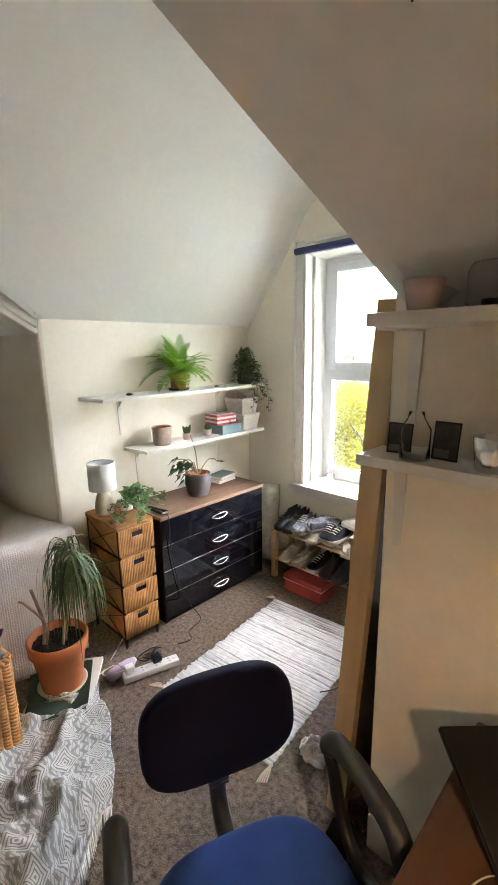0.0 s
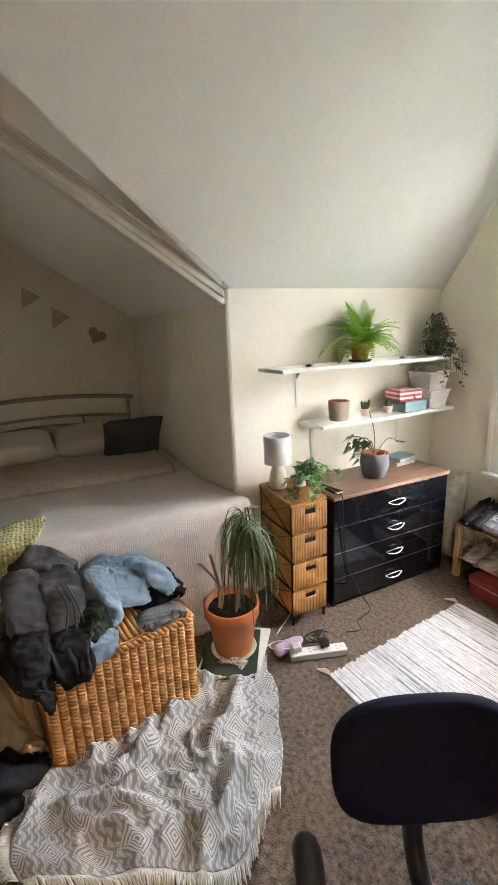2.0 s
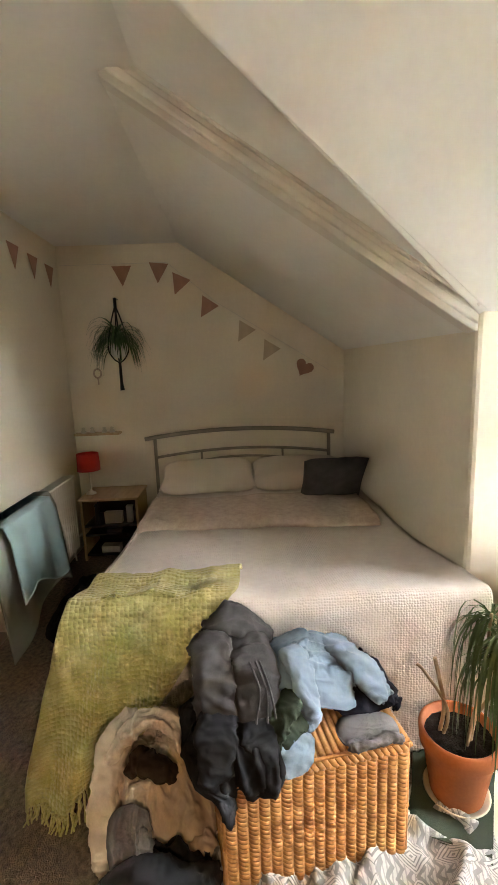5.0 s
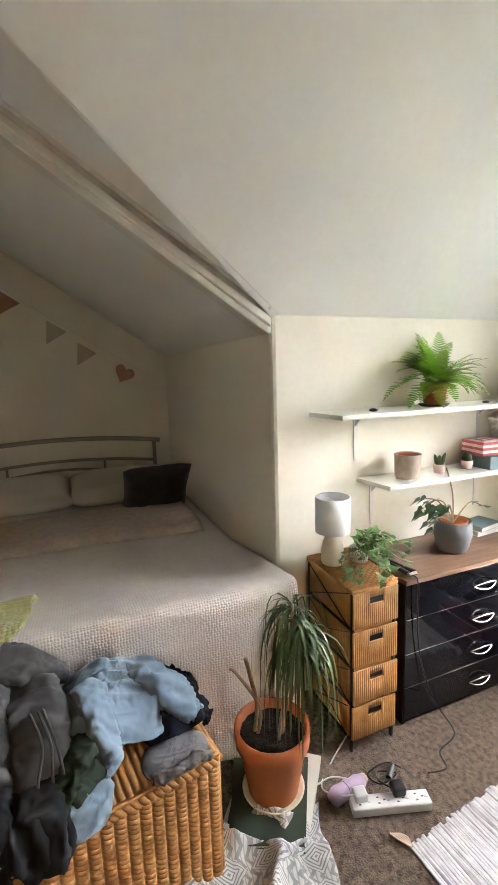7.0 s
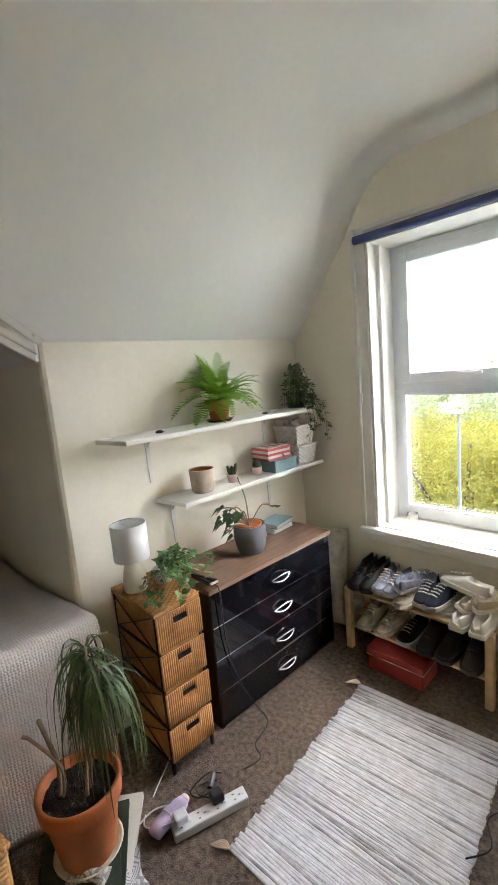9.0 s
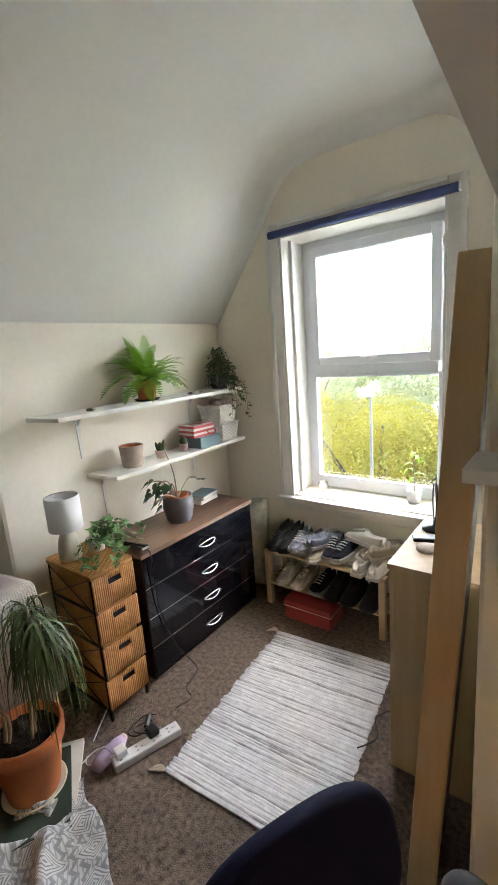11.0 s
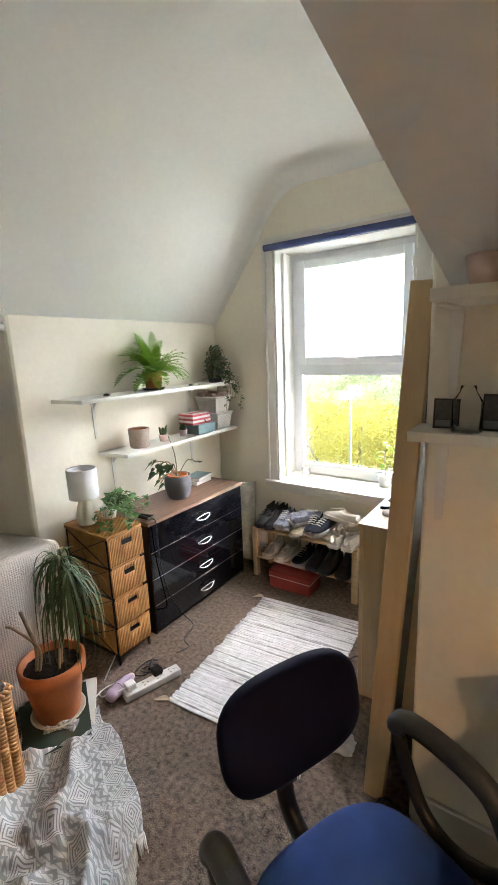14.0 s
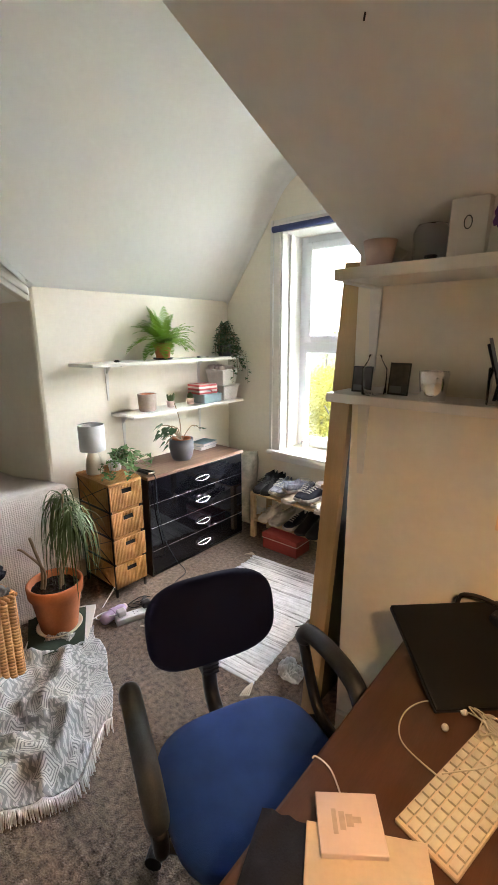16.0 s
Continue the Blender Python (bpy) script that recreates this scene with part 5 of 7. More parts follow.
stp = thing("plant_pot", "empty sandstone-coloured pot on the shelf", "pot", pose(-1.60, 2.545, SZ0))
part("body", lathe([(0, 0), (0.052, 0), (0.058, 0.01), (0.064, 0.115), (0.06, 0.117), (0.054, 0.02), (0, 0.015)], 36), M_STONEPOT, stp, smooth=True)
part("liner", lathe([(0.0, 0.09), (0.057, 0.095), (0.0595, 0.112), (0.057, 0.112), (0.05, 0.1)], 30), M_TERRA, stp, smooth=True)


def cactus(y, kind):
    c = thing("potted_cactus", "small green cactus in a pale pink pot", "cactus", pose(-1.60, y, SZ0), "cacti on the shelf")
    part("pot", lathe([(0, 0), (0.024, 0), (0.03, 0.045), (0.027, 0.045), (0.024, 0.038), (0, 0.036)], 24), M_PINKPOT, c, smooth=True)
    arms = ((0, 0, 0.055, 0.014), (0.012, 0.012, 0.07, 0.010), (-0.008, -0.014, 0.06, 0.010), (0.004, 0.02, 0.05, 0.009)) if kind else ((0, 0, 0.055, 0.021),)
    for x, yy, h, r in arms:
        prof = [(0.0, 0.0)] + [(r * math.sin(math.pi * (0.25 + 0.75 * t / 8)) ** 0.6 if t < 8 else 0.0, h * t / 8) for t in range(0, 9)]
        bmx = lathe(prof[1:], 16)
        for i, v in enumerate(bmx.verts):
            a = math.atan2(v.co.y, v.co.x)
            k = 1 + 0.12 * math.cos(8 * a)
            v.co = Vector((v.co.x * k + x * (0.5 + v.co.z / h), v.co.y * k + yy * (0.5 + v.co.z / h), v.co.z + 0.036))
        part("stem", bmx, M_PALM, c, smooth=True)


cactus(2.745, True)
cactus(2.93, False)
bb = thing("storage_box", "pale blue card box on the lower shelf", "box", pose(-1.60, 3.085, SZ0), "boxes on the shelf")
part("body", box((-0.085, -0.09, 0), (0.085, 0.09, 0.062)), M_BLUECARD, bb, bevel=0.002)
part("lid", box((-0.087, -0.092, 0.05), (0.087, 0.092, 0.068)), M_BLUECARD, bb, bevel=0.002)
rb2 = thing("vanity_case", "red and white striped card case", "box", pose(-1.605, 3.06, SZ0 + 0.068, 0, 0, -4), "boxes on the shelf")
for k in range(5):
    part("stripe", box((-0.07 - 0.001 * (k % 2), -0.085 - 0.001 * (k % 2), 0.014 * k), (0.07 + 0.001 * (k % 2), 0.085 + 0.001 * (k % 2), 0.014 * (k + 1))), M_PINKRED if k % 2 == 0 else M_PALEPINK, rb2)
part("top_panel", box((-0.065, -0.08, 0.07), (0.065, 0.08, 0.073)), M_PALEPINK, rb2)
for y in (-0.04, 0.01, 0.055):
    part("top_motif", box((-0.03, y - 0.012, 0.073), (0.03, y + 0.012, 0.0745)), M_PINKRED, rb2)
part("handle", tube(spline([(0.072, 0.02, 0.03), (0.085, 0.03, 0.012), (0.088, 0.055, 0.008), (0.085, 0.08, 0.014), (0.072, 0.09, 0.03)], 6), 0.004, 8), M_PINKRED, rb2, smooth=True)


def basket(z, y, label, full):
    b = thing("basket", label, "basket", pose(-1.605, y, z), "white baskets on the shelf")
    def wall(u, v):
        a = u * 4
        k = 0.82 + 0.18 * v
        hx, hy = 0.095 * k, 0.085 * k
        c = [(hx, -hy), (hx, hy), (-hx, hy), (-hx, -hy), (hx, -hy)]
        i = min(3, int(a))
        t = a - i
        x, yy = c[i][0] + (c[i + 1][0] - c[i][0]) * t, c[i][1] + (c[i + 1][1] - c[i][1]) * t
        w = 0.0035 * math.sin(u * 4 * 9 * math.pi) * (1 if int(v * 9) % 2 else -1)
        n = [(1, 0), (0, 1), (-1, 0), (0, -1)][i]
        return (x + n[0] * w, yy + n[1] * w, 0.005 + 0.108 * v)
    thicken(part("woven_wall", sheet(wall, 144, 27), M_BASKET, b, smooth=True), 0.004)
    part("bottom", box((-0.078, -0.07, 0.0), (0.078, 0.07, 0.006)), M_BASKET, b)
    rim = bmesh.new()
    c = [(0.097, -0.087, 0.115), (0.097, 0.087, 0.115), (-0.097, 0.087, 0.115), (-0.097, -0.087, 0.115)]
    for i in range(4):
        rope(c[i], c[(i + 1) % 4], 0.005, 9, rim)
    part("rim", rim, M_BASKET, b, smooth=True)
    if full:
        part("contents", sheet(lambda u, v: (0.085 * (2 * u - 1), 0.075 * (2 * v - 1), 0.10 + 0.05 * max(0, fold_noise(u, v, 3, 3))), 24, 24), M_PALEPINK, b, "crumpled pale tissue", smooth=True)


basket(SZ0, 3.285, "lower white woven basket under another one", False)
basket(SZ0 + 0.118, 3.275, "upper white woven basket with crumpled contents", True)

# ---- rag rug ----
rug = thing("rag_rug", "white and grey striped rag rug with knotted tassels", "rug", pose(-0.665, 2.5, 0, 0, 0, 0))
R0, R1, R2, R3 = Vector((-1.01, 2.965)), Vector((-0.365, 3.03)), Vector((-0.252, 2.04)), Vector((-0.915, 1.99))
M_RUGDARK = mat("grey_rag", (0.20, 0.20, 0.21), 0.9, second=(0.66, 0.66, 0.67), scale=9, fine=60, bump=0.5)
rnd = random.Random(7)
NR = 118
DARK = {k for k in range(NR) if rnd.random() < 0.13}
for k in range(NR):
    t0 = k / NR
    t1 = (k + 1) / NR
    tm = (t0 + t1) / 2
    a, b = R0.lerp(R3, tm), R1.lerp(R2, tm)
    ex = rnd.uniform(-0.008, 0.008)
    d = (b - a).normalized()
    a, b = a - d * (0.004 + ex), b + d * (0.004 - ex * 0.5)
    pts = [(a.x + (b.x - a.x) * q / 14, a.y + (b.y - a.y) * q / 14 + 0.0018 * math.sin(q * 0.8 + k * 1.9), 0.014 + 0.0018 * math.sin(q * 0.9 + k * 2.4)) for q in range(15)]
    strip = tube(pts, [0.0082 * (0.9 + 0.35 * noise.noise(Vector((q * 0.9, k * 1.3, 0)))) for q in range(15)], 6)
    strip.transform(Matrix.Diagonal((1, 1, 0.32, 1)))
    wpart("weft_strip", strip, M_RUGDARK if k in DARK else M_RUG, rug, smooth=True)
for c, dx in ((R0, -1), (R3, -1), (R2, 0.3), (R1, 1)):
    ts = bmesh.new()
    for q in range(5):
        e = Vector((c.x + dx * 0.06 + 0.007 * (q - 2) * (1 if dx > -0.9 else 0.4), c.y - (0.075 if dx == 0.3 else 0.02) + 0.006 * (q - 2), 0.004))
        tube(spline([(c.x, c.y, 0.009), ((c.x + e.x) / 2, (c.y + e.y) / 2 + 0.005 * (q - 2), 0.014), e], 6), 0.0032, 5, ts)
    wpart("tassel", ts, M_PAPER, rug, "knotted string tassel", smooth=True)

# ---- shoe rack, shoes, red box ----
rk = thing("shoe_rack", "low slatted pine shoe rack with two shelves", "shoe rack", pose(-0.93, 3.30, 0))
RX0, RX1, RY0, RY1 = -1.245, -0.46, 3.19, 3.43
for x in (RX0 + 0.02, RX1 - 0.02):
    for y in (RY0 + 0.02, RY1 - 0.02):
        wpart("leg", box((x - 0.018, y - 0.018, 0), (x + 0.018, y + 0.018, 0.355)), M_PINE, rk, bevel=0.003)
for z in (0.14, 0.355):
    for q in range(4):
        y = RY0 + 0.005 + 0.062 * q
        wpart("slat", box((RX0, y, z), (RX1, y + 0.045, z + 0.016)), M_PINE, rk, bevel=0.003)


def shoe_parts(mu, ms, ml, high=0.0):
    """Upper, sole and laces of a shoe 0.27 m long, toe towards +x."""
    def half(t):
        return 0.047 * (1 - 0.35 * (1 - t) ** 2) * (1 - max(0, t - 0.7) ** 2 * 6.5) ** 0.5 if t < 0.999 else 0.006
    out = []
    N = 18
    up = bmesh.new()
    rings = []
    for k in range(N + 1):
        t = k / N
        w = max(0.008, half(t) * (1 if t > 0.08 else 0.75 + 3 * t))
        h = 0.085 + high - 0.01 * math.sin(t * 5) if t < 0.42 else 0.085 + high * (1 - t) - 0.05 * ((t - 0.42) / 0.58) ** 0.8
        x = -0.13 + 0.265 * t
        ring = []
        for j in range(11):
            a = math.pi * j / 10
            zz = 0.022 + (h - 0.022) * math.sin(a) ** 0.7
            yy = w * math.cos(a) * (1 - 0.15 * math.sin(a))
            if t < 0.42 and 3 <= j <= 7:
                zz = h - 0.004 * abs(j - 5) if j in (3, 7) else h - 0.038
                yy = w * (0.62, 0.45, 0, -0.45, -0.62)[j - 3]
            ring.append(up.verts.new((x, yy, zz)))
        rings.append(ring)
    for a, b in zip(rings, rings[1:]):
        for j in range(10):
            up.faces.new((a[j], a[j + 1], b[j + 1], b[j]))
    up.faces.new(rings[0])
    up.faces.new(list(reversed(rings[-1])))
    so = []
    for k in range(N + 1):
        t = k / N
        so.append((-0.134 + 0.273 * t, max(0.010, half(t) * 1.06 + 0.002)))
    poly = so + [(x, -y) for x, y in reversed(so)]
    sole = prism(poly, "z", 0.0, 0.026)
    lc = bmesh.new()
    for k in range(5):
        x = -0.005 + 0.022 * k
        tube([(x, -0.022, 0.084 - 0.006 * k + high * 0.4), (x + 0.004, 0, 0.091 - 0.006 * k + high * 0.4), (x, 0.022, 0.084 - 0.006 * k + high * 0.4)], 0.0035, 5, lc)
    return (("upper", up, mu), ("sole", sole, ms), ("laces", lc, ml))


SHOES = {}


def shoe(kind, label, m):
    defs = {"white": (M_SHOEWHITE, M_SHOEWHITE, M_SHOEWHITE, 0.0), "black": (M_SHOEBLACK, M_SHOEBLACK, M_SHOEBLACK, 0.05), "grey": (M_SHOEGREY, M_SOLE, M_SHOEWHITE, 0.0), "navy": (M_NAVY, M_SOLE, M_SHOEWHITE, 0.0), "beige": (M_SHOEBEIGE, M_SHOEWHITE, M_SHOEBEIGE, 0.0)}
    if kind in SHOES:
        s = copy_thing(SHOES[kind], m)
        s["label"] = label
        return s
    s = thing("shoe", label, "shoe", m, "shoes on the rack")
    mu, ms, ml, hi = defs[kind]
    for n, b, mm in shoe_parts(mu, ms, ml, hi):
        part(n, b, mm, s, smooth=(n == "upper"), bevel=0.006 if n == "sole" else 0.0)
    SHOES[kind] = s
    return s


Z1, Z2 = 0.371, 0.156
for x, y, z, rz, kind, lab, rx in (
        (-1.345, 3.30, Z1, -88, "black", "black ankle boot on the pine rack", 0), (-1.255, 3.30, Z1, -92, "black", "black ankle boot on the pine rack", 0),
        (-1.155, 3.29, Z1 + 0.03, -84, "grey", "grey and lilac running shoe on the pine rack", 0), (-1.065, 3.29, Z1 + 0.03, -96, "grey", "grey and lilac running shoe on the pine rack", 0),
        (-0.965, 3.30, Z1 + 0.07, 70, "grey", "lilac-grey trainer perched on other shoes", 10), (-0.98, 3.27, Z1, -90, "beige", "dull beige shoe under the trainers", 0),
        (-0.865, 3.27, Z1 + 0.045, -82, "navy", "navy trainer with a pale sole on the rack", 0), (-0.775, 3.27, Z1 + 0.045, -98, "navy", "navy trainer with a pale sole on the rack", 0),
        (-0.845, 3.33, Z1, -90, "beige", "dull beige shoe under the trainers", 0), (-0.735, 3.34, Z1, -88, "beige", "dull beige shoe under the trainers", 0),
        (-0.655, 3.31, Z1 + 0.11, 160, "white", "off-white canvas shoe lying on top", 12), (-0.60, 3.33, Z1 + 0.055, 75, "beige", "beige canvas shoe leaning over others", 24),
        (-0.62, 3.25, Z1, 88, "white", "off-white shoe standing heel outwards", 0), (-0.525, 3.25, Z1, 94, "white", "off-white shoe standing heel outwards", 0),
        (-0.50, 3.33, Z1 + 0.075, 60, "beige", "beige canvas shoe leaning over others", 18),
        (-1.28, 3.29, Z2, -85, "white", "white shoe on the lower rack shelf", 0), (-1.13, 3.29, Z2, -95, "white", "white shoe on the lower rack shelf", 0),
        (-0.98, 3.29, Z2, -90, "navy", "dark trainer on the lower rack shelf", 0), (-0.84, 3.28, Z2, -90, "black", "black boot on the lower rack shelf", 0), (-0.72, 3.28, Z2, -92, "black", "black boot on the lower rack shelf", 0), (-0.58, 3.28, Z2, -88, "black", "black boot on the lower rack shelf", 0)):
    shoe(kind, lab, pose(-1.185 + (x + 1.345) * 0.81, y + 0.02, z, rx, 0, rz))

rbx = thing("red_box", "red card storage box with a lid under the rack", "box", pose(-0.905, 3.19, 0, 0, 0, 1))
part("body", box((-0.15, -0.075, 0), (0.15, 0.10, 0.105)), M_RED, rbx, bevel=0.004)
part("lid", box((-0.154, -0.079, 0.085), (0.154, 0.104, 0.122)), M_RED, rbx, bevel=0.005)
part("edge_band", box((-0.156, -0.081, 0.083), (0.156, 0.106, 0.087)), M_PALEPINK, rbx, "worn pale edge")
fc = thing("floral_cushion", "cream cushion with a faded leaf print beside the chest", "cushion", pose(-1.50, 3.335, 0.325, 84, 0, 14))
M_FLORAL = mat("faded_leaf_print", (0.62, 0.55, 0.44), 0.9, second=(0.30, 0.30, 0.24), scale=16, fine=40, bump=0.2)
part("cushion_cover", cushion_mesh(0.34, 0.62, 0.20, 51), M_FLORAL, fc, smooth=True)

# ---- dressing cabinet and what stands on it ----
CX0, CX1, CY0, CY1, CHH = -0.185, 0.15, 2.48, 2.96, 0.86
cb = thing("dressing_cabinet", "pale oak-effect cabinet used as a dressing table", "cabinet", pose((CX0 + CX1) / 2, (CY0 + CY1) / 2, 0))
wpart("body", box((CX0 + 0.018, CY0 + 0.002, 0.02), (CX1, CY1 - 0.002, CHH - 0.02)), M_PANEL, cb)
wpart("front_panel", box((CX0, CY0, 0.02), (CX0 + 0.018, CY1, CHH - 0.02)), M_PANEL, cb, bevel=0.002)
wpart("top", box((CX0 - 0.006, CY0 - 0.006, CHH - 0.02), (CX1, CY1 + 0.006, CHH)), M_PANEL, cb, bevel=0.002)
wpart("plinth", box((CX0 + 0.03, CY0 + 0.02, 0), (CX1, CY1 - 0.02, 0.02)), M_DARKWOOD, cb)
mi = thing("vanity_mirror", "round black-rimmed make-up mirror on the cabinet", "mirror", pose(-0.125, 2.84, CHH, 0, 0, 200))
part("foot", lathe([(0, 0), (0.05, 0), (0.05, 0.008), (0.01, 0.014), (0.007, 0.05), (0, 0.05)], 24), M_BLACK, mi, smooth=True)
ring = tube([(0.0, 0.062 * math.cos(t * 2 * math.pi / 32), 0.115 + 0.075 * math.sin(t * 2 * math.pi / 32)) for t in range(33)], 0.006, 8, cap=False)
part("rim", ring, M_BLACK, mi, smooth=True)
part("glass", prism([(0.06 * math.cos(t * 2 * math.pi / 32), 0.115 + 0.073 * math.sin(t * 2 * math.pi / 32)) for t in range(32)], "x", -0.003, 0.003), M_MIRROR, mi)


def bottle(name, label, cat, m, r, h, material, cap=None, ch=0.02):
    b = thing(name, label, cat, m, "things on the cabinet")
    part("body", lathe([(0, 0), (r * 0.95, 0), (r, 0.004), (r, h * 0.82), (r * 0.6, h * 0.95), (r * 0.5, h), (0, h)], 20), material, b, smooth=True)
    if cap:
        part("cap", lathe([(0, h), (r * 0.62, h), (r * 0.62, h + ch), (0, h + ch)], 16), cap, b)


bottle("bottle", "orange plastic toiletry bottle on the cabinet", "bottle", pose(-0.09, 2.90, CHH), 0.024, 0.10, M_ORANGE, M_WHITEPL)
bottle("bottle", "orange plastic toiletry bottle on the cabinet", "bottle", pose(-0.04, 2.88, CHH), 0.022, 0.09, M_ORANGE, M_WHITEPL)
bottle("tub", "deep blue cosmetic tub on the cabinet", "tub", pose(-0.13, 2.93, CHH), 0.022, 0.085, M_DEEPBLUE, M_WHITEPL, 0.012)
bottle("spray_can", "slim black spray can on the cabinet", "can", pose(-0.085, 2.94, CHH), 0.016, 0.13, M_BLACK, M_BLACK)
bottle("jar", "small white cream jar on the cabinet", "jar", pose(-0.06, 2.81, CHH), 0.03, 0.035, M_WHITEPOT, M_WHITEPL, 0.01)
hb = thing("hairbrush", "black paddle hairbrush lying on the cabinet", "brush", pose(-0.115, 2.72, CHH + 0.001, 0, 0, 20))
part("handle", tube([(0.03, 0, 0.008), (0.14, 0, 0.008)], 0.008, 8), M_BLACK, hb, smooth=True)
part("head", box((-0.06, -0.028, 0), (0.035, 0.028, 0.016)), M_BLACK, hb, bevel=0.008)
pw = thing("compact", "brown round powder compact on the cabinet", "compact", pose(-0.10, 2.64, CHH))
part("case", lathe([(0, 0), (0.038, 0), (0.04, 0.006), (0.038, 0.012), (0, 0.013)], 24), M_PINKBLANKET, pw, smooth=True)
pst = thing("paper_stack", "pale leaflets lying on the cabinet", "papers", pose(-0.03, 2.74, CHH))
for k in range(3):
    part("leaflet", box((-0.03, -0.05, 0.002 * k), (0.03, 0.05, 0.002 * k + 0.0015), m=Matrix.Rotation(radians(9 * k), 4, "Z")), M_CARD if k % 2 else M_BLUECARD, pst)

# leaning board beside the wall end
bd = thing("leaning_board", "tall narrow oak-framed board leaning against the wall end", "board", pose(0.038, 2.095, 0, -1.0, 3.1, 0))
part("frame_edge", box((-0.04, -0.035, 0), (0.03, 0.0, 1.77)), M_PANEL, bd, bevel=0.003)
part("panel", box((-0.03, 0.0, 0.01), (0.0, 0.27, 1.76)), M_DARKWOOD, bd)
bag = garment("black_bag", "black bag slumped behind the leaning board", "bag", pose(0.10, 2.0, 0), ell(0.045, 0.07, 3), 0.10, 61, M_DENIM, None, 8, 0.02, "floor clutter")

# ---- sill plants ----
sp = thing("sill_plant", "young spindly plant in a white pot on the sill", "plant", pose(-0.44, 3.63, 0.66))
part("pot", lathe([(0, 0), (0.034, 0), (0.044, 0.085), (0.041, 0.085), (0.038, 0.07), (0, 0.068)], 28), M_WHITEPOT, sp, smooth=True)
part("stem", tube(spline([(0, 0, 0.06), (0.004, 0, 0.14), (-0.004, 0, 0.22), (0.005, 0, 0.30)]), 0.004, 6), M_STEM, sp)
lv = bmesh.new()
for z, a, L in ((0.18, 0.3, 0.10), (0.2, 2.6, 0.11), (0.24, 3.6, 0.10), (0.27, 0.9, 0.10), (0.29, 5.4, 0.10), (0.30, 2.0, 0.09), (0.16, 4.6, 0.08)):
    blade(lv, (0, 0, z), (math.cos(a), math.sin(a), 0.7), L, 0.014, 1.6, rnd)
part("leaves", lv, M_LEAF, sp, smooth=True)
sg = thing("glass_jar", "small clear glass jar on the window sill", "jar", pose(-1.02, 3.60, 0.66))
part("glass", lathe([(0, 0), (0.028, 0), (0.03, 0.003), (0.03, 0.07), (0.027, 0.07), (0.027, 0.006), (0, 0.006)], 24), M_GLASS, sg, smooth=True)
bl = thing("hanging_glass", "clear glass globe hanging beside the window", "ornament", pose(-0.21, 3.42, 2.05))
part("globe", lathe([(0, -0.045)] + [(0.045 * math.sin(math.pi * k / 12), -0.045 * math.cos(math.pi * k / 12)) for k in range(1, 12)] + [(0, 0.045)], 24), M_GLASS, bl, smooth=True)
part("string", tube([(0, 0, 0.045), (0, 0.02, 0.24)], 0.001, 5), M_CARD, bl)

# ---- power strip and plugs ----
ps = thing("power_strip", "white four-way extension lead on the carpet", "extension lead", pose(-1.055, 2.02, 0, 0, 0, 72))
part("case", box((-0.145, -0.028, 0), (0.145, 0.028, 0.036)), M_WHITEPL, ps, bevel=0.005)
for k in range(4):
    x = -0.105 + 0.07 * k
    # raised black bars give the shade of the open pin holes
    q = bmesh.new()
    for dx, dy in ((0.012, 0), (-0.01, 0.011), (-0.01, -0.011)):
        box((x + dx - 0.004, dy - 0.002, 0.036), (x + dx + 0.004, dy + 0.002, 0.0366), q)
    part("socket", q, M_BLACK, ps)
    part("switch", box((x + 0.02, -0.006, 0.036), (x + 0.03, 0.006, 0.039)), M_WHITEPL, ps, bevel=0.001)
pl = thing("plug", "white mains plug in the extension lead", "plug", pose(-1.10, 1.92, 0.037, 0, 0, 78), "plugs in the extension")
part("shell", box((-0.024, -0.022, 0), (0.024, 0.022, 0.034)), M_WHITEPL, pl, bevel=0.007)
part("cable", tube(spline([(-0.02, 0, 0.018), (-0.08, 0.02, 0.01), (-0.11, 0.10, -0.03), (-0.03, 0.20, -0.033), (0.12, 0.28, 0.10), (0.21, 0.30, 0.42)], 8), 0.003, 6), M_WHITEPL, pl, smooth=True)
pl2 = thing("plug", "black mains plug in the extension lead", "plug", pose(-1.065, 2.06, 0.037, 0, 0, 78), "plugs in the extension")
part("shell", box((-0.025, -0.024, 0), (0.025, 0.024, 0.036)), M_BLACK, pl2, bevel=0.009)
part("cable", tube(spline([(-0.02, 0.0, 0.02), (-0.05, 0.05, 0.01), (-0.02, 0.12, -0.03), (0.05, 0.10, -0.033), (-0.03, 0.07, -0.032), (-0.06, 0.12, -0.033), (0.03, 0.15, -0.03), (0.08, 0.12, -0.033)], 8), 0.003, 6), M_BLACK, pl2, smooth=True)
part("cable_tie", tube([(0.01, 0.085, -0.03), (0.05, 0.13, -0.026)], 0.012, 8), M_BLACK, pl2)
lb = thing("cloth_roll", "rolled lilac cloth lying by the extension lead", "cloth", pose(-1.15, 1.90, 0, 0, 0, 100))
part("roll", tube([(-0.07, 0, 0.03), (-0.05, 0.004, 0.033), (0, 0, 0.034), (0.045, -0.004, 0.032), (0.075, 0, 0.03)], [0.026, 0.031, 0.028, 0.032, 0.022], 14), M_LILAC, lb, smooth=True)
part("band", tube([(-0.008, 0, 0.034), (0.012, 0, 0.034)], 0.0325, 14), M_LILAC, lb)
part("inner_end", tube([(0.075, 0, 0.03), (0.092, 0.004, 0.03)], [0.02, 0.016], 12), M_PALEPINK, lb, smooth=True)
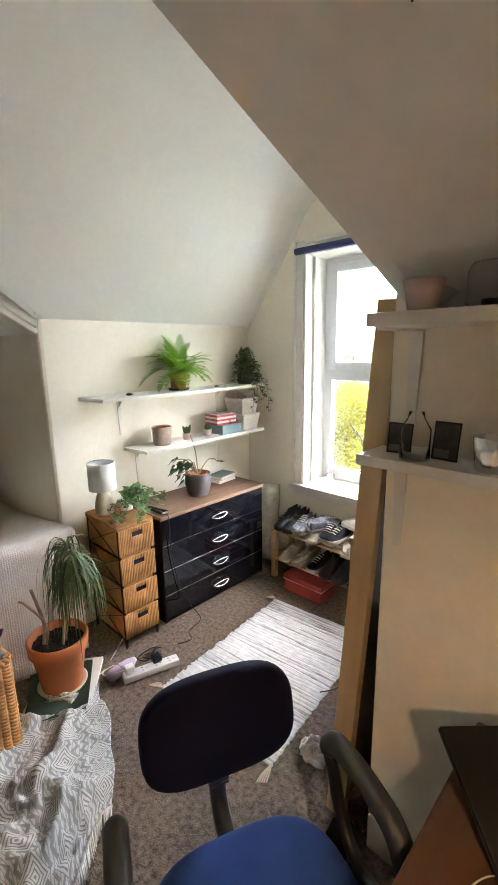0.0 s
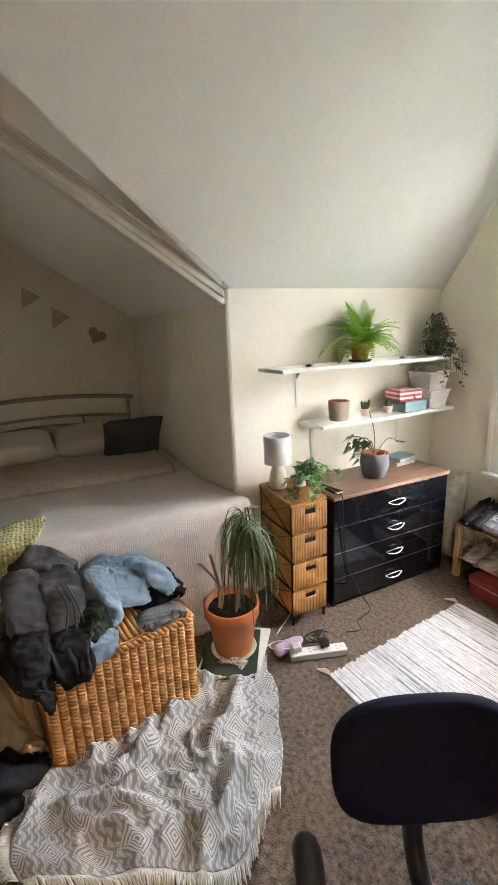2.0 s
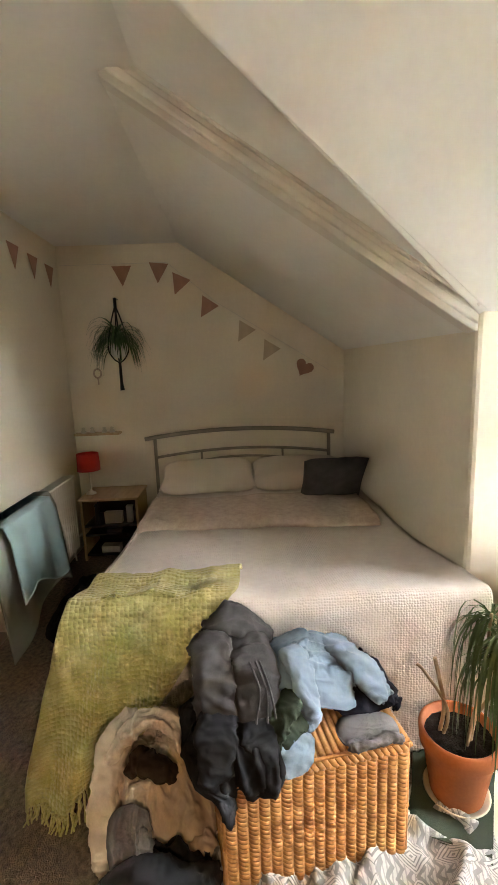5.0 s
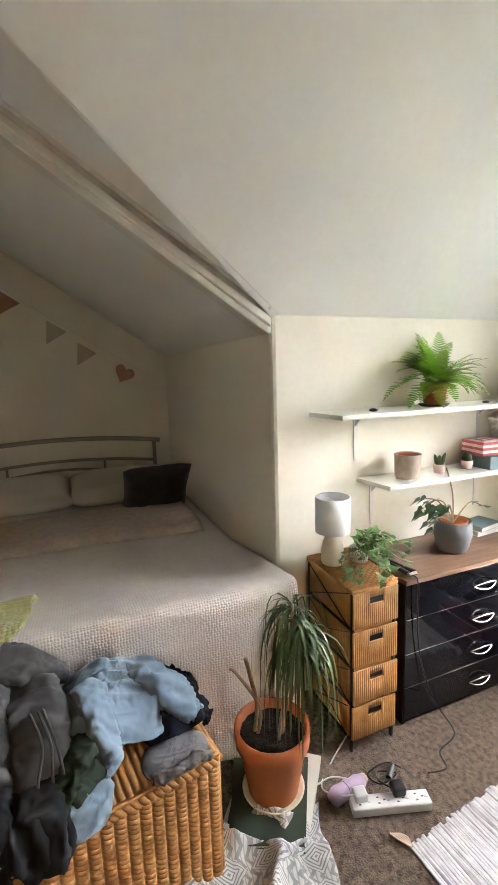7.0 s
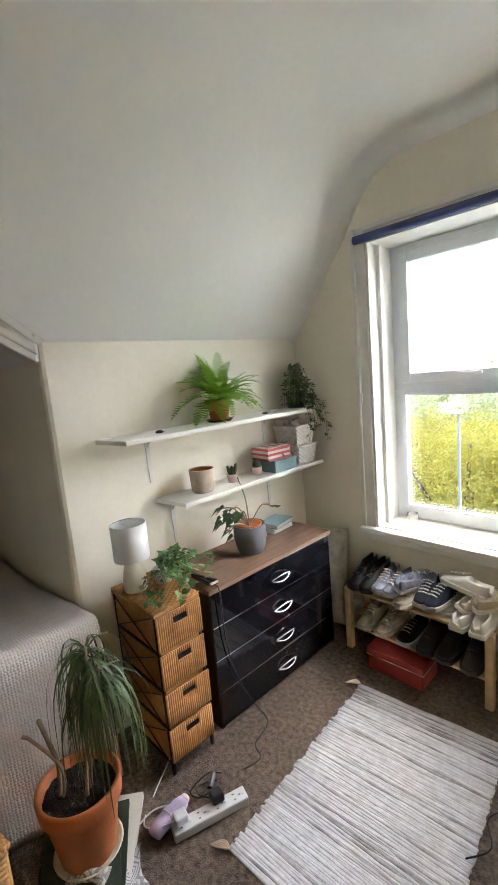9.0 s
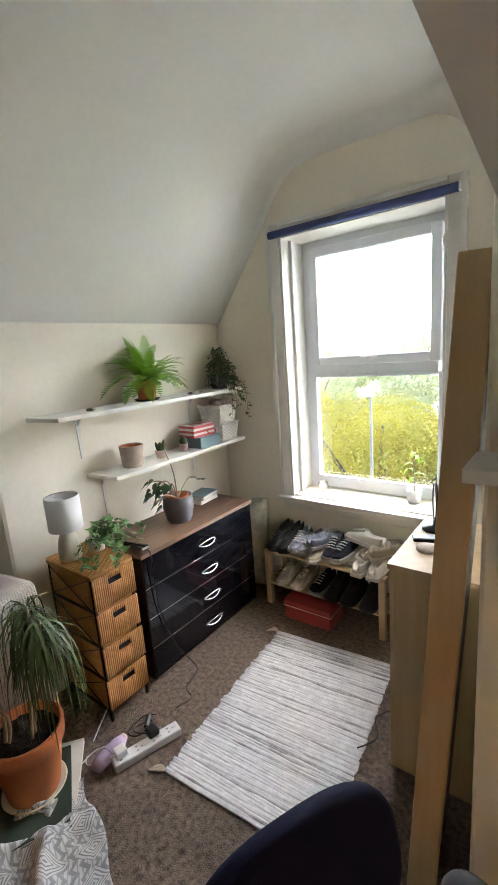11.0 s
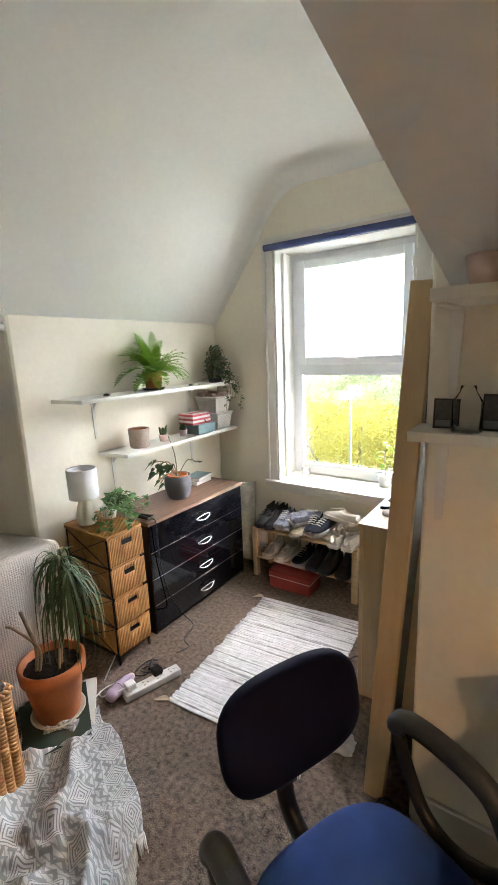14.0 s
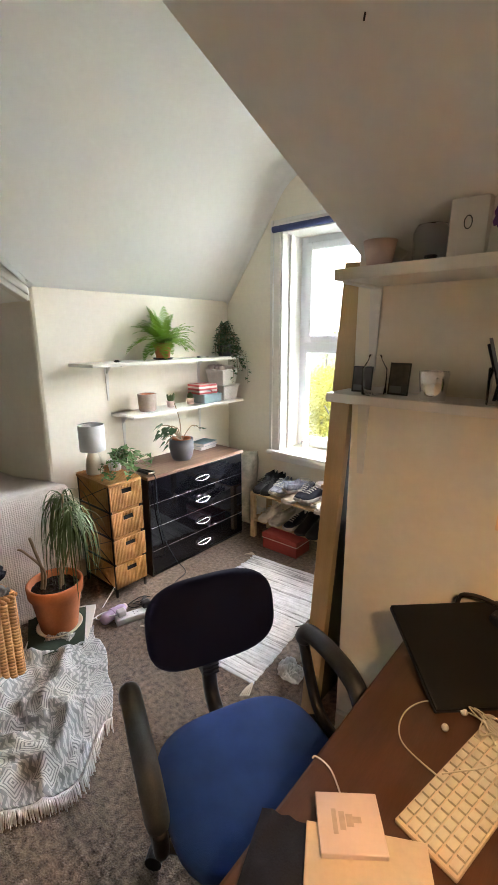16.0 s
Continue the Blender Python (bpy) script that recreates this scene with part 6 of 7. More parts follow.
part("lead", tube(spline([(0.05, 0.03, 0.02), (0.0, 0.09, 0.006), (-0.10, 0.10, 0.006), (-0.17, 0.16, 0.006), (-0.12, 0.30, 0.03), (-0.05, 0.38, 0.35)], 8), 0.003, 6), M_WHITEPL, lb, smooth=True)

# ---- tissue on the carpet ----
garment("tissue", "crumpled white paper tissue on the carpet", "tissue", pose(-0.15, 2.20, 0), ell(0.06, 0.045, 6), 0.05, 71, M_WHITEPOT, None, 14, 0.04, "floor clutter", n=44, th=0.001)
blk = thing("black_cable", "thin black cable lying on the rug edge", "cable", pose(-0.30, 2.5, 0))
part("lead", tube(spline([(-0.02, -0.02, 0.02), (0.03, 0.06, 0.025), (-0.01, 0.16, 0.02), (0.04, 0.26, 0.012), (0.06, 0.30, 0.006)], 8), 0.0028, 6), M_BLACK, blk, smooth=True)

# ---- office chair ----
oc = thing("office_chair", "blue office chair with a navy backrest and black arms", "chair", pose(0.212, 1.468, 0, 0, 0, -24))


def pad(w, d, h, n=26, e=3.2, dome=0.5):
    bm = bmesh.new()
    for sgn in (1, -1):
        def f(u, v):
            a = 2 * math.pi * u
            r = 1 / (abs(math.cos(a)) ** e + abs(math.sin(a)) ** e) ** (1 / e)
            k = math.sin(v * math.pi / 2)
            z = math.cos(v * math.pi / 2) ** dome
            return (w / 2 * r * k * math.cos(a), d / 2 * r * k * math.sin(a), sgn * h / 2 * z)
        sheet(f, n * 2, n // 2, bm)
    bmesh.ops.remove_doubles(bm, verts=bm.verts, dist=0.0008)
    return bm


s = pad(0.44, 0.47, 0.085)
s.transform(pose(0.03, 0.0, 0.428, 0, -2, 0))
part("seat", s, M_CHAIR, oc, "blue fabric seat pad", smooth=True)
u = pad(0.40, 0.42, 0.05)
u.transform(pose(0.03, 0.0, 0.385))
part("seat_shell", u, M_BLACK, oc, smooth=True)
bk = pad(0.40, 0.262, 0.075)
for v in bk.verts:
    v.co.z += 0.25 * v.co.x ** 2
bk.transform(pose(-0.242, -0.002, 0.722, 0, 0, 0) @ pose(0, 0, 0, 0, 78, 0) @ pose(0, 0, 0, 0, 0, 90))
part("backrest", bk, M_CHAIR_BACK, oc, "navy-black padded backrest", smooth=True)
part("back_stem", tube(spline([(-0.10, 0, 0.40), (-0.20, 0, 0.39), (-0.27, 0, 0.44), (-0.29, 0, 0.56), (-0.285, 0, 0.74)], 6), 0.024, 10), M_BLACK, oc, smooth=True)
rib = bmesh.new()
for k in range(12):
    box((-0.325 + 0.004, -0.027, 0.50 + 0.014 * k), (-0.262, 0.027, 0.506 + 0.014 * k), rib)
part("stem_ribs", rib, M_BLACK, oc)
for sy in (1, -1):
    arm = part("armrest", tube(spline([(-0.155, 0.27 * sy, 0.615), (-0.12, 0.27 * sy, 0.66), (0.0, 0.275 * sy, 0.665), (0.10, 0.275 * sy, 0.64), (0.155, 0.27 * sy, 0.56)], 6), [0.020] + [0.027] * 22 + [0.024, 0.020], 12), M_ARM, oc, "black plastic loop armrest", smooth=True)
    part("arm_strut", tube(spline([(0.155, 0.27 * sy, 0.56), (0.14, 0.265 * sy, 0.48), (0.05, 0.26 * sy, 0.43), (-0.06, 0.265 * sy, 0.45), (-0.155, 0.27 * sy, 0.615)], 6), 0.017, 10), M_BLACK, arm, smooth=True)
    part("arm_bracket", box((-0.03, min(0.12 * sy, 0.27 * sy), 0.385), (0.06, max(0.12 * sy, 0.27 * sy), 0.41)), M_BLACK, arm, bevel=0.005)
part("gas_lift", tube([(0, 0, 0.07), (0, 0, 0.24)], 0.028, 14, tube([(0, 0, 0.22), (0, 0, 0.40)], 0.016, 14)), M_BLACK, oc, smooth=True)
for k in range(5):
    a = radians(72 * k + 20)
    c, sn = math.cos(a), math.sin(a)
    leg = part("base_leg", tube([(0.03 * c, 0.03 * sn, 0.10), (0.16 * c, 0.16 * sn, 0.085), (0.28 * c, 0.28 * sn, 0.07)], [0.024, 0.02, 0.014], 10), M_BLACK, oc, smooth=True)
    part("castor", tube([(0.28 * c - 0.02 * sn, 0.28 * sn + 0.02 * c, 0.026), (0.28 * c + 0.02 * sn, 0.28 * sn - 0.02 * c, 0.026)], 0.026, 14), M_BLACK, leg)

# ---- desk and what lies on it ----
DX0, DX1, DY0, DY1, DZ = 0.458, 1.27, 0.98, 2.04, 0.70
dk = thing("desk", "reddish brown wooden desk with a rounded front edge", "desk", pose((DX0 + DX1) / 2, 1.5, 0))
wpart("top", box((DX0, DY0, DZ - 0.03), (DX1, DY1, DZ)), M_DESK, dk, bevel=0.008)
wpart("side_panel", box((DX0 + 0.08, DY0 + 0.02, 0), (DX1 - 0.02, DY0 + 0.045, DZ - 0.03)), M_DESK, dk)
wpart("side_panel", box((DX0 + 0.08, DY1 - 0.045, 0), (DX1 - 0.02, DY1 - 0.02, DZ - 0.03)), M_DESK, dk)
wpart("back_panel", box((DX1 - 0.04, DY0 + 0.045, 0.3), (DX1 - 0.02, DY1 - 0.045, DZ - 0.03)), M_DESK, dk)
lp = thing("laptop", "matt black laptop propped aslant on its stand", "laptop", pose(0.612, 1.665, DZ))
LX, LY = Vector((0.721, 0.693, 0)), Vector((-0.69, 0.587, 0.424)).normalized()
LM = Matrix((LX, LY, LX.cross(LY))).transposed().to_4x4()
M_LAPTOP = mat("dull_black_shell", (0.006, 0.006, 0.006), 0.6, vary=0.2, fine=300, bump=0.05, spec=0.25)
part("lid", box((0, 0, 0.012), (0.31, 0.265, 0.020), m=LM), M_LAPTOP, lp, "dull black lid", bevel=0.005)
part("base", box((0.0, 0, 0.0), (0.31, 0.265, 0.0115), m=LM), M_BLACK, lp, bevel=0.003)
part("sticker", box((0.21, 0.03, 0.020), (0.222, 0.065, 0.0207), m=LM), M_WHITEPL, lp, "small white sticker")
part("stand", box((0.05, 0.20, -0.002), (0.07, 0.22, 0.0), m=LM), M_BLACK, lp)
for q in (0.06, 0.25):
    e = LX * q + LY * 0.22
    part("stand_leg", tube([e, Vector((e.x, e.y, 0.0))], 0.006, 8), M_BLACK, lp)
kb = thing("keyboard", "slim cream-white keyboard lying aslant on the desk", "keyboard", pose(0.730, 1.540, DZ, 0, 0, 77.5) @ Matrix.Diagonal((0.92, 1, 1, 1)))
part("case", box((-0.19, -0.058, 0.0), (0.19, 0.058, 0.011)), M_PAPER, kb, bevel=0.004)
km = bpy.data.meshes.new("key")
kbm = box((-0.0103, -0.0072, 0), (0.0103, 0.0072, 0.006))
kbm.to_mesh(km)
kbm.free()
km.materials.append(M_CREAMCER)
for r in range(6):
    for c in range(14):
        k = new("key", km)
        k.parent = kb
        k.matrix_basis = pose(-0.172 + 0.0264 * c, -0.047 + 0.0186 * r, 0.0105)
ep = thing("earphones", "tangled white earphones across the keyboard", "earphones", pose(0.645, 1.575, DZ))
part("wire", tube(spline([(0.03, -0.06, 0.004), (-0.06, -0.03, 0.004), (-0.085, 0.04, 0.004), (-0.06, 0.11, 0.004), (0.0, 0.135, 0.006), (0.07, 0.12, 0.02), (0.12, 0.09, 0.022), (0.10, 0.02, 0.02), (0.05, -0.04, 0.02), (0.03, -0.06, 0.018)], 10), 0.0017, 6), M_CREAMCER, ep, smooth=True)
kn = bmesh.new()
rnd = random.Random(17)
tube(spline([(0.08 + rnd.uniform(-0.05, 0.05), 0.10 + rnd.uniform(-0.04, 0.04), 0.022 + rnd.uniform(0, 0.014)) for k in range(16)], 8), 0.0017, 6, kn)
part("tangle", kn, M_CREAMCER, ep, smooth=True)
for x, y in ((0.0, 0.06), (0.02, 0.13)):
    part("earbud", lathe([(0, 0), (0.006, 0.001), (0.008, 0.006), (0.006, 0.012), (0, 0.014)], 14, c=(x, y, 0.003)), M_WHITEPL, ep, smooth=True)
wr = thing("white_cable", "white charging cable lying over the desk edge", "cable", pose(0.475, 1.36, DZ))
part("lead", tube(spline([(0.10, -0.03, 0.003), (0.03, 0.03, 0.004), (-0.01, 0.038, 0.004), (-0.016, 0.03, 0.003)], 8), 0.0018, 6), M_WHITEPL, wr, smooth=True)
pc = thing("paper_packet", "pinkish cream paper packet with a stamped motif", "packet", pose(0.585, 1.31, DZ + 0.022, 0, 0, 38), "papers on the desk")
part("packet", box((-0.055, -0.05, 0), (0.055, 0.05, 0.012)), M_PALEPINK, pc, bevel=0.002)
for k in range(4):
    part("motif", box((-0.03 + 0.012 * k, -0.02 + 0.006 * k, 0.012), (-0.022 + 0.014 * k, 0.02 - 0.004 * k, 0.0126)), M_PINKBLANKET, pc)
en = thing("envelope", "cream paper envelope lying on the desk", "envelope", pose(0.63, 1.265, DZ, 0, 0, 30), "papers on the desk")
part("paper", box((-0.09, -0.06, 0), (0.11, 0.06, 0.022)), M_PAPER, en, bevel=0.002)
mm = thing("desk_mat", "black cloth folded on the desk corner", "cloth", pose(0.53, 1.17, DZ, 0, 0, 20))
part("cloth", sheet(lambda u, v: (0.11 * (u - 0.5), 0.20 * (v - 0.5), 0.008 + 0.008 * max(0, fold_noise(u, v, 5, 2))), 24, 24), M_NAVY, mm, smooth=True)
for k, (x, y, rz, m, l) in enumerate(((0.862, 1.60, 82, M_BLUECARD, "pale blue-grey card lying by the keyboard"), (0.828, 1.57, 88, M_PALEPINK, "pale pink card lying by the keyboard"))):
    cd = thing("note_card", l, "card", pose(x, y, DZ + 0.003 * (1 - k), 0, 0, rz), "papers on the desk")
    part("card", box((-0.08, -0.016, 0), (0.08, 0.016, 0.002)), m, cd)
gl = thing("spectacles", "dark-rimmed spectacles lying behind the laptop", "glasses", pose(0.67, 1.955, DZ + 0.10, 0, 0, -12))
part("frame", tube(spline([(-0.11, 0, 0.0), (-0.10, 0.01, 0.035), (-0.03, 0.02, 0.045), (0.08, 0.01, 0.03), (0.20, -0.02, 0.02)], 8), 0.006, 8), M_DARKWOOD, gl, smooth=True)
part("rest", box((-0.02, -0.01, -0.10), (0.16, 0.03, 0.025)), M_BLACK, gl, bevel=0.006)

# desk lamp: a warm glowing paper shade
M_GLOW = mat("warm_lit_shade", (0.82, 0.66, 0.45), 0.9, vary=0.05, bump=0.1)
LPX, LPY = 0.895, 1.115
gb = M_GLOW.node_tree.nodes["Principled BSDF"]
gt = M_GLOW.node_tree
tl = gt.nodes.new("ShaderNodeBsdfTranslucent")
tl.inputs["Color"].default_value = (0.82, 0.68, 0.50, 1)
gm = gt.nodes.new("ShaderNodeMixShader")
gm.inputs[0].default_value = 0.2
gt.links.new(gb.outputs[0], gm.inputs[1])
gt.links.new(tl.outputs[0], gm.inputs[2])
gt.links.new(gm.outputs[0], gt.nodes["Material Output"].inputs["Surface"])
dl = thing("desk_lamp", "small desk lamp with a glowing warm paper shade", "lamp", pose(LPX, LPY, DZ))
part("foot", lathe([(0, 0), (0.07, 0), (0.07, 0.012), (0.014, 0.02), (0.008, 0.06), (0.008, 0.735), (0, 0.735)], 24), M_WHITEPL, dl, smooth=True)
lsh = lathe([(0.13, 0.73), (0.129, 0.752), (0.095, 0.80)], 4)
lsh.transform(pose(0, 0, 0, 0, 0, 210))
thicken(part("shade", lsh, M_GLOW, dl, "glowing cream paper shade"), 0.003)
# cap added over the shade to keep lamp light off the slope
cap = lathe([(0.0, 0.798), (0.094, 0.798), (0.094, 0.802), (0.0, 0.802)], 4)
cap.transform(pose(0, 0, 0, 0, 0, 210))
part("shade_top", cap, M_PAPER, dl, "card cap added to stop the lamp's upward light")
part("cord_loop", tube(spline([(-0.02, 0.12, 0.76), (-0.09, 0.13, 0.755), (-0.135, 0.135, 0.715), (-0.10, 0.135, 0.675), (-0.06, 0.13, 0.70), (-0.02, 0.12, 0.76), (0.0, 0.0, 0.79)], 8), 0.005, 8), M_DARKWOOD, dl, "brown looped cord", smooth=True)
ll = bpy.data.lights.new("desk_lamp_bulb", "POINT")
ll.energy, ll.color, ll.shadow_soft_size = 0.7, (1.0, 0.62, 0.33), 0.03
lo = new("desk_lamp_bulb", ll)
lo.location = (LPX, LPY, DZ + 0.768)
# ---- shelves above the desk ----
wall_shelf("cream painted shelf with jars and photographs", (0.145, 1.92, 1.350), (XE, YR, 1.377), (0.205, 1.10), "x")
wall_shelf("cream painted shelf with cards and a glass jar", (0.205, 1.835, 1.685), (XE, YR - 0.002, 1.714), (0.225, 1.10), "x")
Q1, Q2 = 1.377, 1.714


def photo(x, y, w, h, rz, material, label):
    p = thing("photograph", label, "photo", pose(x, y, Q1, -8, 0, rz), "photographs on the shelf")
    part("print", box((-w / 2, -0.001, 0), (w / 2, 0.001, h)), material, p)
    part("image", box((-w / 2 + 0.004, -0.0022, 0.004), (w / 2 - 0.004, -0.001, h - 0.004)), M_DARKPHOTO, p)
    part("pale_area", box((-w / 2 + 0.006, -0.0034, 0.006), (w / 6, -0.0022, h * 0.28)), M_GREYKNIT, p)


M_DARKPHOTO = mat("dark_photo_print", (0.015, 0.014, 0.014), 0.35, second=(0.10, 0.09, 0.085), scale=14, fine=60, bump=0.0)
photo(0.222, 1.995, 0.062, 0.078, 4, M_BLACK, "small dark photograph leaning on the wall")
photo(0.335, 1.995, 0.062, 0.092, -4, M_BLACK, "dark photograph leaning on the wall")
jr = thing("glass_jar", "clear glass bottle on the shelf", "jar", pose(0.276, 1.965, Q1) @ Matrix.Scale(0.88, 4))
part("glass", lathe([(0, 0), (0.038, 0), (0.04, 0.004), (0.04, 0.085), (0.022, 0.115), (0.020, 0.13), (0.018, 0.13), (0.020, 0.113), (0.037, 0.083), (0.037, 0.006), (0, 0.006)], 28), M_THIN, jr, smooth=True)
tc2 = thing("metal_cup", "shiny silver metal cup on the shelf", "cup", pose(0.442, 1.97, Q1))
part("cup", lathe([(0, 0), (0.03, 0), (0.032, 0.003), (0.039, 0.075), (0.037, 0.075), (0.03, 0.005), (0, 0.005)], 28), M_CHROME, tc2, smooth=True)
pg = thing("pen_glass", "clear glass holding dark pens and brushes", "pen pot", pose(0.60, 1.98, Q1))
part("glass", lathe([(0, 0), (0.03, 0), (0.032, 0.09), (0.030, 0.09), (0.028, 0.005), (0, 0.005)], 24), M_THIN, pg, smooth=True)
rnd = random.Random(23)
for k in range(8):
    a = rnd.uniform(0, 6.28)
    e = Vector((0.038 * math.cos(a), 0.03 * math.sin(a), rnd.uniform(0.14, 0.19)))
    part("pen", tube([(0.012 * math.cos(a + 2), 0.012 * math.sin(a + 2), 0.008), e], 0.004, 7), (M_BLACK, M_BLACK, M_GREYKNIT, M_NAVY)[k % 4], pg, smooth=True)
gbt = thing("water_bottle", "lime green water bottle with a black carry cap", "bottle", pose(0.75, 1.985, Q1))
part("body", lathe([(0, 0), (0.048, 0), (0.052, 0.01), (0.052, 0.15), (0.035, 0.20), (0.028, 0.21), (0, 0.21)], 28), M_LIME, gbt, smooth=True)
part("cap", lathe([(0, 0.21), (0.034, 0.21), (0.034, 0.235), (0, 0.238)], 20), M_BLACK, gbt, smooth=True)
part("carry_loop", tube(spline([(-0.032, 0, 0.225), (-0.03, 0, 0.255), (0, 0, 0.262), (0.03, 0, 0.255), (0.032, 0, 0.225)], 6), 0.006, 8), M_BLACK, gbt, smooth=True)
up1 = thing("plant_pot", "small empty pale pink pot on the upper shelf", "pot", pose(0.306, 1.885, Q2))
part("body", lathe([(0, 0), (0.03, 0), (0.042, 0.062), (0.038, 0.062), (0.028, 0.006), (0, 0.006)], 28), M_PINKPOT, up1, smooth=True)
up2 = thing("glass_jar", "upturned glass jar on the upper shelf", "jar", pose(0.434, 1.885, Q2))
part("glass", lathe([(0.0, 0.0), (0.040, 0.0), (0.042, 0.01), (0.042, 0.065), (0.034, 0.08), (0.0, 0.082), (0.0, 0.079), (0.032, 0.077), (0.039, 0.064), (0.039, 0.004)], 28), M_THIN, up2, smooth=True)
part("contents", lathe([(0, 0.002), (0.015, 0.002), (0.012, 0.014), (0, 0.016)], 14), M_DARKWOOD, up2)
for x, y, w, h, rz, motif, lab in ((0.515, 1.865, 0.075, 0.125, 8, False, "cream greeting card with a small grey motif"), (0.575, 1.86, 0.070, 0.14, -42, True, "white greeting card with a purple flower")):
    c = thing("greeting_card", lab, "card", pose(x, y, Q2, -6, 0, rz), "cards on the shelf")
    part("leaf", box((-w / 2, -0.0008, 0), (w / 2, 0.0008, h)), M_CARD, c)
    part("leaf", box((0, -0.0008, 0), (w * 0.85, 0.0008, h), m=pose(w / 2, 0, 0, 0, 0, 40 if not motif else 55) ), M_CARD, c)
    if motif:
        for k in range(5):
            a = k * 1.2566
            part("petal", prism([(0.012 * math.cos(a) + 0.012 * math.cos(t * 1.0472), h * 0.55 + 0.016 * math.sin(a) + 0.012 * math.sin(t * 1.0472)) for t in range(6)], "y", -0.003, -0.0012), M_PURPLE, c)
    else:
        part("motif", tube([(0.008 * math.cos(t * 0.5236), -0.002, h * 0.58 + 0.014 * math.sin(t * 0.5236)) for t in range(13)], 0.0012, 5), M_GREYCLOTH, c)
iv3 = thing("ivy_plant", "leafy trailing plant on the upper desk shelf", "plant", pose(0.76, 1.875, Q2))
part("pot", lathe([(0, 0), (0.045, 0), (0.055, 0.07), (0.05, 0.07), (0.045, 0.06), (0, 0.058)], 24), M_WHITEPOT, iv3, smooth=True)
lv, st = bmesh.new(), bmesh.new()
rnd = random.Random(31)
for k in range(20):
    a = rnd.uniform(2.2, 5.6)
    L = rnd.uniform(0.06, 0.16)
    h = rnd.uniform(0.08, 0.15)
    vine(lv, st, [(0, 0, 0.055), (0.4 * L * math.cos(a), 0.3 * L * math.sin(a), h), (0.9 * L * math.cos(a), 0.4 * L * math.sin(a), h * 0.8), (L * math.cos(a), 0.5 * L * math.sin(a), rnd.uniform(-0.02, 0.1))], rnd, 0.03, 0.018)
vine(lv, st, [(0, 0, 0.06), (-0.08, -0.05, 0.05), (-0.115, -0.09, 0.02), (-0.12, -0.10, -0.05)], rnd, 0.03, 0.018)
part("leaves", lv, M_IVY, iv3)
part("vines", st, M_STEM, iv3)
pl3 = thing("paper_lantern", "white pleated paper shade hanging under the ceiling slope", "lampshade", pose(0.80, 1.50, 1.93, 0, 24, 0))
thicken(part("pleats", sheet(lambda u, v: ((0.08 + 0.004 * (1 if int(v * 24) % 2 else -1)) * math.cos(2 * math.pi * u), (0.08 + 0.004 * (1 if int(v * 24) % 2 else -1)) * math.sin(2 * math.pi * u), -0.07 + 0.14 * v), 28, 24), M_CARD, pl3), 0.001)
part("cord", tube([(0, 0, 0.05), (-0.12, 0, 0.36)], 0.002, 5), M_WHITEPL, pl3)

# ---- bed head wall ----
for k, (y, z, rot) in enumerate(((-0.063, 2.52, 0), (0.262, 2.535, 6), (0.455, 2.42, 24), (0.70, 2.205, 34), (1.02, 1.985, 32), (1.24, 1.81, 32), (1.56, 1.65, 30))):
    fl = thing("bunting_flag", "terracotta felt triangle of a bunting string", "bunting", pose(XH + 0.006, y, z, -rot, 0, 0), "bunting over the bed")
    if k == 6:
        shape = [(0.0, -0.035)] + [(0.085 * math.sin(t) ** 3, -0.07 + 0.0053 * (13 * math.cos(t) - 5 * math.cos(2 * t) - 2 * math.cos(3 * t) - math.cos(4 * t))) for t in [0.3 * q for q in range(1, 21)]]
    else:
        shape = [(-0.085, 0), (0.085, 0), (0.0, -0.17)]
    part("felt", prism(shape, "x", 0, 0.003), M_FLAG_PALE if k in (4, 5) else M_FLAG, fl)
    if k in (4, 5):
        fl["label"] = "faded cream felt triangle of a bunting string"
    elif k == 6:
        fl["label"] = "terracotta felt heart ending a bunting string"
for k, x in enumerate((-3.78, -3.48, -3.18, -2.9)):
    fl = thing("bunting_flag", "terracotta felt triangle of a bunting string", "bunting", pose(x, YB + 0.004, 2.50 + 0.01 * k), "bunting over the bed")
    part("felt", prism([(-0.085, 0), (0.085, 0), (0.0, -0.17)], "y", 0, 0.003), M_FLAG, fl)
bs = thing("bunting_string", "thin pale string carrying the felt bunting", "string", pose(XH + 0.004, 0.5, 2.5))
wpart("string", tube([(XH + 0.003, YB + 0.02, 2.54), (XH + 0.003, 0.33, 2.54), (XH + 0.003, 0.75, 2.19), (XH + 0.003, 1.75, 1.56)], 0.002, 5), M_CARD, bs)
hg = thing("hanging_planter", "spider plant in a black macrame wall hanger", "planter", pose(XH + 0.11, -0.12, 1.82))
part("bowl", lathe([(0, -0.09), (0.05, -0.075), (0.075, -0.03), (0.08, 0.02), (0.075, 0.02), (0, 0.0)], 24), M_WHITEPOT, hg, smooth=True)
mc = bmesh.new()
for k in range(4):
    a = k * 1.5708 + 0.4
    c, sn = math.cos(a), math.sin(a)
    tube(spline([(0, 0, 0.36), (0.05 * c, 0.05 * sn, 0.2), (0.085 * c, 0.085 * sn, 0.0), (0.05 * c, 0.05 * sn, -0.09), (0, 0, -0.13)], 6), 0.006, 6, mc)
tube([(0, 0, 0.30), (0, 0, 0.42)], 0.014, 8, mc)
tube([(0, 0, -0.12), (0, 0, -0.30), (0.005, 0.005, -0.37)], [0.012, 0.014, 0.02], 8, mc)
part("macrame", mc, M_BLACK, hg, "black knotted cords", smooth=True)
part("hook", tube([(-0.10, 0, 0.42), (0, 0, 0.42)], 0.004, 6), M_BLACK, hg)
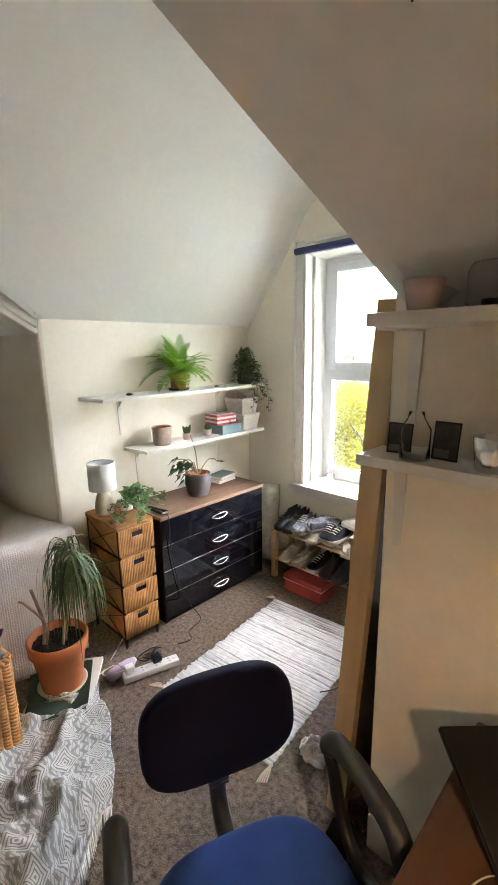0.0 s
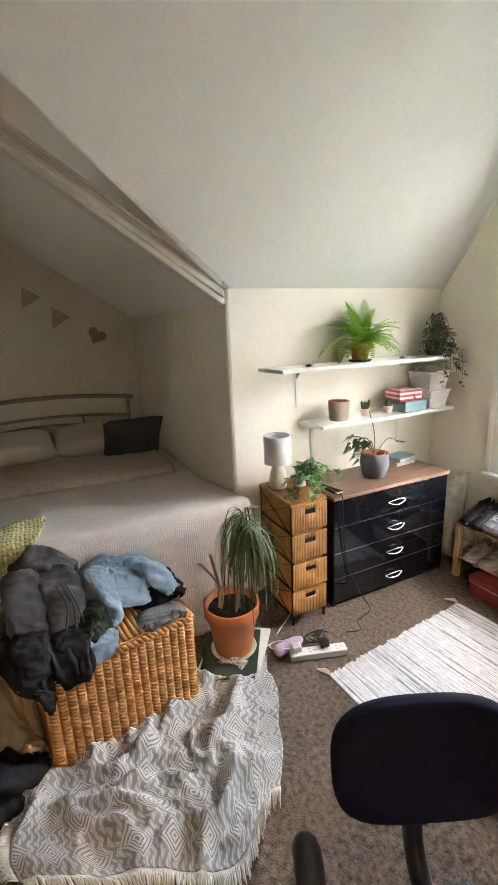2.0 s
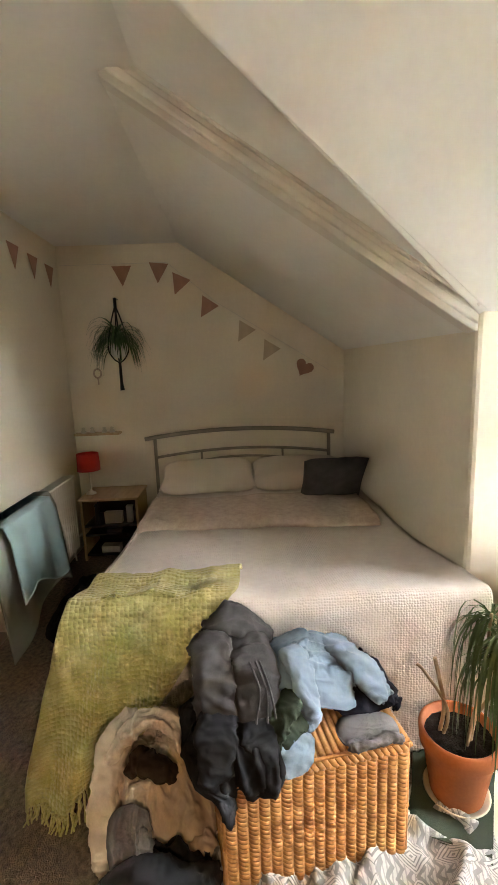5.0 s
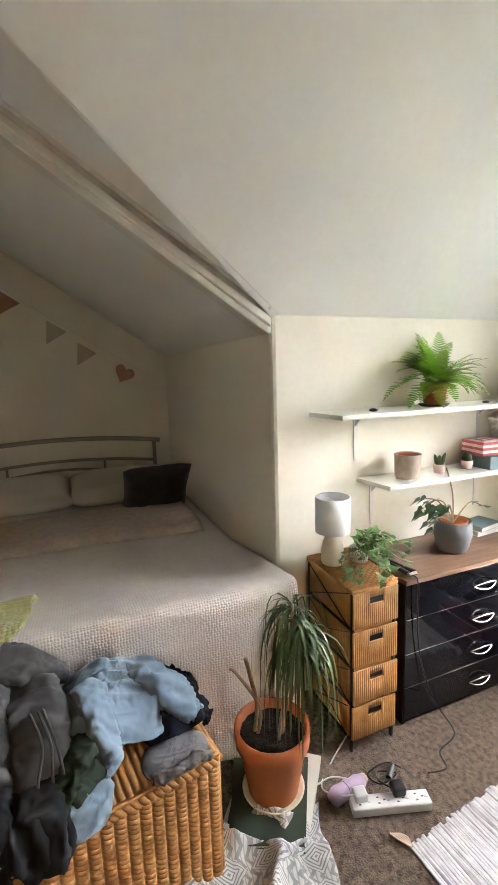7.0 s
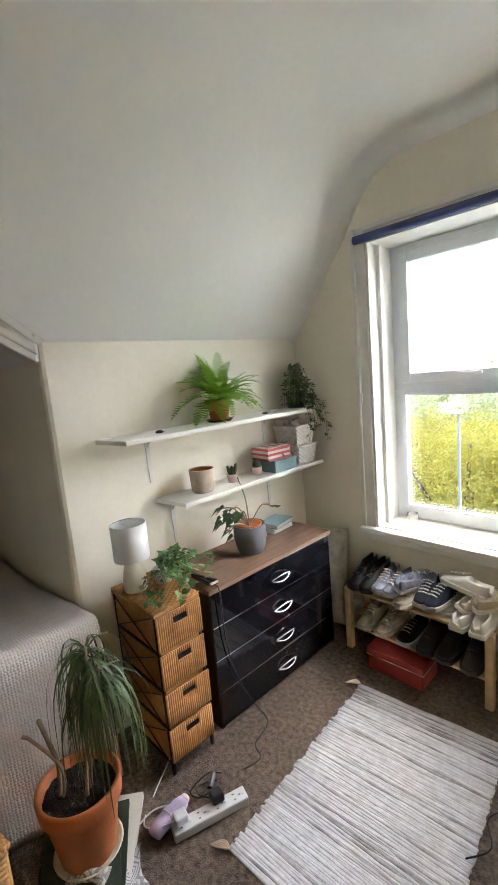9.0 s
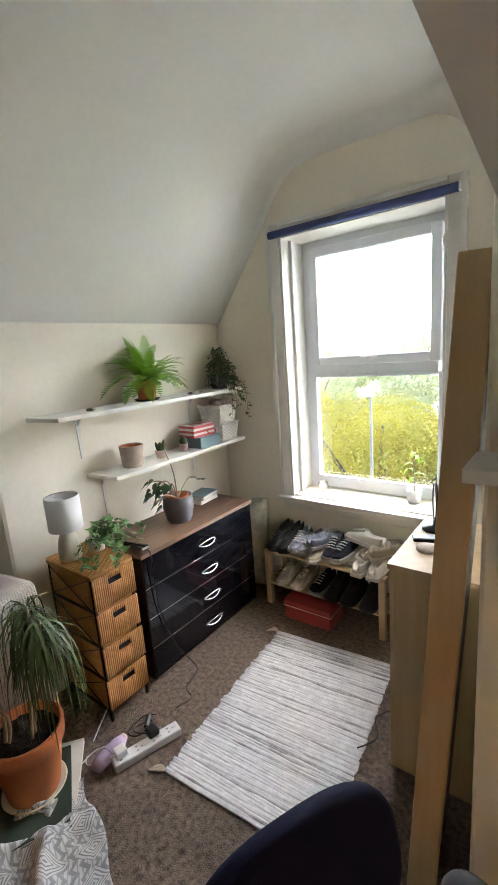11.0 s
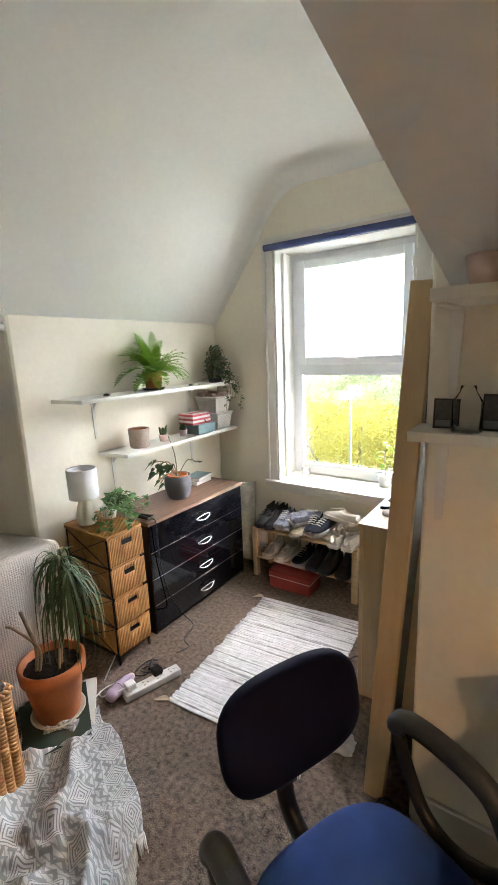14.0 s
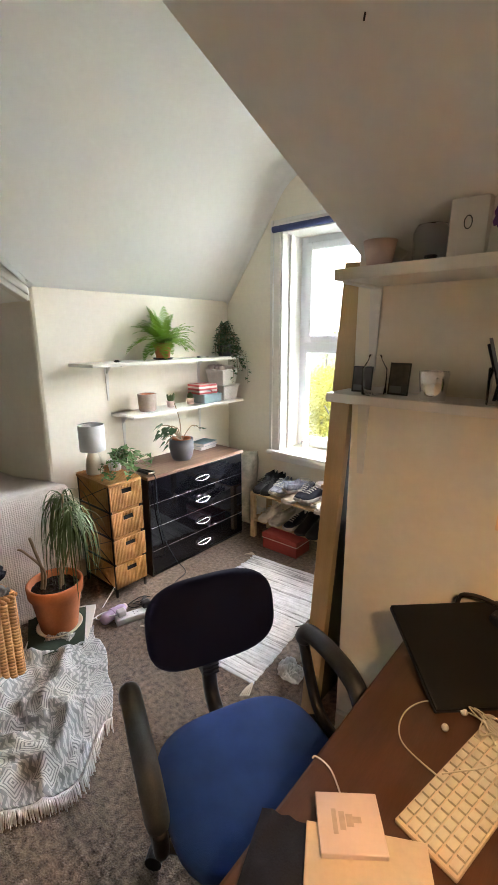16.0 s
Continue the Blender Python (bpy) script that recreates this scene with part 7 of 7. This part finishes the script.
lv = bmesh.new()
rnd = random.Random(41)
for k in range(190):
    a = rnd.uniform(0, 6.28)
    d = Vector((abs(math.cos(a)) * 0.6 - 0.2, math.sin(a), rnd.uniform(0.2, 1.9)))
    blade(lv, (0, 0, rnd.uniform(0, 0.1)), d, rnd.uniform(0.26, 0.40), rnd.uniform(0.007, 0.011), rnd.uniform(1.6, 3.4), rnd)
part("foliage", lv, M_IVY, hg, smooth=True)
rg = tagged(obj("wall_ring", tube([(0, 0.032 * math.cos(t * 0.2618), 0.04 * math.sin(t * 0.2618)) for t in range(25)], 0.008, 6, tube([(0, 0, -0.04), (0, 0.004, -0.10)], 0.006, 6)), M_PINKBLANKET, smooth=True), "small woven ring ornament hung on the wall", "ornament")
rg.matrix_basis = pose(XH + 0.01, -0.355, 1.605)
ms = thing("picture_ledge", "narrow pine wall ledge with small pale ornaments", "shelf", pose(XH + 0.05, -0.39, 1.05))
part("board", box((-0.05, -0.205, 0), (0.05, 0.205, 0.02)), M_PINE, ms, bevel=0.002)
for y in (-0.13, -0.05, 0.06, 0.13):
    oo = thing("ornament", "small pale ornament on the wall ledge", "ornament", pose(XH + 0.05, -0.39 + y, 1.07), "ornaments on the ledge")
    part("figure", lathe([(0, 0), (0.02, 0), (0.024, 0.015), (0.012, 0.03), (0.018, 0.045), (0, 0.055)], 14), M_CREAMCER, oo, smooth=True)
# bedside table
ns = thing("bedside_table", "open-fronted dark bedside table with a pine top", "bedside table", pose(-3.72, -0.225, 0))
part("top", box((-0.20, -0.265, 0.535), (0.20, 0.245, 0.557)), M_PINE, ns, bevel=0.003)
for y in (-0.255, 0.215):
    part("side_panel", box((-0.19, y, 0), (0.19, y + 0.02, 0.535)), M_PANEL, ns)
part("back_panel", box((-0.19, -0.235, 0.04), (-0.175, 0.215, 0.535)), M_DARKWOOD, ns)
for z in (0.04, 0.22, 0.30):
    part("shelf", box((-0.175, -0.235, z), (0.185, 0.215, z + 0.016)), M_DARKWOOD, ns)
for x, y, z, w, d, h, m, lab in ((-3.60, -0.22, 0.316, 0.06, 0.15, 0.10, M_CARD, "white tissue box in the bedside table"), (-3.60, -0.08, 0.316, 0.05, 0.05, 0.15, M_WHITEPOT, "white bottle in the bedside table"), (-3.60, -0.36, 0.316, 0.05, 0.03, 0.17, M_BLACK, "dark slim book standing in the bedside table"), (-3.60, -0.26, 0.056, 0.09, 0.16, 0.06, M_CARD, "white box on the bottom bedside shelf"), (-3.60, -0.22, 0.236, 0.08, 0.12, 0.035, M_GREYKNIT, "grey book on the middle bedside shelf")):
    o = thing("box", lab, "box", pose(x, y, z), "things in the bedside table")
    part("body", box((-w / 2, -d / 2, 0), (w / 2, d / 2, h * 0.9)), m, o, bevel=0.006)
    part("lid", box((-w / 2 - 0.001, -d / 2 - 0.001, h * 0.9), (w / 2 + 0.001, d / 2 + 0.001, h)), m, o, bevel=0.002)
rl = thing("bedside_lamp", "small bedside lamp with a red drum shade", "lamp", pose(-3.70, -0.43, 0.557))
part("foot", lathe([(0, 0), (0.045, 0), (0.04, 0.012), (0.01, 0.03), (0.007, 0.06), (0.007, 0.25), (0, 0.25)], 20), M_CREAMCER, rl, smooth=True)
thicken(part("shade", lathe([(0.098, 0.215), (0.092, 0.365)], 32), M_REDSHADE, rl, "red drum shade", smooth=True), 0.003)
# radiator and towels
rd = thing("radiator", "white ribbed panel radiator under towels", "radiator", pose(-2.95, YB + 0.055, 0.12))
def ribs(u, v):
    x = -0.62 + 1.24 * u
    return (x, 0.035 + 0.008 * math.sin(u * 2 * math.pi * 30), 0.62 * v)
part("panel", sheet(ribs, 240, 2), M_TRIM, rd, smooth=True)
part("casing", box((-0.63, -0.035, 0.0), (0.63, 0.026, 0.62)), M_TRIM, rd)
part("top_grille", box((-0.635, -0.045, 0.622), (0.635, 0.045, 0.64)), M_TRIM, rd, bevel=0.004)
part("pipe", tube([(-0.60, 0, 0.04), (-0.60, 0, -0.12)], 0.008, 8, box((-0.62, -0.055, 0.1), (-0.60, -0.035, 0.3))), M_TRIM, rd)


def towel(label, m, x0, w, drop, seed, y0):
    t = thing("towel", label, "towel", pose(x0 + w / 2, YB + 0.055, 0.762), "towels on the radiator")
    def f(u, v):
        x = w * (u - 0.5)
        s = v * (drop + 0.16)
        fold = 0.012 * math.sin(u * 15 + seed) * min(1, v * 2)
        if s < 0.10:
            return (x, -0.05 + s, 0.012)
        d = s - 0.10
        return (x * (1 + 0.05 * d), 0.052 + y0 + fold + 0.03 * min(1, d / 0.1) + 0.10 * d, 0.012 - d * (1 + 0.14 * math.sin(u * 5 + seed)))
    thicken(part("cloth", sheet(f, 40, 40), m, t, smooth=True), 0.006)


towel("pale blue bath towel hung over the radiator", M_TEAL, -2.93, 0.62, 0.44, 1, 0.05)
towel("grey-green towel hanging below another on the radiator", M_GREYTOWEL, -3.05, 0.86, 0.62, 3, 0.002)
garment("dark_laundry", "dark laundry heap on the carpet by the radiator", "laundry", pose(-2.75, -0.22, 0), ell(0.42, 0.18, 27), 0.13, 81, M_DENIM, None, 4, 0.04, "floor clutter")
garment("white_cloth", "crumpled white cloth on the carpet", "cloth", pose(-2.25, -0.12, 0), ell(0.13, 0.10, 29), 0.09, 83, M_WHITEPOT, None, 6, 0.03, "floor clutter", n=28)

# ---- outside ----
structure("ground", box((-400, 4.5, -7.2), (400, 900, -7.0)), M_GRASS, "grassy ground far below the window", "ground")
rnd = random.Random(51)


def tree(name, label, x, y, z0, top, spread_r, m, n, s, group):
    t = thing(name, label, "tree", pose(x, y, z0), group)
    h = top - z0
    tr = tube(spline([(0, 0, 0), (0.1, 0.05, h * 0.3), (-0.08, 0.1, h * 0.6), (0.05, 0, h * 0.9)], 5), [0.22 - 0.18 * k / 15 for k in range(16)], 8)
    for k in range(10):
        a = k * 2.4
        e = Vector((spread_r * 0.75 * math.cos(a), spread_r * 0.75 * math.sin(a), h * rnd.uniform(0.55, 0.92)))
        tube(spline([(0, 0, h * rnd.uniform(0.3, 0.6)), e * 0.5 + Vector((0, 0, h * 0.22)), e], 5), [0.07 - 0.05 * q / 10 for q in range(11)], 6, tr)
    part("trunk", tr, M_BARK, t, smooth=True)
    verts, faces = [], []
    clumps = [(Vector((spread_r * rnd.uniform(-1, 1), spread_r * rnd.uniform(-1, 1), 0)), rnd.uniform(0.35, 0.8)) for k in range(46)]
    for k in range(n):
        c, r = clumps[k % 46]
        d = min(1.2, c.length / spread_r)
        zc = h * (0.93 - 0.42 * d * d) - r * 0.6 + 0.35 * math.sin(c.x * 3 + c.y * 2)
        v = Vector((rnd.gauss(0, 1), rnd.gauss(0, 1), rnd.gauss(0, 1))).normalized() * r * rnd.uniform(0.5, 1.15) * 1.5
        p = Vector((c.x, c.y, zc)) + Vector((v.x, v.y, v.z * 0.8))
        a = Vector((rnd.uniform(-1, 1), rnd.uniform(-1, 1), rnd.uniform(-1, 1))).normalized()
        b = a.orthogonal().normalized()
        q = s * rnd.uniform(0.6, 1.4)
        i = len(verts)
        verts += [p - a * q, p + b * q * 0.55, p + a * q, p - b * q * 0.55]
        faces.append((i, i + 1, i + 2, i + 3))
    me = bpy.data.meshes.new("crown")
    me.from_pydata(verts, [], faces)
    me.materials.append(m)
    cr = new("crown", me)
    cr.parent = t


tree("tree", "broad tree in bright yellow-green spring leaf", -4.3, 13.5, -7, -0.05, 3.0, M_GOLDLEAF, 62000, 0.042, "trees outside")
tree("tree", "broad tree in bright yellow-green spring leaf", -1.8, 14.5, -7, 0.15, 2.6, M_GOLDLEAF, 54000, 0.042, "trees outside")
tree("tree", "broad tree in bright yellow-green spring leaf", -8.6, 16.5, -7, 0.5, 3.6, M_GOLDLEAF, 48000, 0.055, "trees outside")
for x, y, top, r in ((2.5, 19, 0.5, 3.5), (-13, 24, 1.0, 4.5), (-5.5, 27, 1.2, 4.5), (6, 28, 1.5, 4.5), (-20, 36, 2.2, 6.0), (-10, 40, 2.2, 6.0), (1, 42, 2.4, 6.0)):
    tree("tree", "pale spring-green tree further down the street", x, y, -7, top, r, M_GREENLEAF, 15000, 0.10, "trees outside")
hill = bmesh.new()
sheet(lambda u, v: (-220 + 440 * u, 110 + 60 * v, -7 + 14.5 * math.sin(v * 1.57) * (0.75 + 0.25 * noise.noise(Vector((u * 6, v, 0))))), 40, 8, hill)
structure("backdrop", hill, M_GREENLEAF, "distant wooded hillside", "hill", smooth=True)
M_RENDER = mat("pale_render", (0.6, 0.58, 0.55), 0.9, vary=0.1, scale=0.5, fine=4, bump=0.0)
M_POLE = mat("weathered_galvanised_pole", (0.20, 0.18, 0.15), 0.85, vary=0.2, scale=3, bump=0.1, spec=0.15)
slp = thing("street_lamp", "slim grey street lamp standing before the trees", "street lamp", pose(-3.05, 9.6, -7))
part("pole", tube([(0, 0, 0), (0, 0, 4.0), (0, 0, 7.55)], [0.06, 0.04, 0.026], 10), M_POLE, slp, smooth=True)
part("head", box((-0.14, -0.07, 7.55), (0.07, 0.07, 7.62)), M_RENDER, slp, bevel=0.02)
# emissive sky panel, added to send low light deep into the room
M_SKYGLOW = bpy.data.materials.new("glowing_sky_panel")
M_SKYGLOW.use_nodes = True
hz = M_SKYGLOW.node_tree
hz.nodes.remove(hz.nodes["Principled BSDF"])
em = hz.nodes.new("ShaderNodeEmission")
em.inputs["Color"].default_value, em.inputs["Strength"].default_value = (0.93, 0.97, 1.0, 1), 2.2
hz.links.new(em.outputs[0], hz.nodes["Material Output"].inputs["Surface"])
structure("backdrop_sky", box((-700, 600, -10), (700, 601, 420)), M_SKYGLOW, "glowing white sky panel added to light the room deeper", "sky")
nl = tagged(obj("nail", tube([(0.412, 1.548, slope_z(1.548) + 0.01), (0.412, 1.543, slope_z(1.548) - 0.01)], 0.0018, 6), M_BLACK), "small dark nail in the sloping ceiling", "nail")
